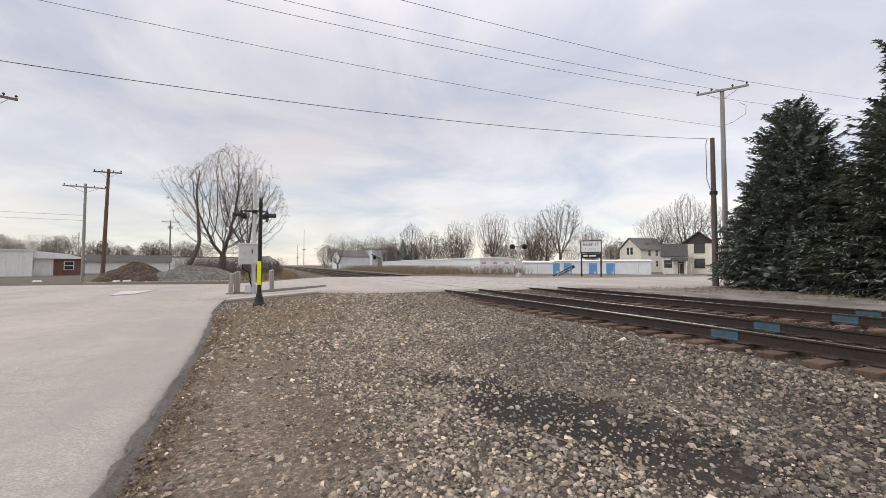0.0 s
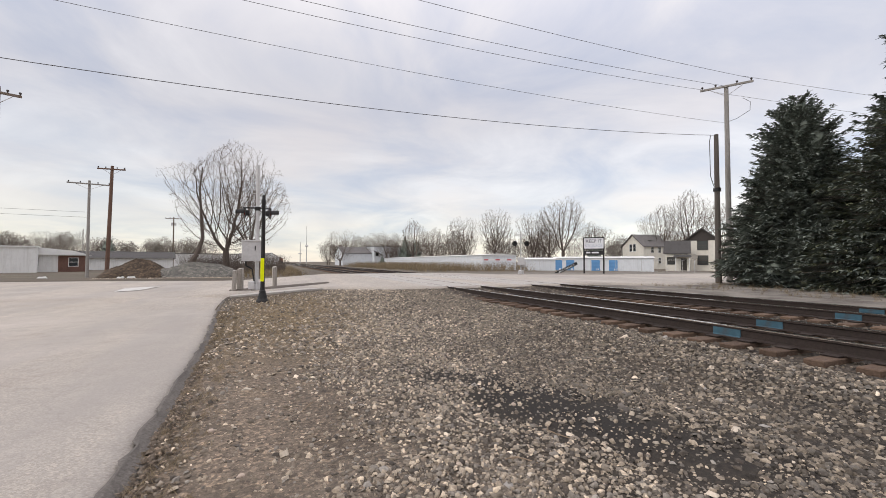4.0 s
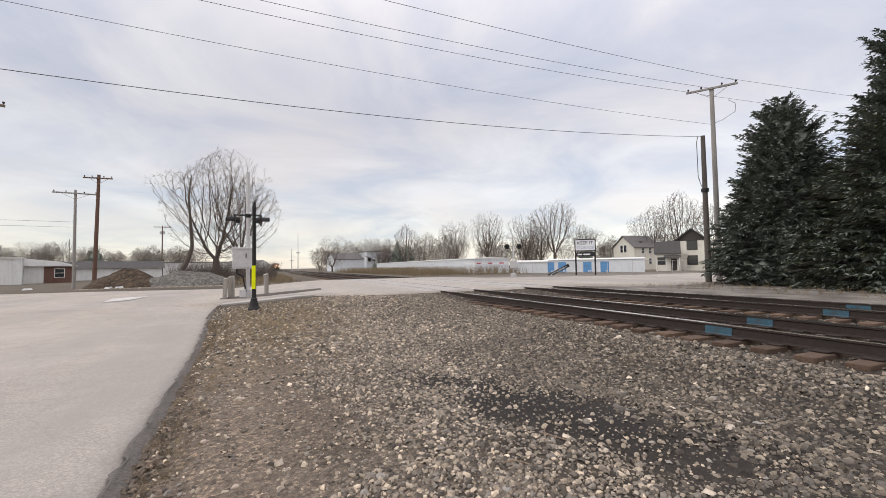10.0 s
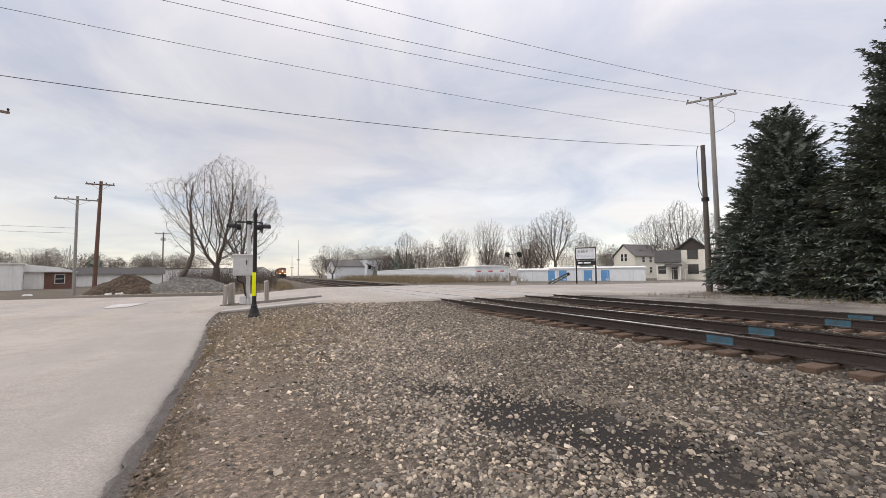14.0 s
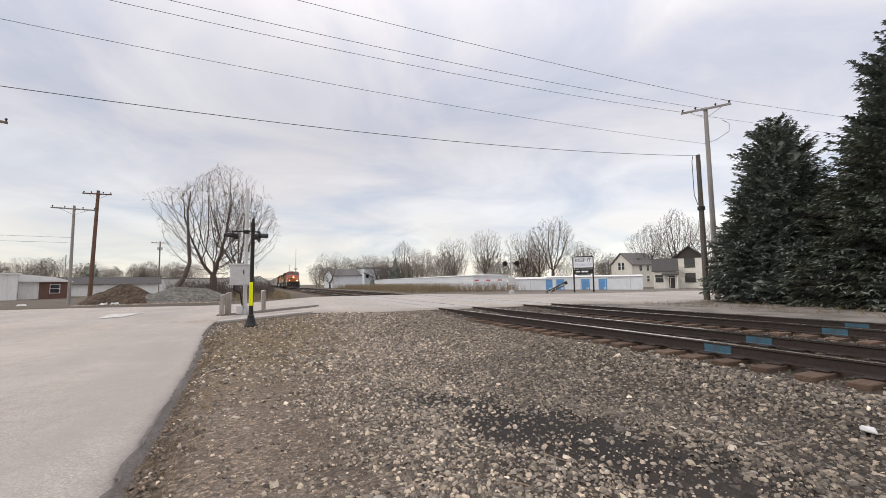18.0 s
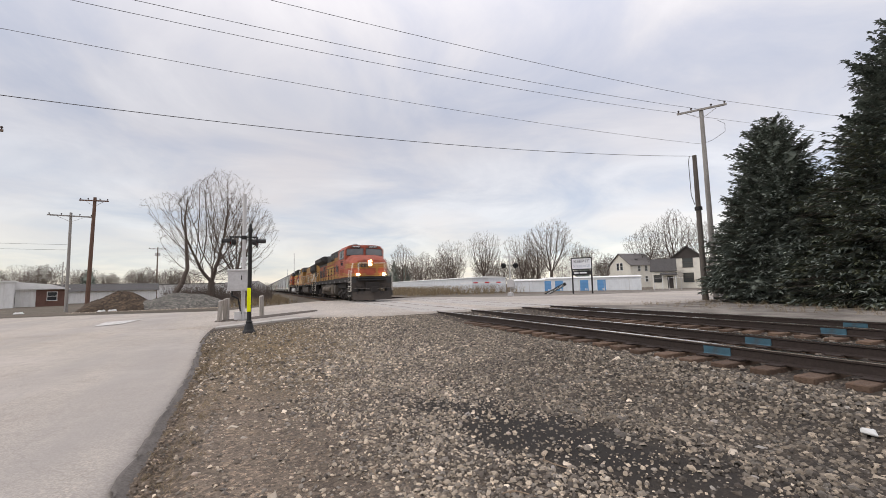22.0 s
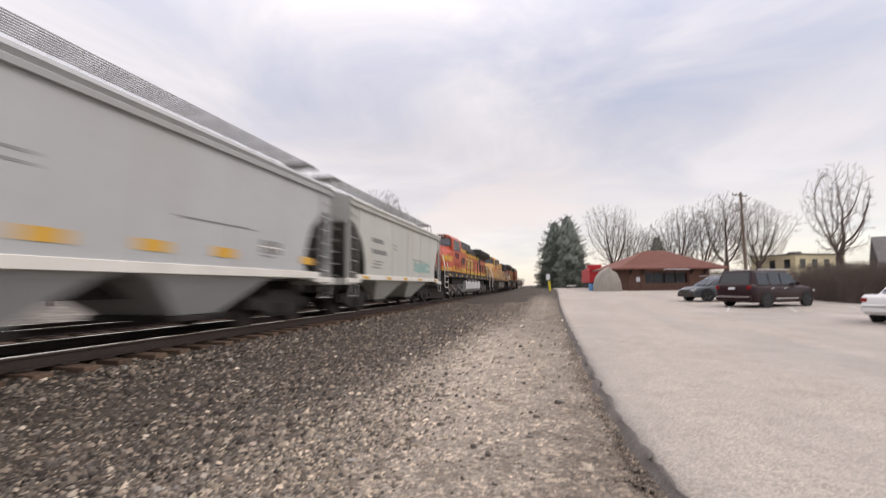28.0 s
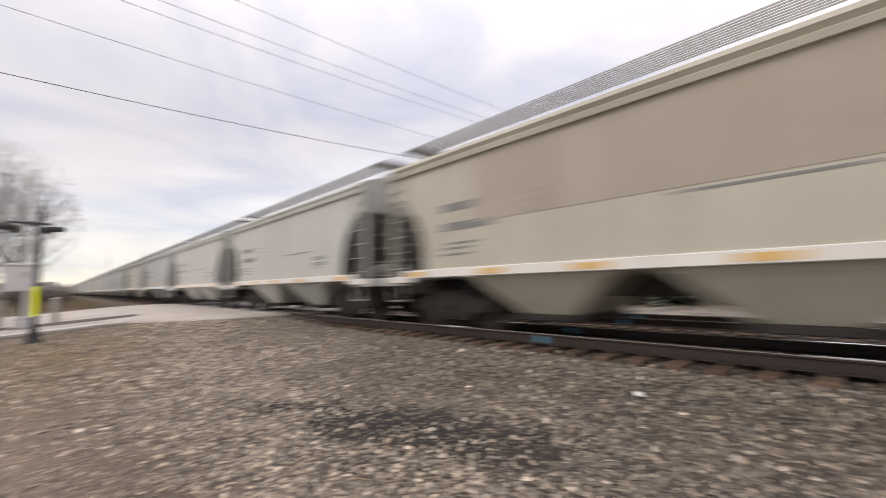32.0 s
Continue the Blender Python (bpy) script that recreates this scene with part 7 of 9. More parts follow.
def wire(a, b, sag_a, sag_b, r, label="thin black overhead wire"):
    """A hanging wire: z = z0 + sag_a * dx + sag_b * dx^2 from its pole at a to x = b."""
    pts = [(lerp(a[0], b, k / 24), a[1], a[2] + sag_a * (lerp(a[0], b, k / 24) - a[0]) + sag_b * (lerp(a[0], b, k / 24) - a[0]) ** 2) for k in range(25)]
    hang(pts, r, label)


wire((23.65, 15.95, 8.85), -25.0, 0.10444, 0.00191, 0.0115, "thick black overhead cable")
wire((25.15, 16.4, 9.9), -25.0, 0.04527, 0.00121, 0.0075)
wire((24.6, 17.2, 12.1), -25.0, 0.06222, 0.00142, 0.009)
wire((25.15, 16.4, 12.15), -25.0, 0.06019, 0.00131, 0.009)
wire((25.75, 15.4, 12.35), -25.0, 0.04139, 0.00107, 0.009)
for yo, z0 in ((17.2, 12.1), (15.4, 12.35)):
    hang([(lerp(25.2, 70, k / 10), lerp(yo, yo - 12, k / 10), z0 - 0.9 * math.sin(math.pi * k / 10) - 1.0 * k / 10) for k in range(11)], 0.008, "thin black overhead wire beyond the pole")
for k, dz in enumerate((0.0, 0.5)):
    hang([(lerp(-16.6, -60, u / 8), lerp(50.4, 46, u / 8), 6.3 - dz - 0.6 * math.sin(math.pi * u / 8) + 2.0 * u / 8) for u in range(9)], 0.012, "thin sagging wire to the pale pole")

# ---------------------------------------------------------------- crossing signals and posts
def lamp_head(parent, x, z, sy, at=None):
    """Round signal lamp with target disc and hood, facing along y."""
    s = Shape().lathe([(0.0, sy * 0.02), (0.27, sy * 0.02), (0.27, sy * 0.05), (0.14, sy * 0.06), (0.13, sy * 0.22), (0.0, sy * 0.24)], (x, 0, z), 18, "y")
    h = part("lamp_housing", s, DARK_M, parent, "black lamp with target disc", fine=True, at=at)
    v = Shape()
    n = 9
    for k in range(n):
        a0, a1 = math.pi * (k / n) * 1.1 - 0.16, math.pi * ((k + 1) / n) * 1.1 - 0.16
        q = [(x + 0.155 * math.cos(a), sy * yy, z + 0.155 * math.sin(a)) for a in (a0, a1) for yy in (0.0, -0.34)]
        v.add([q[0], q[1], q[3], q[2]], [(0, 1, 2, 3)])
    part("hood", v, DARK_M, h)
    part("lens", Shape().lathe([(0.0, sy * -0.02), (0.11, sy * -0.015), (0.125, sy * 0.02), (0.0, sy * 0.02)], (x, 0, z), 16, "y"), RED_LENS_M, h, "unlit dark red lens")


mz = road_top(-0.7, 21.4)
ms = thing("crossing_signal", pose(-0.68, 21.44, mz), "silver crossing signal mast with unlit black lamps and a control box", "crossing signal", "crossing signals")
part("mast", Shape().rod((0, 0, 0), (0, 0, 5.9), 0.085, n=14).lathe([(0.2, 0.0), (0.2, 0.12), (0.12, 0.3), (0.0, 0.32)], n=12), STEEL_M, ms, "silver mast", fine=True)
part("cross_arm", Shape().rod((-0.62, 0, 3.86), (0.6, 0, 3.86), 0.035, n=8).lathe([(0.12, 3.74), (0.13, 3.92), (0.0, 3.94)], n=12), DARK_M, ms)
for x_, turn_ in ((-0.58, -78), (0.58, 78)):
    lamp_head(ms, 0, 0, 1, pose(x_, 0.0, 3.62, 0, 0, turn_))
    part("lamp_bracket", Shape().rod((x_, 0, 3.86), (x_, 0, 3.66), 0.03, n=6), DARK_M, ms)
box_ = part("control_box", Shape().box(-0.62, 0.2, -0.52, -0.1, 1.36, 2.28).box(-0.66, 0.24, -0.56, -0.06, 2.26, 2.33), STEEL_M, ms, "grey control box with a padlocked door", bevel=0.015)
part("box_door", Shape().box(-0.57, 0.15, -0.535, -0.521, 1.42, 2.2), STEEL_M, box_, bevel=0.006)
part("hasp", Shape().box(-0.08, -0.04, -0.56, -0.536, 1.85, 2.05), DARK_M, box_, "dark hasp and padlock")
part("conduit", Shape().pipe([(-0.45, -0.3, 1.38), (-0.45, -0.3, 1.15), (-0.2, -0.1, 1.0), (-0.08, -0.06, 0.3)], 0.035), DARK_M, ms)
for z_ in (4.55, 4.85, 5.15):
    part("step_bolt", Shape().rod((-0.2, -0.02, z_), (0.2, -0.02, z_), 0.016, n=6), STEEL_M, ms)
part("bracket", Shape().block((-0.3, 0, 5.1), (0.03, 0.03, 0.8)).block((-0.15, 0, 5.4), (0.3, 0.03, 0.03)).block((-0.15, 0, 4.75), (0.3, 0.03, 0.03)), STEEL_M, ms)
part("junction_box", Shape().box(-0.34, -0.08, -0.3, 0.0, 0.06, 0.42), STEEL_M, ms, bevel=0.01)
part("junction_box", Shape().box(0.08, 0.3, -0.2, 0.1, 0.06, 0.40), STEEL_M, ms, bevel=0.01)

bp = thing("lamp_post", pose(-0.31, 15.72, land(-0.3, 15.7)), "black fluted post with a flared base and a bright yellow strip", "post")
part("shaft", Shape().lathe([(0.075, 0.35), (0.07, 0.6), (0.06, 3.45), (0.075, 3.48), (0.075, 3.55), (0.045, 3.6), (0.05, 3.68), (0.0, 3.75)], n=14), DARK_M, bp, fine=True)
part("base", Shape().lathe([(0.20, 0.0), (0.20, 0.06), (0.17, 0.1), (0.15, 0.13), (0.15, 0.2), (0.12, 0.28), (0.10, 0.35), (0.11, 0.38), (0.08, 0.42), (0.0, 0.42)], n=16), DARK_M, bp, "flared cast base", fine=True)
part("reflector_strip", Shape().box(-0.075, 0.045, -0.085, -0.055, 0.72, 1.52), YELLOWTAPE_M, bp, "bright yellow-green strip", bevel=0.004)

for x, y, h, w in ((-1.70, 22.3, 1.05, 0.2), (-1.44, 22.6, 1.12, 0.24), (0.13, 23.6, 1.08, 0.2)):
    gp = Shape().loft([[(-w / 2, -w / 2, -0.15), (w / 2, -w / 2, -0.15), (w / 2, w / 2, -0.15), (-w / 2, w / 2, -0.15)], [(-w / 2, -w / 2, h * 0.9), (w / 2, -w / 2, h * 0.95), (w / 2, w / 2, h * 0.97), (-w / 2, w / 2, h * 0.94)]])
    solo("guard_post", gp, GUARD_M, "weathered pale square guard post", "post", "", "guard posts", bevel=0.02, at=pose(x, y, road_top(x, y), random.uniform(-2, 2), random.uniform(-3, 3), random.uniform(-20, 20)))

fz = land(23.9, 37.0)
fs = thing("crossing_signal", pose(23.95, 36.95, fz, 0, 0, 150), "far crossing signal with black lamps and a raised gate", "crossing signal", "crossing signals")
part("mast", Shape().rod((0, 0, 0), (0, 0, 4.4), 0.07, n=10).lathe([(0.3, 0.0), (0.3, 0.3), (0.1, 0.4), (0.0, 0.4)], n=10), STEEL_M, fs, fine=True)
for sx in (-0.62, 0.62):
    lamp_head(fs, sx, 3.15, 1)
    lamp_head(fs, sx, 3.15, -1)
part("cross_arm", Shape().rod((-0.66, 0, 3.2), (0.66, 0, 3.2), 0.04, n=8), DARK_M, fs)
part("control_box", Shape().box(-0.35, 0.35, 0.05, 0.45, 0.9, 1.7).box(-0.5, -0.1, -0.3, 0.1, 0.7, 1.3), STEEL_M, fs, bevel=0.02)
part("crossbuck", Shape().block((0, -0.1, 4.05), (1.2, 0.03, 0.2)).box(-0.1, 0.1, -0.12, -0.09, 3.6, 4.4), TRIMW_M, fs)
part("gate_arm", Shape().block((2.6, 0, 1.45), (5.2, 0.06, 0.11)), TRIMW_M, fs, "white and red gate arm")
part("gate_band", Shape().block((1.2, 0, 1.45), (0.45, 0.066, 0.116)).block((2.4, 0, 1.45), (0.45, 0.066, 0.116)).block((3.6, 0, 1.45), (0.45, 0.066, 0.116)), RED_M, fs, "red bands")

# ---------------------------------------------------------------- piles of fill
def mound(name, cx, cy, rx_, ry_, h, m, label, seed):
    v, f = [], []
    nr, na = 44, 170
    for i in range(nr + 1):
        for k in range(na):
            u, a = i / nr, 2 * math.pi * k / na
            rr = u * (1 + 0.16 * noise.noise((math.cos(a) * 2, math.sin(a) * 2, seed)))
            x, y = cx + rr * rx_ * math.cos(a), cy + rr * ry_ * math.sin(a)
            z = h * max(0, 1 - u ** 1.5) * (1 + 0.35 * noise.noise((x * 0.5, y * 0.5, seed))) + 0.09 * noise.noise((x * 1.9, y * 1.9, seed)) * (1 - u) + (0.05 * noise.noise((x * 5, y * 5, seed)) + 0.045 * noise.noise((x * 11, y * 11, seed + 3)) + random.gauss(0, 0.022)) * (1 - u ** 6)
            v.append((x, y, max(z, -0.02) - 0.05 * (u == 1) + land(x, y)))
    for i in range(nr):
        for k in range(na):
            f.append((i * na + k, i * na + (k + 1) % na, (i + 1) * na + (k + 1) % na, (i + 1) * na + k))
    tagged(new(name, raw(name, v, f, m)), label, "pile", kind="stuff")


mound("dirt_pile", -12.0, 48.4, 3.3, 2.2, 1.75, DIRTPILE_M, "brown dirt pile beside the road", 2)
mound("gravel_pile", -7.2, 48.9, 5.4, 2.4, 1.45, PILE_M, "long grey gravel pile beside the road", 5)


# ---------------------------------------------------------------- buildings
def wall_box(parent, x0, x1, y0, y1, z0, z1, m, th=0.2):
    """Four walls with thickness, as parts."""
    for a in ((x0, x1, y0, y0 + th), (x0, x1, y1 - th, y1), (x0, x0 + th, y0 + th, y1 - th), (x1 - th, x1, y0 + th, y1 - th)):
        part("wall", Shape().box(*a, z0, z1), m, parent)


def window(parent, x, y, z, w, h, axis, m=None, sash=True):
    """A framed window set proud of a wall; axis: the wall's run."""
    fr, pn = Shape(), Shape()
    def bx(s, u0, u1, z0, z1, d):
        if axis == "x":
            s.box(x + u0, x + u1, y - d, y + d, z + z0, z + z1)
        else:
            s.box(x - d, x + d, y + u0, y + u1, z + z0, z + z1)
    t = 0.07
    bx(fr, -w / 2 - t, w / 2 + t, h, h + t, 0.05)
    bx(fr, -w / 2 - t - 0.03, w / 2 + t + 0.03, -t, 0, 0.08)
    bx(fr, -w / 2 - t, -w / 2, 0, h, 0.05)
    bx(fr, w / 2, w / 2 + t, 0, h, 0.05)
    if sash:
        bx(fr, -w / 2, w / 2, h / 2 - 0.03, h / 2 + 0.03, 0.045)
    bx(pn, -w / 2, w / 2, 0, h, 0.025)
    f_ = part("window", fr, m or TRIMD_M, parent)
    part("pane", pn, GLASS_M, f_)


def gable(name, at, w, d, eave, peak, wall, roof, label, over=0.35, category="house"):
    """A gabled house; its ridge runs along y, its gables face -y and +y."""
    t = thing(name, at, label, category)
    wall_box(t, -w / 2, w / 2, -d / 2, d / 2, -0.3, eave, wall)
    for sy in (-1, 1):
        part("gable", Shape().slab([(-w / 2, eave), (w / 2, eave), (0, peak)], "y", *sorted((sy * d / 2, sy * (d / 2 - 0.2)))), wall, t)
    for sx in (-1, 1):
        sl = (peak - eave) / (w / 2)
        o = [(0, peak + 0.02), (sx * (w / 2 + over), eave - over * sl + 0.02), (sx * (w / 2 + over), eave - over * sl + 0.17), (0, peak + 0.2)]
        part("roof", Shape().slab(o, "y", -d / 2 - over, d / 2 + over), roof, t)
    return t


# cream two-storey house
h1 = gable("house", pose(80.0, 71.15, 0.1, 0, 0, -93), 6.3, 7.4, 5.1, 7.6, CREAM_M, GREYROOF_M, "cream clapboard two-storey house with a grey roof")
for x in (-0.55, 0.55):
    window(h1, x, -3.7, 3.9, 0.75, 1.6, "x", TRIMW_M)
for x in (-1.6, 1.4):
    window(h1, x, -3.7, 0.9, 0.8, 1.4, "x", TRIMW_M)
for y, z in ((-1.2, 3.6), (0.9, 3.6), (0.9, 1.2), (-1.6, 1.2)):
    window(h1, 3.15, y, z, 0.75, 1.2, "y", TRIMW_M)
part("skylight", Shape().block((1.9, -0.6, 6.4), (0.7, 0.9, 0.06)), GLASS_M, h1)
# cream house with dark trim, and the low porch house beside it
h2 = gable("house", pose(74.6, 53.1, 0.2, 0, 0, -60), 5.0, 7.5, 5.3, 7.3, CREAM_M, DARKROOF_M, "cream two-storey house with dark trim and roof", 0.4)
part("gable_face", Shape().slab([(-2.6, 5.25), (2.6, 5.25), (0, 7.32)], "y", -3.80, -3.74), TRIMD_M, h2, "dark shingled gable")
window(h2, 0.1, -3.75, 3.6, 1.55, 1.6, "x")
window(h2, 0.1, -3.75, 0.9, 1.55, 1.6, "x")
g2 = gable("house", pose(67.6, 53.2, 0.2, 0, 0, 36), 3.8, 3.6, 3.1, 5.0, CREAM_M, DARKROOF_M, "low cream house front with a dark steep roof and porch", 0.3, "house")
window(g2, -1.9, 0.9, 1.0, 1.2, 1.2, "y")
part("door", Shape().box(-1.94, -1.88, -1.5, -0.6, -0.1, 2.0), TRIMD_M, g2)
for y in (-2.0, 0.1):
    part("porch_post", Shape().box(-3.0, -2.88, y, y + 0.12, -0.2, 2.2), TRIMW_M, g2)
part("porch_roof", Shape().slab([(-3.2, 2.2), (-1.9, 2.5), (-1.9, 2.62), (-3.2, 2.32)], "y", -2.2, 0.5), DARKROOF_M, g2)
ss = thing("road_sign", pose(53.9, 39.8, land(53.9, 39.8), 0, 0, -50), "back of an eight-sided road sign on a steel post", "sign")
part("post", Shape().rod((0, 0, -0.1), (0, 0, 2.5), 0.03, n=6), STEEL_M, ss)
part("plate", Shape().lathe([(0.0, -0.02), (0.4, -0.02), (0.4, 0.0), (0.0, 0.0)], (0, -0.04, 2.15), 8, "y"), TARP_M, ss, "tan back of the sign plate")

# far shed of a mill: gabled hall with a low wing
m1 = gable("workshop", pose(27.5, 149, 0, 0, 0, 96), 11, 12, 4.4, 6.6, METALWALL_M, GREYROOF_M, "pale grey metal workshop with a low gable", 0.3, "building")
m2 = thing("workshop", pose(38, 146.5, 0, 0, 0, 8), "pale grey flat-roofed workshop wing", "building")
wall_box(m2, -6, 5, -4, 5, -0.3, 6.8, METALWALL_M)
part("roof", Shape().box(-6.2, 5.2, -4.2, 5.2, 6.8, 7.0), GREYROOF_M, m2)
part("lean_to", Shape().slab([(5.0, 0), (9.0, 0), (9.0, 2.6), (5.0, 4.1)], "y", -3.8, 4.5), METALWALL_M, m2)
part("awning", Shape().slab([(-6.4, 5.2), (-3.0, 3.7), (-3.0, 3.85), (-6.4, 5.4)], "y", -4.9, -4.0), GREYROOF_M, m2)
part("door", Shape().box(-3.4, -1.6, -4.05, -3.99, -0.2, 2.8), TRIMD_M, m2)
window(m2, -5.0, -4.02, 3.6, 0.9, 1.2, "x")
for x in (2.2, 3.4):
    window(m2, x, -4.02, 2.6, 0.6, 0.6, "x", sash=False)

# storage rows
def storage_row(at, length, depth, h, doors, label):
    t = thing("storage_building", at, label, "storage building", "storage buildings")
    wall_box(t, 0, length, 0, depth, -0.3, h, METALWALL_M, 0.12)
    part("roof", Shape().slab([(-0.15, h), (depth + 0.15, h), (depth + 0.15, h + 0.08), (depth / 2, h + 0.28), (-0.15, h + 0.08)], "x", -0.12, length + 0.12), TRIMW_M, t, "pale metal roof")
    for x in doors:
        prof_ = [(0.0, 0.08)] + [(-0.05 - 0.012 * (q % 2), 0.08 + q * 0.105) for q in range(19)] + [(0.0, 1.97)]
        dr = Shape().slab(prof_, "x", x, x + 1.25)
        d_ = part("roll_door", dr, BLUEDOOR_M, t, "blue corrugated roll-up door")
        part("door_frame", Shape().box(x - 0.07, x, -0.07, 0, 0, 2.05).box(x + 1.25, x + 1.32, -0.07, 0, 0, 2.05).box(x - 0.07, x + 1.32, -0.07, 0, 1.97, 2.07), TRIMW_M, d_)
        part("number_bar", Shape().box(x + 0.75, x + 0.88, -0.075, -0.06, 0.35, 0.62).box(x + 0.95, x + 1.08, -0.075, -0.06, 0.35, 0.62), TRIMW_M, d_, "white bars in place of digits")
    return t


ang = math.degrees(math.atan2(45.7 - 55.8, 53.05 - 42.4))
storage_row(pose(42.4, 55.8, -0.1, 0, 0, ang), 14.7, 4.0, 2.25, [0.15, 2.0, 5.84, 8.4], "white metal storage building with blue roll-up doors")
storage_row(pose(36.1, 57, 0, 0, 0, 88.5), 68, 6.0, 2.55, [], "very long low white metal storage building")
storage_row(pose(34.7, 52.6, 0, 0, 0, -33), 4.5, 0.5, 1.9, [], "short white metal wall beside the storage yard")
# sign on two posts
sg = thing("business_sign", pose(32.3, 35.5, 0.28, 0, 0, -42.5), "black-framed white sign on two dark posts, reading KEEP IT STORAGE", "sign")
for x in (-1.0, 1.0):
    part("post", Shape().box(x - 0.08, x + 0.08, -0.08, 0.08, -0.1, 3.95), DARK_M, sg)
part("frame", Shape().box(-1.1, 1.1, -0.12, 0.12, 2.62, 2.72).box(-1.1, 1.1, -0.12, 0.12, 3.85, 3.95).box(-1.1, -1.0, -0.12, 0.12, 2.72, 3.85).box(1.0, 1.1, -0.12, 0.12, 2.72, 3.85), DARK_M, sg)
fc = part("face", Shape().box(-1.0, 1.0, -0.09, 0.09, 2.72, 3.85), SIGNWHITE_M, sg, "white sign face")
part("lower_panel", Shape().box(-1.0, 1.0, -0.07, 0.07, 2.05, 2.5), DARK_M, sg, "dark lower panel")
part("lower_bars", Shape().box(-0.8, -0.35, -0.085, -0.07, 2.2, 2.36).box(-0.2, 0.5, -0.085, -0.07, 2.2, 2.36), SIGNWHITE_M, sg)


part("lettering", text_mesh("KEEP IT", 0.50, INK_M), None, fc, "dark lettering KEEP IT", at=pose(0, -0.1, 3.36, 90))
part("lettering", text_mesh("STORAGE", 0.40, PALEINK_M), None, fc, "faded lettering STORAGE", at=pose(0, -0.1, 2.88, 90))
bn = part("banner", Shape().block((-2.2, -0.05, 1.15), (2.6, 0.05, 0.34)), DARK_M, sg, "dark leaning banner", at=pose(-0.4, 0, 0.55, 0, -28, 0))
part("lettering", text_mesh("UNITS AVAILABLE", 0.25, TRIMW_M), None, bn, "white lettering UNITS AVAILABLE", at=pose(-2.2, -0.085, 1.06, 90))
# chain-link fence along the yard
fence = thing("fence", pose(0, 0, 0), "grey chain-link fence on round steel posts", "fence")
runs = [((29.5, 112.0), (31.2, 54.0)), ((31.2, 54.0), (36.0, 50.5)), ((36.0, 50.5), (52.5, 43.0)), ((52.5, 43.0), (60, 44))]
for (x0, y0), (x1, y1) in runs:
    n = max(2, int(math.hypot(x1 - x0, y1 - y0) / 3.2))
    for k in range(n):
        x, y = lerp(x0, x1, k / n), lerp(y0, y1, k / n)
        part("post", Shape().rod((x, y, -0.1), (x, y, 1.9), 0.035, n=6), STEEL_M, fence)
    part("top_rail", Shape().rod((x0, y0, 1.85), (x1, y1, 1.85), 0.025, n=5), STEEL_M, fence)
    part("bottom_rail", Shape().rod((x0, y0, 0.15), (x1, y1, 0.15), 0.012, n=4), STEEL_M, fence)

# low buildings west of the road
w1 = thing("warehouse", pose(-30.0, 74.2, 0, 0, 0, 20), "plain white flat-roofed warehouse", "building")
wall_box(w1, -22, 0, 0, 14, -0.3, 3.45, WHITE_M)
part("roof", Shape().box(-22.2, 0.2, -0.2, 14.2, 3.45, 3.6), TRIMW_M, w1)
w2 = thing("office", pose(-26.4, 79.9, 0, 0, 0, 20), "white office with a brick front and a low dark roof", "building")
wall_box(w2, -10, 0, 0, 9, -0.3, 2.5, WHITE_M)
part("roof", Shape().slab([(-10.3, 2.5), (0.6, 2.4), (-1.5, 3.1), (-6.0, 3.6), (-10.3, 3.5)], "y", -0.5, 9.3), TRIMW_M, w2)
part("brick_front", Shape().box(-3.2, 0.02, -0.06, -0.003, -0.2, 2.35), BRICK_M, w2, "brown brick front")
window(w2, -1.5, -0.06, 0.8, 1.0, 1.2, "x", TRIMW_M)
part("door", Shape().box(-6.0, -5.3, -0.05, 0, 0, 2.05), TRIMD_M, w2, "grey door")
part("cooling_unit", Shape().box(-7.9, -7.1, -0.9, -0.3, 0, 0.8), TRIMD_M, w2)
part("wall_vent", Shape().box(-8.2, -7.7, -0.1, 0, 1.2, 1.6), STEEL_M, w2)
w3 = thing("warehouse", pose(-18.5, 98, 0, 0, 0, 12), "long low building with a dark green-black roof", "building")
wall_box(w3, -16, 0, 0, 10, -0.3, 2.2, WHITE_M)
part("roof", Shape().slab([(-0.5, 2.1), (10.5, 2.1), (5, 3.5)], "x", -16.5, 0.5), DARKROOF_M, w3)
w4 = thing("warehouse", pose(-12, 116, 0, 0, 0, 8), "long pale flat-roofed warehouse", "building")
wall_box(w4, -30, 4, 0, 12, -0.3, 3.3, WHITE_M)
part("roof", Shape().box(-30.2, 4.2, -0.2, 12.2, 3.3, 3.5), GREYROOF_M, w4)
for n, (x, y, hh) in enumerate(((21.7, 299, 26), (16.5, 280, 14))):
    at_ = thing("radio_tower", pose(x, y, 0), "thin distant radio mast", "tower", "radio masts")
    part("mast", Shape().rod((0, 0, 0), (0, 0, hh), 0.35, 0.15, 5), STEEL_M, at_)
    part("platform", Shape().lathe([(0.3, hh * 0.45), (1.2, hh * 0.46), (1.2, hh * 0.48), (0.3, hh * 0.5)], n=8), STEEL_M, at_)
for k, (x, y) in enumerate(((6, 210), (10, 240), (-2, 260))):
    gable("house", pose(x - 12, y, 0, 0, 0, 20 * k), 8, 10, 3.5, 6, WHITE_M, GREYROOF_M, "small distant pale house", 0.3)

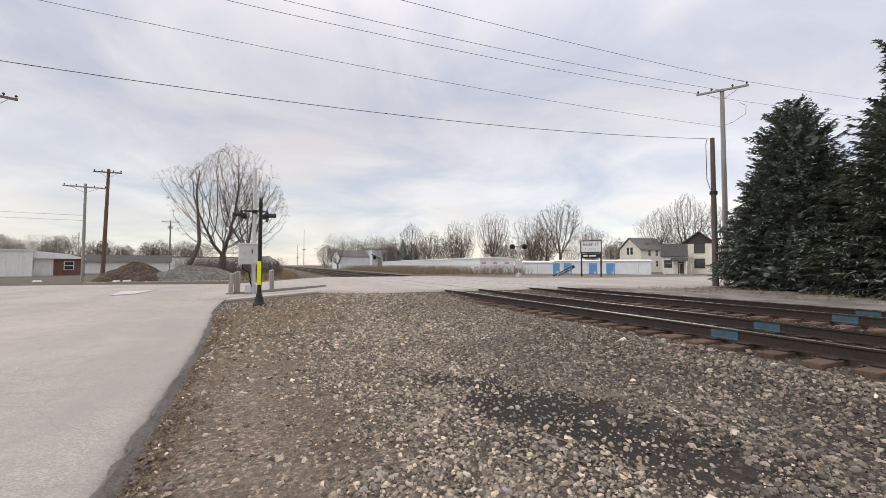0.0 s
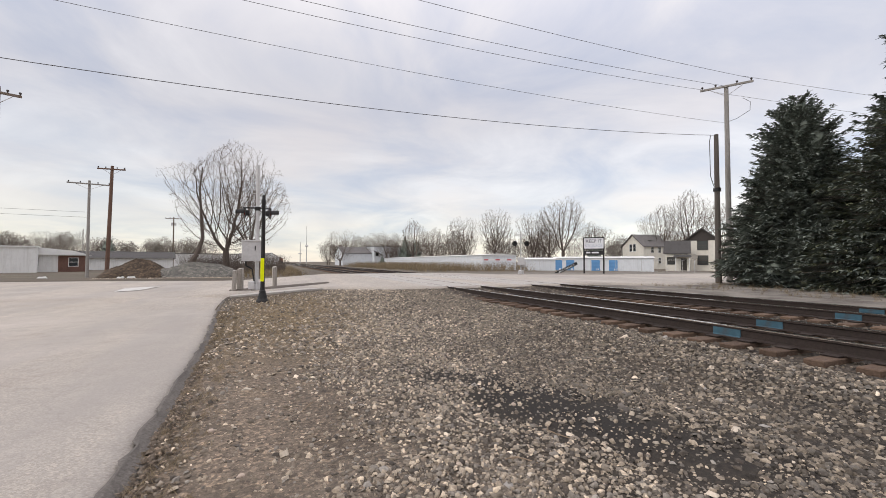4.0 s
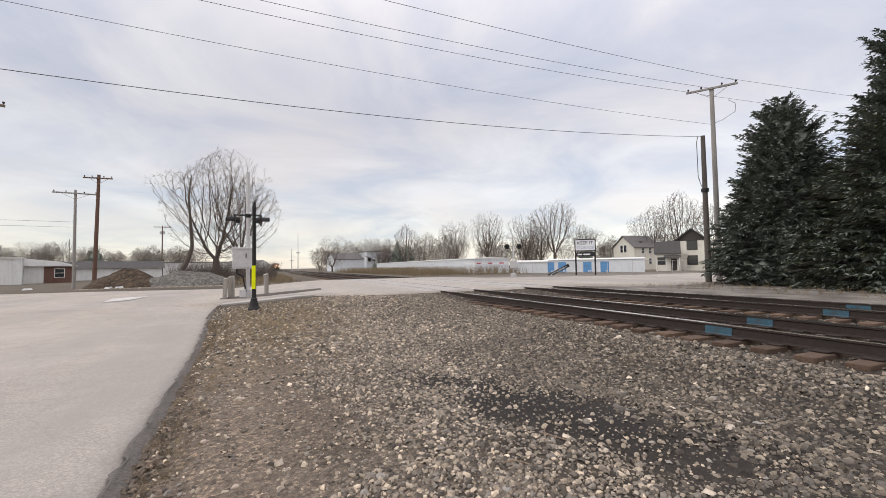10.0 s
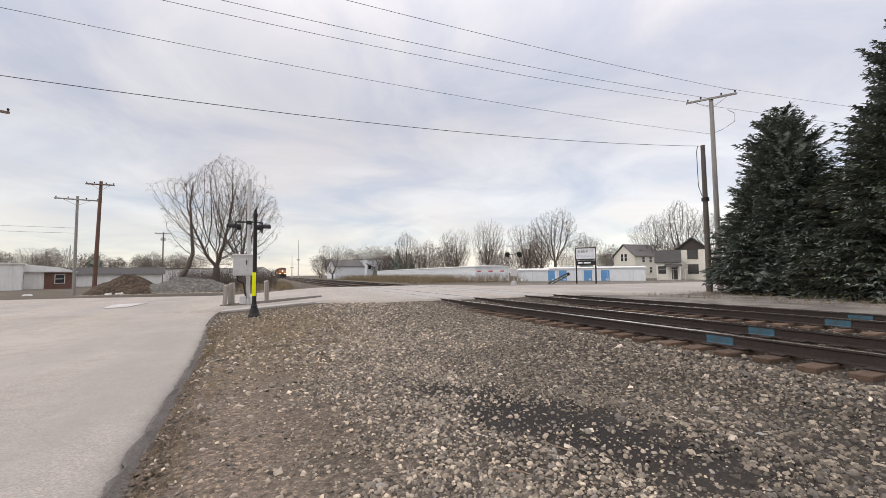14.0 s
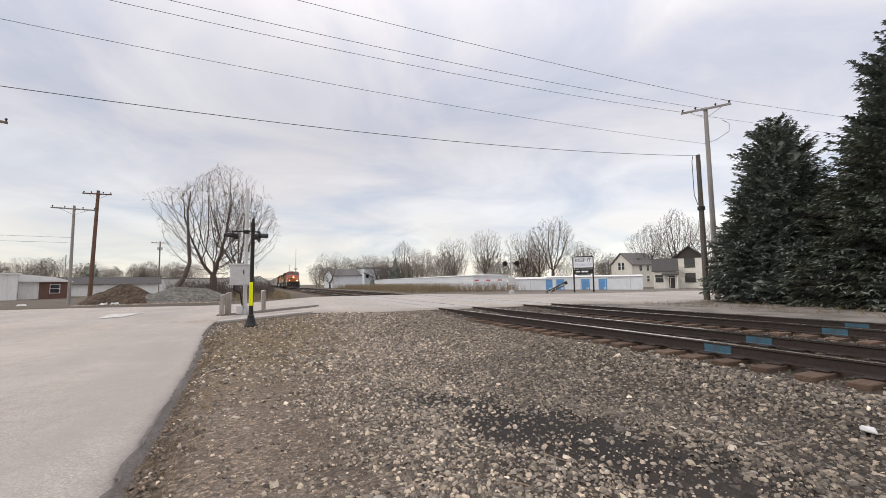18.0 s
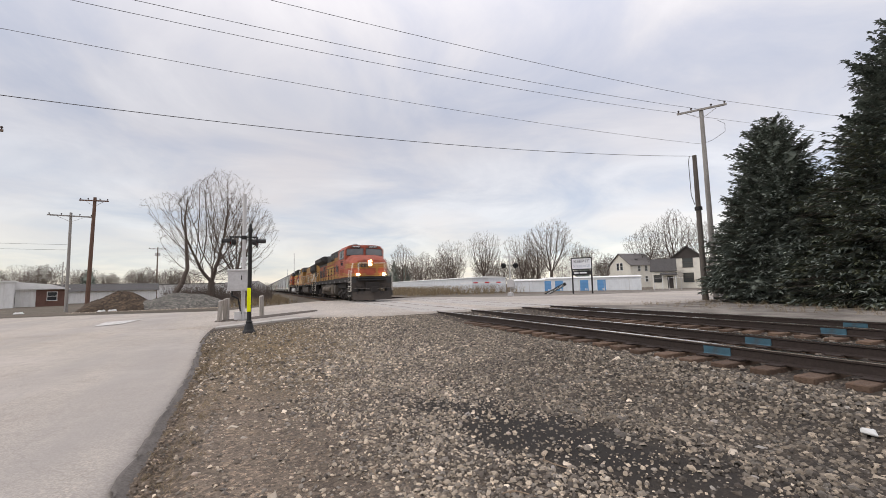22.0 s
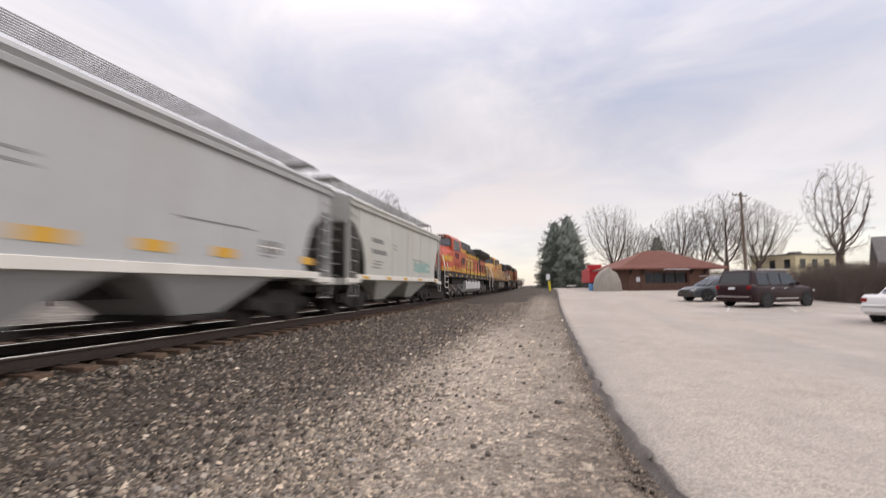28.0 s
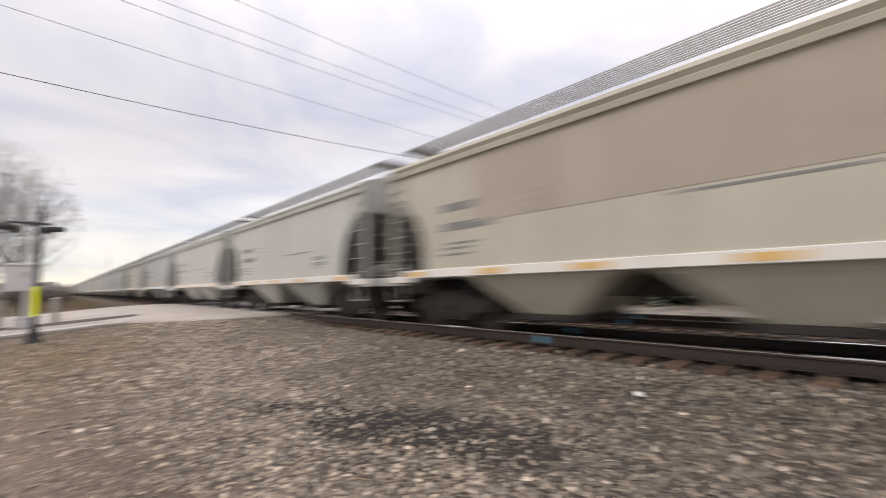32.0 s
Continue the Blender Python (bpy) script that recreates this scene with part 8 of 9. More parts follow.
# ---------------------------------------------------------------- depot
dz = lot_rise(0, -58)
dp = thing("depot", pose(-14.2, -61.2, dz, 0, 0, 13), "brown brick railway depot with a wide red hipped roof", "building")
W, D = 10.4, 6.6
part("wall", Shape().box(-W / 2, W / 2, D / 2 - 0.3, D / 2, -0.3, 0.95).box(-W / 2, W / 2, D / 2 - 0.3, D / 2, 2.25, 3.0).box(-W / 2, -2.4, D / 2 - 0.3, D / 2, 0.95, 2.25).box(2.9, W / 2, D / 2 - 0.3, D / 2, 0.95, 2.25), BRICK_M, dp)
part("wall", Shape().box(-W / 2, W / 2, -D / 2, -D / 2 + 0.3, -0.3, 3.0), BRICK_M, dp)
for sx in (-1, 1):
    part("wall", Shape().box(*sorted((sx * W / 2, sx * (W / 2 - 0.3))), -D / 2 + 0.3, D / 2 - 0.3, -0.3, 3.0), BRICK_M, dp)
e, z0, z1, rg = 1.5, 2.85, 5.3, 1.3
roof_pts = [(-W / 2 - e, -D / 2 - e, z0), (W / 2 + e, -D / 2 - e, z0), (W / 2 + e, D / 2 + e, z0), (-W / 2 - e, D / 2 + e, z0), (-rg, 0, z1), (rg, 0, z1)]
rs = Shape().add(roof_pts + [(x, y, z - 0.18) for x, y, z in roof_pts[:4]], [(0, 1, 5, 4), (1, 2, 5), (2, 3, 4, 5), (3, 0, 4), (0, 6, 7, 1), (1, 7, 8, 2), (2, 8, 9, 3), (3, 9, 6, 0), (6, 9, 8, 7)])
part("roof", rs, REDROOF_M, dp, "red tile hipped roof")
tile_run = Shape()
for k in range(1, 16):
    u = k / 16
    ya, za = lerp(D / 2 + e, 0, u), lerp(z0, z1, u)
    xa = lerp(W / 2 + e, rg, u)
    tile_run.add([(-xa, ya + 0.03, za + 0.02), (xa, ya + 0.03, za + 0.02), (xa, ya - 0.05, za + 0.05), (-xa, ya - 0.05, za + 0.05)], [(0, 1, 2, 3)])
part("tile_course", tile_run, REDROOF_M, dp)
for x in (-1.6, -0.2, 1.2, 2.3):
    window(dp, x, D / 2 - 0.1, 0.95, 1.1, 1.3, "x", TRIMD_M, False)
for x in (-4.5, -2.8, 3.3, 4.8):
    part("bracket", Shape().slab([(D / 2, 2.85), (D / 2 + 1.3, 2.85), (D / 2, 1.9)], "x", x - 0.06, x + 0.06), TRIMD_M, dp)
    part("pier", Shape().box(x - 0.25, x + 0.25, D / 2, D / 2 + 0.12, -0.2, 2.4), BRICK_M, dp)
nm = part("name_board", Shape().box(-2.2, 1.6, D / 2 + 1.4, D / 2 + 1.46, 2.5, 2.75), TRIMD_M, dp, "dark name board")
part("name_bar", Shape().box(-1.9, 1.2, D / 2 + 1.46, D / 2 + 1.47, 2.57, 2.69), SIGNWHITE_M, nm, "pale bar in place of the name")
part("notice", Shape().box(3.6, 4.1, D / 2 + 0.12, D / 2 + 0.15, 1.1, 1.7), SIGNWHITE_M, dp, "white notice")
part("door", Shape().box(-W / 2 - 0.03, -W / 2 + 0.02, 0.2, 1.3, 0, 2.1), TRIMD_M, dp)

tz = lot_rise(0, -55)
tarp = Shape()
prof = [(-1.45, 0.0), (-1.42, 0.9), (-1.2, 1.7), (-0.7, 2.4), (-0.1, 2.75), (0.15, 2.95), (0.35, 2.6), (0.95, 2.2), (1.3, 1.4), (1.45, 0.5), (1.5, 0.0)]
tarp.loft([[(x * s, y, z * s2) for x, z in prof] for y, s, s2 in ((-1.1, 0.9, 0.85), (-0.9, 1.0, 1.0), (0.9, 1.0, 1.0), (1.1, 0.92, 0.9))])
solo("covered_object", tarp, TARP_M, "tall object wrapped in tan canvas beside the depot", "covered object", fine=True, at=pose(-7.2, -54.6, tz, 0, 0, 188))
yp = thing("marker_post", pose(-0.45, -58, lot_rise(0, -58) - 0.25), "bright yellow marker post with a small white sign", "post")
part("post", Shape().rod((0, 0, 0), (0.12, 0, 1.6), 0.13, 0.12, 10), YELLOWPOST_M, yp)
part("plate", Shape().box(0.0, 0.5, -0.05, 0.0, 1.75, 2.5), SIGNWHITE_M, yp)
part("plate_post", Shape().rod((0.25, -0.03, 0), (0.25, -0.03, 2.5), 0.03, n=6), STEEL_M, yp)
cb_ = thing("caboose", pose(-7.6, -72, lot_rise(0, -72), 0, 0, 4), "small red railway caboose with a rooftop cupola", "caboose")
part("body", Shape().box(-1.4, 1.4, -4, 4, 1.0, 3.0), RED_M, cb_, bevel=0.04)
part("roof", Shape().slab([(-1.5, 3.0), (1.5, 3.0), (1.2, 3.2), (-1.2, 3.2)], "y", -4.3, 4.3), RED_M, cb_)
part("cupola", Shape().box(-1.0, 1.0, -1.0, 1.0, 3.2, 3.9), RED_M, cb_, bevel=0.04)
part("underframe", Shape().box(-1.2, 1.2, -4.2, 4.2, 0.5, 1.0), DARK_M, cb_)
solo("bin", Shape().lathe([(0.28, 0), (0.32, 0.9), (0.34, 0.92), (0.0, 0.95)], n=12), BLUEDOOR_M, "blue round bin beside the depot", "bin", fine=True, at=pose(-5.5, -56.2, tz))
bw = thing("bench", pose(-4.2, -74.9, lot_rise(0, -75)), "white slanted seat beside the lot", "bench")
part("seat", Shape().block((0, 0, 0.5), (1.6, 0.6, 0.1), 0, 18), TRIMW_M, bw)
part("legs", Shape().box(-0.7, -0.6, -0.2, 0.2, 0, 0.5).box(0.6, 0.7, -0.2, 0.2, 0, 0.5), DARK_M, bw)
# yellow building and grey house at the lot's far corner
YELLOWWALL_M = mat("pale_yellow_wall", weather((0.56, 0.49, 0.33), (0.42, 0.37, 0.26), 0.3), (0.66, 0.58, 0.38), 0.8, grain=0.06, scale=8, bump=0.1)
yb = thing("apartment_building", pose(-42.8, -86, 0.75, 0, 0, 24), "pale yellow flat-roofed building with dark windows", "building")
wall_box(yb, -5, 5, -4, 4, -0.3, 5.4, YELLOWWALL_M)
part("roof", Shape().box(-5.15, 5.15, -4.15, 4.15, 5.4, 5.6).box(-0.8, 0.6, -1.0, 0.4, 5.6, 6.2), GREYROOF_M, yb)
for x in (-3.6, -1.2, 1.2, 3.6):
    for z in (0.8, 3.2):
        window(yb, x, 4.0, z, 0.9, 1.4, "x")
for y in (-2.6, 0.0, 2.6):
    for z in (0.8, 3.2):
        window(yb, 5.0, y, z, 0.9, 1.4, "y")
gable("house", pose(-30.0, -38.5, 0.4, 0, 0, 62), 8, 9, 2.3, 4.5, METALWALL_M, GREYROOF_M, "grey house with a pale gable behind the hedge", 0.5)


# ---------------------------------------------------------------- parked cars
def parked_car(at, paint, label, L, W, H, hood, deck, suv, belt=0.92, plate=True):
    """A parked car, its front to +y. hood, deck: lengths of bonnet and boot."""
    t = thing("car", at, label, "car", "parked cars")
    hw, ground = W / 2, 0.24
    def ring(y, w, zb, zt, sh):
        return [(-w * 0.93, y, zb), (w * 0.93, y, zb), (w, y, zb + 0.12), (w, y, zt - sh), (w * 0.9, y, zt), (-w * 0.9, y, zt), (-w, y, zt - sh), (-w, y, zb + 0.12)]
    y0, y1 = -L / 2, L / 2
    front = belt - (0.12 if suv else 0.2)
    rear = belt + (0.12 if suv else 0.02)
    b = Shape().loft([ring(y0, hw * 0.86, ground + 0.14, rear - 0.1, 0.15), ring(y0 + 0.14, hw * 0.95, ground + 0.03, rear, 0.1), ring(y0 + deck + 0.1, hw, ground, belt + 0.02, 0.1), ring(0.2, hw, ground, belt, 0.1),
                      ring(y1 - hood, hw, ground, belt, 0.1), ring(y1 - 0.55, hw * 0.97, ground, front + 0.04, 0.12), ring(y1 - 0.12, hw * 0.9, ground + 0.04, front - 0.12, 0.14), ring(y1, hw * 0.78, ground + 0.12, front - 0.22, 0.12)])
    body = part("body", b, paint, t, bevel=0.03, fine=True)
    def roof_ring(y, w, zt):
        return [(-w, y, belt - 0.04), (w, y, belt - 0.04), (w * 0.82, y, zt - 0.08), (w * 0.72, y, zt), (-w * 0.72, y, zt), (-w * 0.82, y, zt - 0.08)]
    ra, rb = y0 + (0.12 if suv else deck), y1 - hood + 0.05
    back = 0.28 if suv else 0.75
    g = Shape().loft([[(-hw * 0.9, ra, belt - 0.04), (hw * 0.9, ra, belt - 0.04), (hw * 0.86, ra + 0.03, belt + 0.02), (hw * 0.8, ra + 0.05, belt + 0.04), (-hw * 0.8, ra + 0.05, belt + 0.04), (-hw * 0.86, ra + 0.03, belt + 0.02)],
                      roof_ring(ra + back, hw * 0.98, H - 0.03), roof_ring(ra + back + 0.9, hw * 0.98, H), roof_ring(rb - 1.0, hw * 0.98, H - 0.04),
                      [(-hw * 0.9, rb, belt - 0.04), (hw * 0.9, rb, belt - 0.04), (hw * 0.86, rb - 0.05, belt), (hw * 0.8, rb - 0.06, belt + 0.02), (-hw * 0.8, rb - 0.06, belt + 0.02), (-hw * 0.86, rb - 0.05, belt)]])
    cab_ = part("cabin", g, paint, t, bevel=0.02, fine=True)
    # side glass, two or three panes a side, and the screens
    zt, zb = H - 0.16, belt + 0.06
    n = 3 if suv else 2
    for sx in (-1, 1):
        for k in range(n):
            a0 = lerp(ra + back * 0.9 + 0.1, rb - 0.85, k / n) + 0.05
            a1 = lerp(ra + back * 0.9 + 0.1, rb - 0.85, (k + 1) / n) - 0.05
            lo = 0.35 if (k == n - 1) else 0.0
            xb_, xt_ = sx * hw * 0.955, sx * hw * 0.835
            part("side_window", Shape().add([(xb_ + sx * 0.012, a0 - (0.25 if k == 0 and not suv else 0), zb), (xb_ + sx * 0.012, a1 + lo, zb), (xt_ + sx * 0.012, a1, zt), (xt_ + sx * 0.012, a0, zt)], [(0, 1, 2, 3)]), GLASS_M, cab_)
    part("rear_window", Shape().add([(-hw * 0.78, ra + 0.03, belt + 0.1), (hw * 0.78, ra + 0.03, belt + 0.1), (hw * 0.68, ra + back - 0.045, H - 0.14), (-hw * 0.68, ra + back - 0.045, H - 0.14)], [(0, 1, 2, 3)]), GLASS_M, cab_)
    part("windshield", Shape().add([(-hw * 0.8, rb + 0.0, belt + 0.06), (hw * 0.8, rb + 0.0, belt + 0.06), (hw * 0.68, rb - 0.93, H - 0.1), (-hw * 0.68, rb - 0.93, H - 0.1)], [(0, 1, 2, 3)]), GLASS_M, cab_)
    r = 0.38 if suv else 0.33
    for sx in (-1, 1):
        for y in (y0 + L * 0.2, y1 - L * 0.19):
            w = part("wheel", Shape().lathe([(r * 0.66, 0.0), (r * 0.95, 0.0), (r, 0.04), (r, 0.18), (r * 0.95, 0.22), (r * 0.66, 0.22)], n=24, axis="x"), TYRE_M, t, "black tyre", fine=True, at=pose(sx * (hw - 0.2), y, r, 0, 0, 0 if sx > 0 else 180))
            rim = Shape().lathe([(r * 0.66, 0.1), (r * 0.66, 0.2), (r * 0.58, 0.2), (r * 0.5, 0.14), (r * 0.16, 0.17), (0.0, 0.18)], n=20, axis="x")
            for k in range(5):
                a = 2 * math.pi * k / 5
                rim.rod((0.18, math.cos(a) * r * 0.1, math.sin(a) * r * 0.1), (0.2, math.cos(a) * r * 0.6, math.sin(a) * r * 0.6), 0.03, n=5)
            part("rim", rim, CHROME_M, w, "bright alloy rim")
            part("wheel_arch", Shape().lathe([(r * 1.1, -0.02), (r * 1.18, -0.02), (r * 1.18, 0.035), (r * 1.1, 0.035)], n=20, axis="x"), TYRE_M, t, at=pose(sx * (hw - 0.02), y, r + 0.02))
    for sx in (-1, 1):
        x0, x1 = sorted((sx * hw * 0.72, sx * hw * 0.90))
        part("tail_light", Shape().box(x0, x1, y0 - 0.015, y0 + 0.12, rear - (0.3 if suv else 0.24), rear - (0.12 if suv else 0.11)), TAILRED_M, t, bevel=0.015)
        part("headlight", Shape().box(*sorted((sx * hw * 0.5, sx * hw * 0.86)), y1 - 0.22, y1 - 0.05, front - 0.26, front - 0.12), CHROME_M, t, bevel=0.02)
        part("mirror", Shape().box(*sorted((sx * hw, sx * (hw + 0.2))), rb - 0.75, rb - 0.6, belt + 0.02, belt + 0.2), paint, t, bevel=0.03)
        part("door_handle", Shape().box(*sorted((sx * hw, sx * (hw + 0.02))), -0.2, 0.02, belt - 0.16, belt - 0.12).box(*sorted((sx * hw, sx * (hw + 0.02))), -1.2, -0.98, belt - 0.16, belt - 0.12), CHROME_M, t)
        part("side_trim", Shape().box(*sorted((sx * (hw - 0.01), sx * (hw + 0.012))), y0 + L * 0.33, y1 - L * 0.33, 0.42, 0.47), CHROME_M, t)
    part("rear_bumper", Shape().box(-hw * 0.9, hw * 0.9, y0 - 0.06, y0 + 0.08, 0.36, 0.62), paint if not suv else paint, t, bevel=0.03)
    part("bumper_trim", Shape().box(-hw * 0.86, hw * 0.86, y0 - 0.07, y0 - 0.055, 0.52, 0.57), CHROME_M, t)
    part("front_bumper", Shape().box(-hw * 0.82, hw * 0.82, y1 - 0.1, y1 + 0.03, 0.3, 0.55), TRIMD_M if suv else paint, t, bevel=0.03)
    part("grille", Shape().box(-hw * 0.45, hw * 0.45, y1 - 0.06, y1 + 0.012, front - 0.34, front - 0.14), TRIMD_M, t)
    part("plate", Shape().box(-0.16, 0.16, y0 - 0.075, y0 - 0.02, rear - 0.32, rear - 0.2), SIGNWHITE_M, t, "blank pale plate")
    if suv:
        part("roof_rail", Shape().box(-hw * 0.68, -hw * 0.64, -1.6, 0.9, H, H + 0.05).box(hw * 0.64, hw * 0.68, -1.6, 0.9, H, H + 0.05), CHROME_M, t)
    return t


def on_lot(x, y, heading):
    return pose(x, y, lot_rise(x, y) + 0.04, 0, 0, heading)


parked_car(on_lot(-11.75, -26.7, 124.0), MAROON_M, "dark maroon sport utility vehicle parked on the lot", 5.3, 2.03, 1.95, 1.25, 0.3, True, 1.12)
parked_car(on_lot(-11.4, -32.2, -72.0), GREYCAR_M, "dark grey-green crossover parked nose out", 4.9, 1.9, 1.68, 1.2, 0.4, True, 1.02)
parked_car(on_lot(-12.6, -17.6, 124.0), WHITECAR_M, "white sedan parked on the lot", 4.8, 1.85, 1.46, 1.25, 0.95, False, 0.92)
parked_car(on_lot(-27.5, -50.5, 60.0), WHITECAR_M, "white car parked beyond the hedge", 4.6, 1.8, 1.45, 1.2, 0.9, False, 0.92)

# ---------------------------------------------------------------- small litter and loose stones
lt = Shape().loft([[(-0.09, -0.05, 0.0), (0.09, -0.06, 0.0), (0.11, 0.05, 0.0), (-0.06, 0.07, 0.0)], [(-0.08, -0.04, 0.025), (0.07, -0.05, 0.04), (0.09, 0.04, 0.025), (-0.05, 0.06, 0.05)]])
scrap = solo("plastic_scrap", lt, LITTER_M, "crumpled white plastic scrap lying on the gravel", "debris", bevel=0.01)
for x, y, w in ((-18.8, 47.5, 0.7), (-12.6, 45.6, 0.9), (-11.9, 45.9, 0.6), (-21, 44, 0.4)):
    solo("litter", Shape().loft([[(-w / 2, -0.15, 0), (w / 2, -0.2, 0), (w / 2, 0.15, 0), (-w / 2, 0.2, 0)], [(-w / 3, -0.1, 0.12), (w / 2.5, -0.1, 0.18), (w / 3, 0.1, 0.1), (-w / 3, 0.1, 0.15)]]), LITTER_M, "crumpled white litter beside the road", "litter", "", "litter by the road", at=pose(x, y, land(x, y) + 0.01, 0, 0, random.uniform(0, 90)))


def stones(name, n, where, size, m, label, seed, flat=0.55, sink=0.3):
    """Loose angular stones strewn over the land; where(rng, n) gives their places."""
    rng = np.random.default_rng(seed)
    xy = where(rng, n)
    n = len(xy)
    base = np.array([(-1, -1, -1), (1, -1, -1), (1, 1, -1), (-1, 1, -1), (-1, -1, 1), (1, -1, 1), (1, 1, 1), (-1, 1, 1)], float)
    base[4:, :2] *= 0.62
    base[:4, :2] *= 0.9
    tri = np.array([(4, 5, 6), (4, 6, 7), (0, 1, 5), (0, 5, 4), (1, 2, 6), (1, 6, 5), (2, 3, 7), (2, 7, 6), (3, 0, 4), (3, 4, 7)])
    v = base[None] * (1 + rng.normal(0, 0.26, (n, 8, 3)))
    s = size * np.exp(np.clip(rng.normal(0, 0.36, n), -0.8, 0.6))[:, None]
    sc = np.concatenate([s * rng.uniform(0.7, 1.35, (n, 1)), s * rng.uniform(0.6, 1.0, (n, 1)), s * flat * rng.uniform(0.6, 1.2, (n, 1))], 1)
    v *= sc[:, None, :] * 0.5
    for ax in (0, 1, 2):
        a = rng.normal(0, 0.35, n) if ax < 2 else rng.uniform(0, 2 * np.pi, n)
        c, q = np.cos(a)[:, None], np.sin(a)[:, None]
        i, j = [(1, 2), (2, 0), (0, 1)][ax]
        vi, vj = v[:, :, i].copy(), v[:, :, j].copy()
        v[:, :, i], v[:, :, j] = vi * c - vj * q, vi * q + vj * c
    z = np.array([ground_z(x, y) for x, y in xy])
    v += np.concatenate([xy, (z + sc[:, 2] * (0.5 - sink))[:, None]], 1)[:, None, :]
    f = (tri[None] + (np.arange(n) * 8)[:, None, None]).reshape(-1, 3)
    tagged(new(name, raw(name, v.reshape(-1, 3), f, m)), label, "stones", kind="stuff")


def patchy(x0, x1, y0, y1, fade=None):
    def where(rng, n):
        p = np.stack([rng.uniform(x0, x1, n), rng.uniform(y0, y1, n)], 1)
        keep = np.array([x > lot_edge(y) + 0.05 and not (x < near_line(x) and y > near_line(x) - 0.15) for x, y in p])
        if fade:
            keep &= rng.random(n) < np.array([fade(x, y) for x, y in p])
        return p[keep]
    return where


def gravel_share(x, y):
    """How thickly stones lie: thin on the soil by the lot, in the oily patch and in the dead grass."""
    s = 0.06 + 0.94 * smooth(0.0, 1.8, x + 0.5 * noise.noise((x * 0.8, y * 0.8, 3)))
    s *= 1 - 0.86 * smooth(1.2, 0.55, math.hypot((x - 2.8 + 0.31 * (y - 3.5)) / 0.72, (y - 3.5) / 2.2) + 0.35 * noise.noise((x * 2, y * 2, 1)))
    s *= 1 - 0.8 * smooth(9.0, 12.5, y) * smooth(2.2, 1.2, x)
    return s * (0.6 + 0.4 * smooth(-0.3, 0.15, noise.noise((x * 1.3, y * 1.3, 8))))


def north(y):
    """1 north of the camera, fading to 0 southward, where train shade is painted."""
    return smooth(-4.5, 3.0, y)


stones("gravel_near", 92000, patchy(-1.0, 3.9, -7.0, 7.5, lambda x, y: gravel_share(x, y) * (1 - smooth(2.3, 3.9, x)) * (1 - 0.8 * (1 - north(y)) * smooth(1.8, 2.8, x)) * smooth(-7.0, -3.0, y) * (1 - 0.85 * smooth(0.5, -2.5, y) * smooth(2.0, 0.9, x))), 0.030, STONE_M, "loose grey and brown gravel round the camera", 1, 0.45, 0.12)
stones("gravel_middle", 74000, patchy(2.3, 6.0, -5.0, 9.0, lambda x, y: gravel_share(x, y) * smooth(2.3, 3.9, x) * north(y)), 0.033, MID_STONE_M, "dusty grey-brown gravel beside the track", 21, 0.5, 0.12)
stones("gravel_fine", 44000, patchy(-1.0, 4.6, -6.5, 6.0, lambda x, y: (0.22 + 0.78 * gravel_share(x, y)) * smooth(-6.5, -2.5, y) * (1 - 0.8 * smooth(0.5, -2.5, y) * smooth(2.0, 0.9, x))), 0.017, STONE_M, "fine stone chips in the soil", 2)
stones("gravel_far", 36000, patchy(-1.6, 5.2, 7.5, 18.0, lambda x, y: 0.2 + 0.8 * gravel_share(x, y)), 0.042, STONE_M, "loose grey gravel towards the road", 3)
stones("gravel_south", 16000, patchy(-0.7, 3.2, -30.0, -3.0, lambda x, y: (0.1 + 0.9 * smooth(0.9, 2.4, x)) * (1 - smooth(2.0, 3.2, x)) * smooth(-3.0, -7.0, y)), 0.038, STONE_M, "loose grey gravel beside the lot", 4)
# darker stones put the shade of the passing train into the colour
stones("dark_gravel_south", 44000, patchy(2.0, 6.0, -28.0, 3.0, lambda x, y: smooth(2.0, 3.2, x) * (1 - north(y))), 0.04, BALLAST_M, "gravel beside the track, darkened for the train's shade", 14, 0.5, 0.15)
stones("pale_stones", 3000, patchy(-1.0, 6.0, -7.0, 12.0, lambda x, y: 0.3 + 0.7 * gravel_share(x, y)), 0.046, PALE_STONE_M, "scattered pale limestone pieces", 5, 0.4, 0.2)
stones("pale_stones_south", 500, patchy(-0.7, 5.8, -20.0, -7.0), 0.05, PALE_STONE_M, "scattered pale limestone pieces", 15)
stones("ballast_shoulder", 20000, patchy(4.3, 6.0, 7.0, 15.4), 0.036, MID_STONE_M, "grey-brown ballast on the track shoulder", 6, 0.5, 0.12)
stones("ballast_tracks", 26000, patchy(6.0, 13.8, -26.0, 15.4), 0.05, BALLAST_M, "dark rust-stained ballast between the ties", 7, 0.6, 0.4)
stones("asphalt_crumbs", 13000, lambda rng, n: np.array([(lot_edge(y) + rng.normal(0.03, 0.085), y) for y in rng.uniform(-12, 14, n)]), 0.024, BED_M, "crumbled asphalt along the lot's broken edge", 8)
stones("pile_stones", 6000, lambda rng, n: np.stack([rng.uniform(-15, -2, n), rng.uniform(45.5, 47.0, n)], 1), 0.07, STONE_M, "loose stones at the foot of the piles", 9)

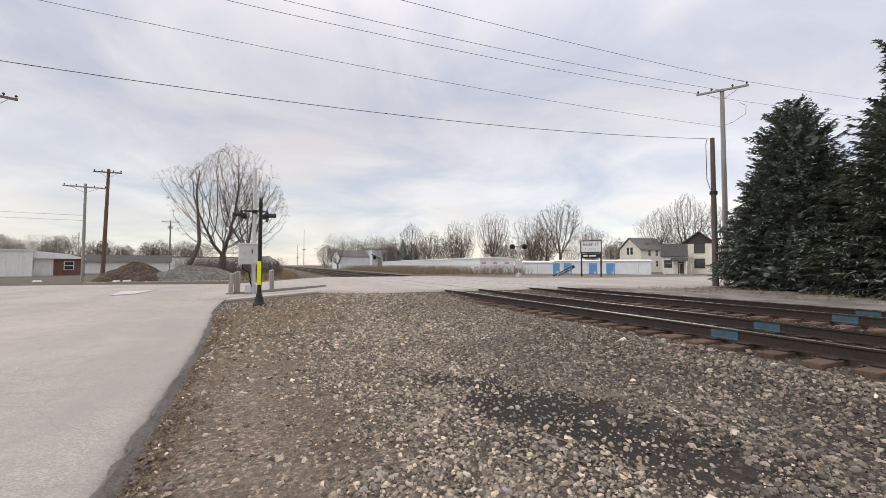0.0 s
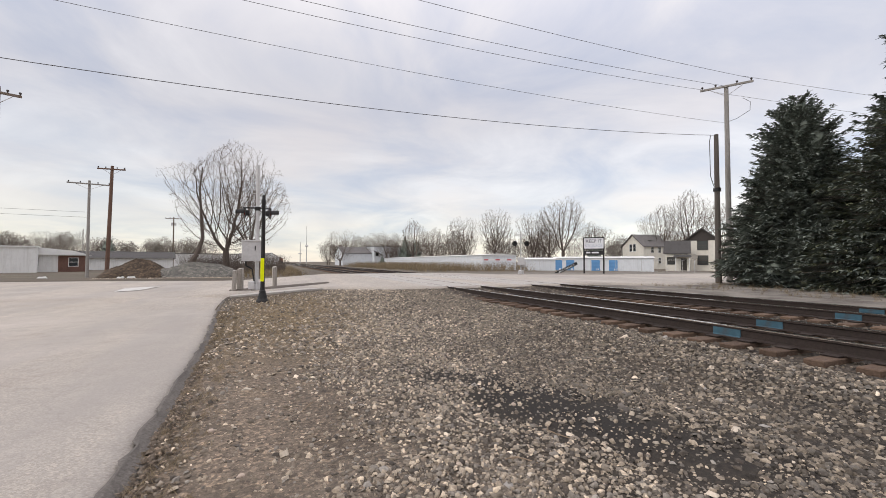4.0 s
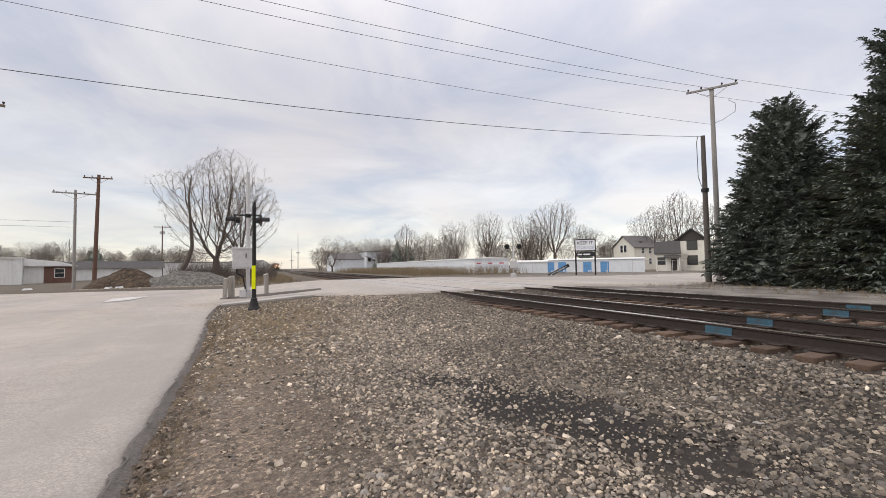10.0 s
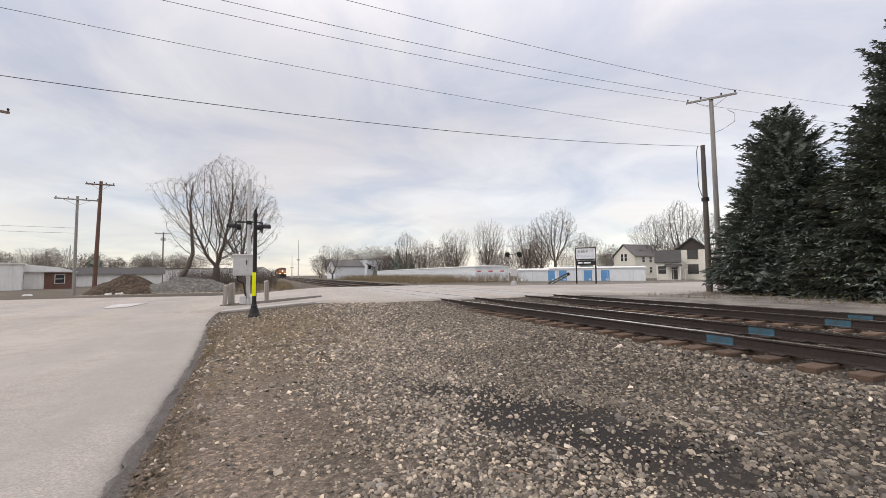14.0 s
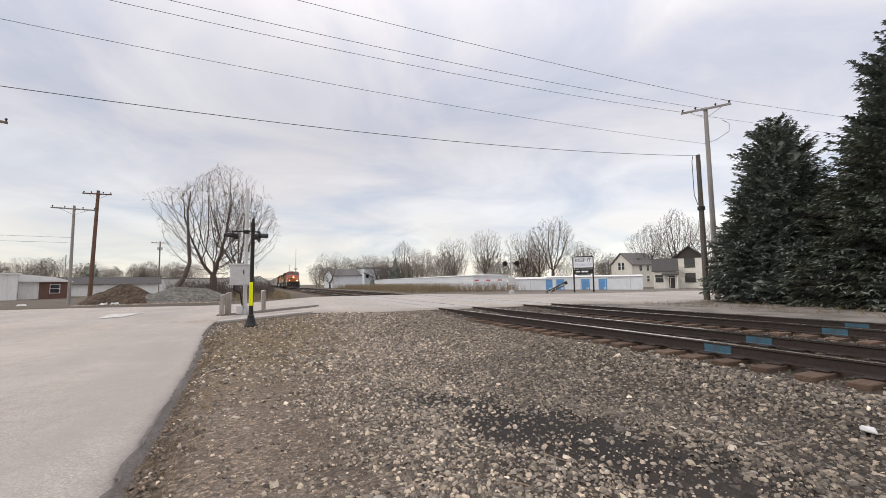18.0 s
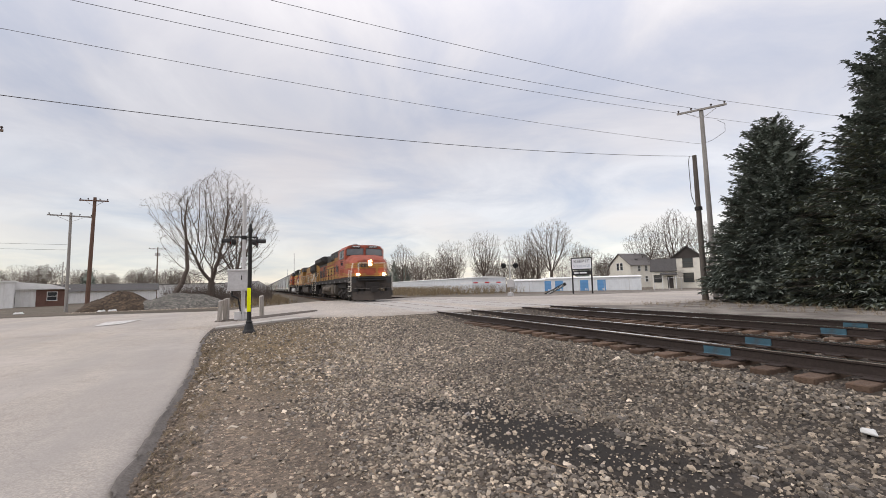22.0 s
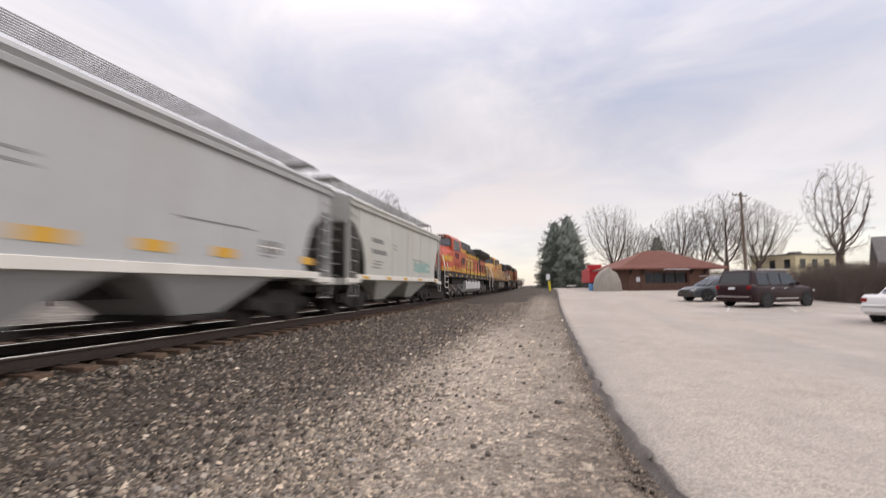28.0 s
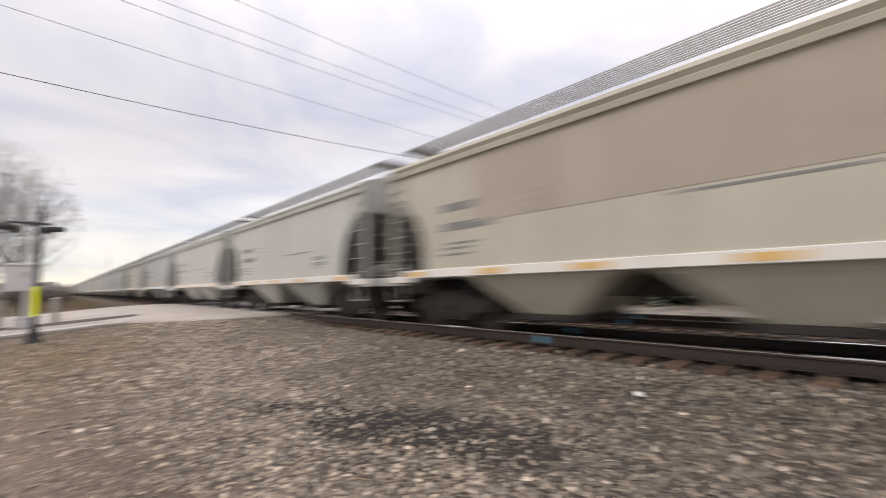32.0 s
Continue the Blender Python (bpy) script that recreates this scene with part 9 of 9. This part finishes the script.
# dry sticks and single larger rocks on the gravel
STICK_M = mat("dry_stick", None, (0.27, 0.20, 0.14), 0.9, grain=0.25, scale=40)
rs = random.Random(17)
for x, y, ln, turn in ((0.35, 4.6, 0.26, 60), (-0.55, 3.0, 0.22, 30), (2.35, 3.1, 0.3, 100), (1.75, 2.75, 0.24, 140), (-0.6, 6.3, 0.35, 20), (0.9, 3.6, 0.2, 80), (2.9, -6.2, 0.3, 25), (1.4, -7.4, 0.34, 70), (0.6, -5.2, 0.22, 150), (3.6, 4.8, 0.28, 40), (-0.45, 8.6, 0.4, 75), (1.2, 5.9, 0.22, 10)):
    bend = rs.uniform(-0.05, 0.05)
    s = Shape().pipe([(-ln / 2, 0, 0.0), (-ln * 0.1, bend, 0.008), (ln * 0.2, bend * 1.2, 0.012), (ln / 2, -bend, 0.004)], 0.005)
    s.rod((ln * 0.1, bend, 0.01), (ln * 0.28, bend + 0.05, 0.02), 0.0035, n=5)
    solo("stick", s, STICK_M, "thin dry brown stick lying on the gravel", "stick", "", "sticks on the gravel", at=pose(x, y, ground_z(x, y) + 0.016, 0, 0, turn))
ROCK_M = mat("pinkish_rock", None, (0.50, 0.40, 0.33), 0.9, grain=0.2, scale=30, bump=0.4)
for x, y, r in ((-0.35, 2.95, 0.05), (-0.2, 3.35, 0.032), (0.1, 2.7, 0.03), (-0.5, 4.3, 0.035), (1.3, 2.9, 0.03), (0.2, 5.2, 0.03), (2.4, 3.9, 0.034), (1.5, -4.4, 0.035), (2.6, -3.4, 0.04)):
    ring = lambda z, k: [(math.cos(q * math.pi / 3) * r * k * rs.uniform(0.75, 1.25), math.sin(q * math.pi / 3) * r * k * rs.uniform(0.6, 1.0), z) for q in range(6)]
    solo("rock", Shape().loft([ring(-0.012, 0.9), ring(r * 0.3, 1.05), ring(r * 0.62, 0.6)]), ROCK_M, "pale pinkish rock lying on the soil", "rock", "", "rocks on the gravel", bevel=0.004, at=pose(x, y, ground_z(x, y), 0, 0, rs.uniform(0, 180)))

motions()
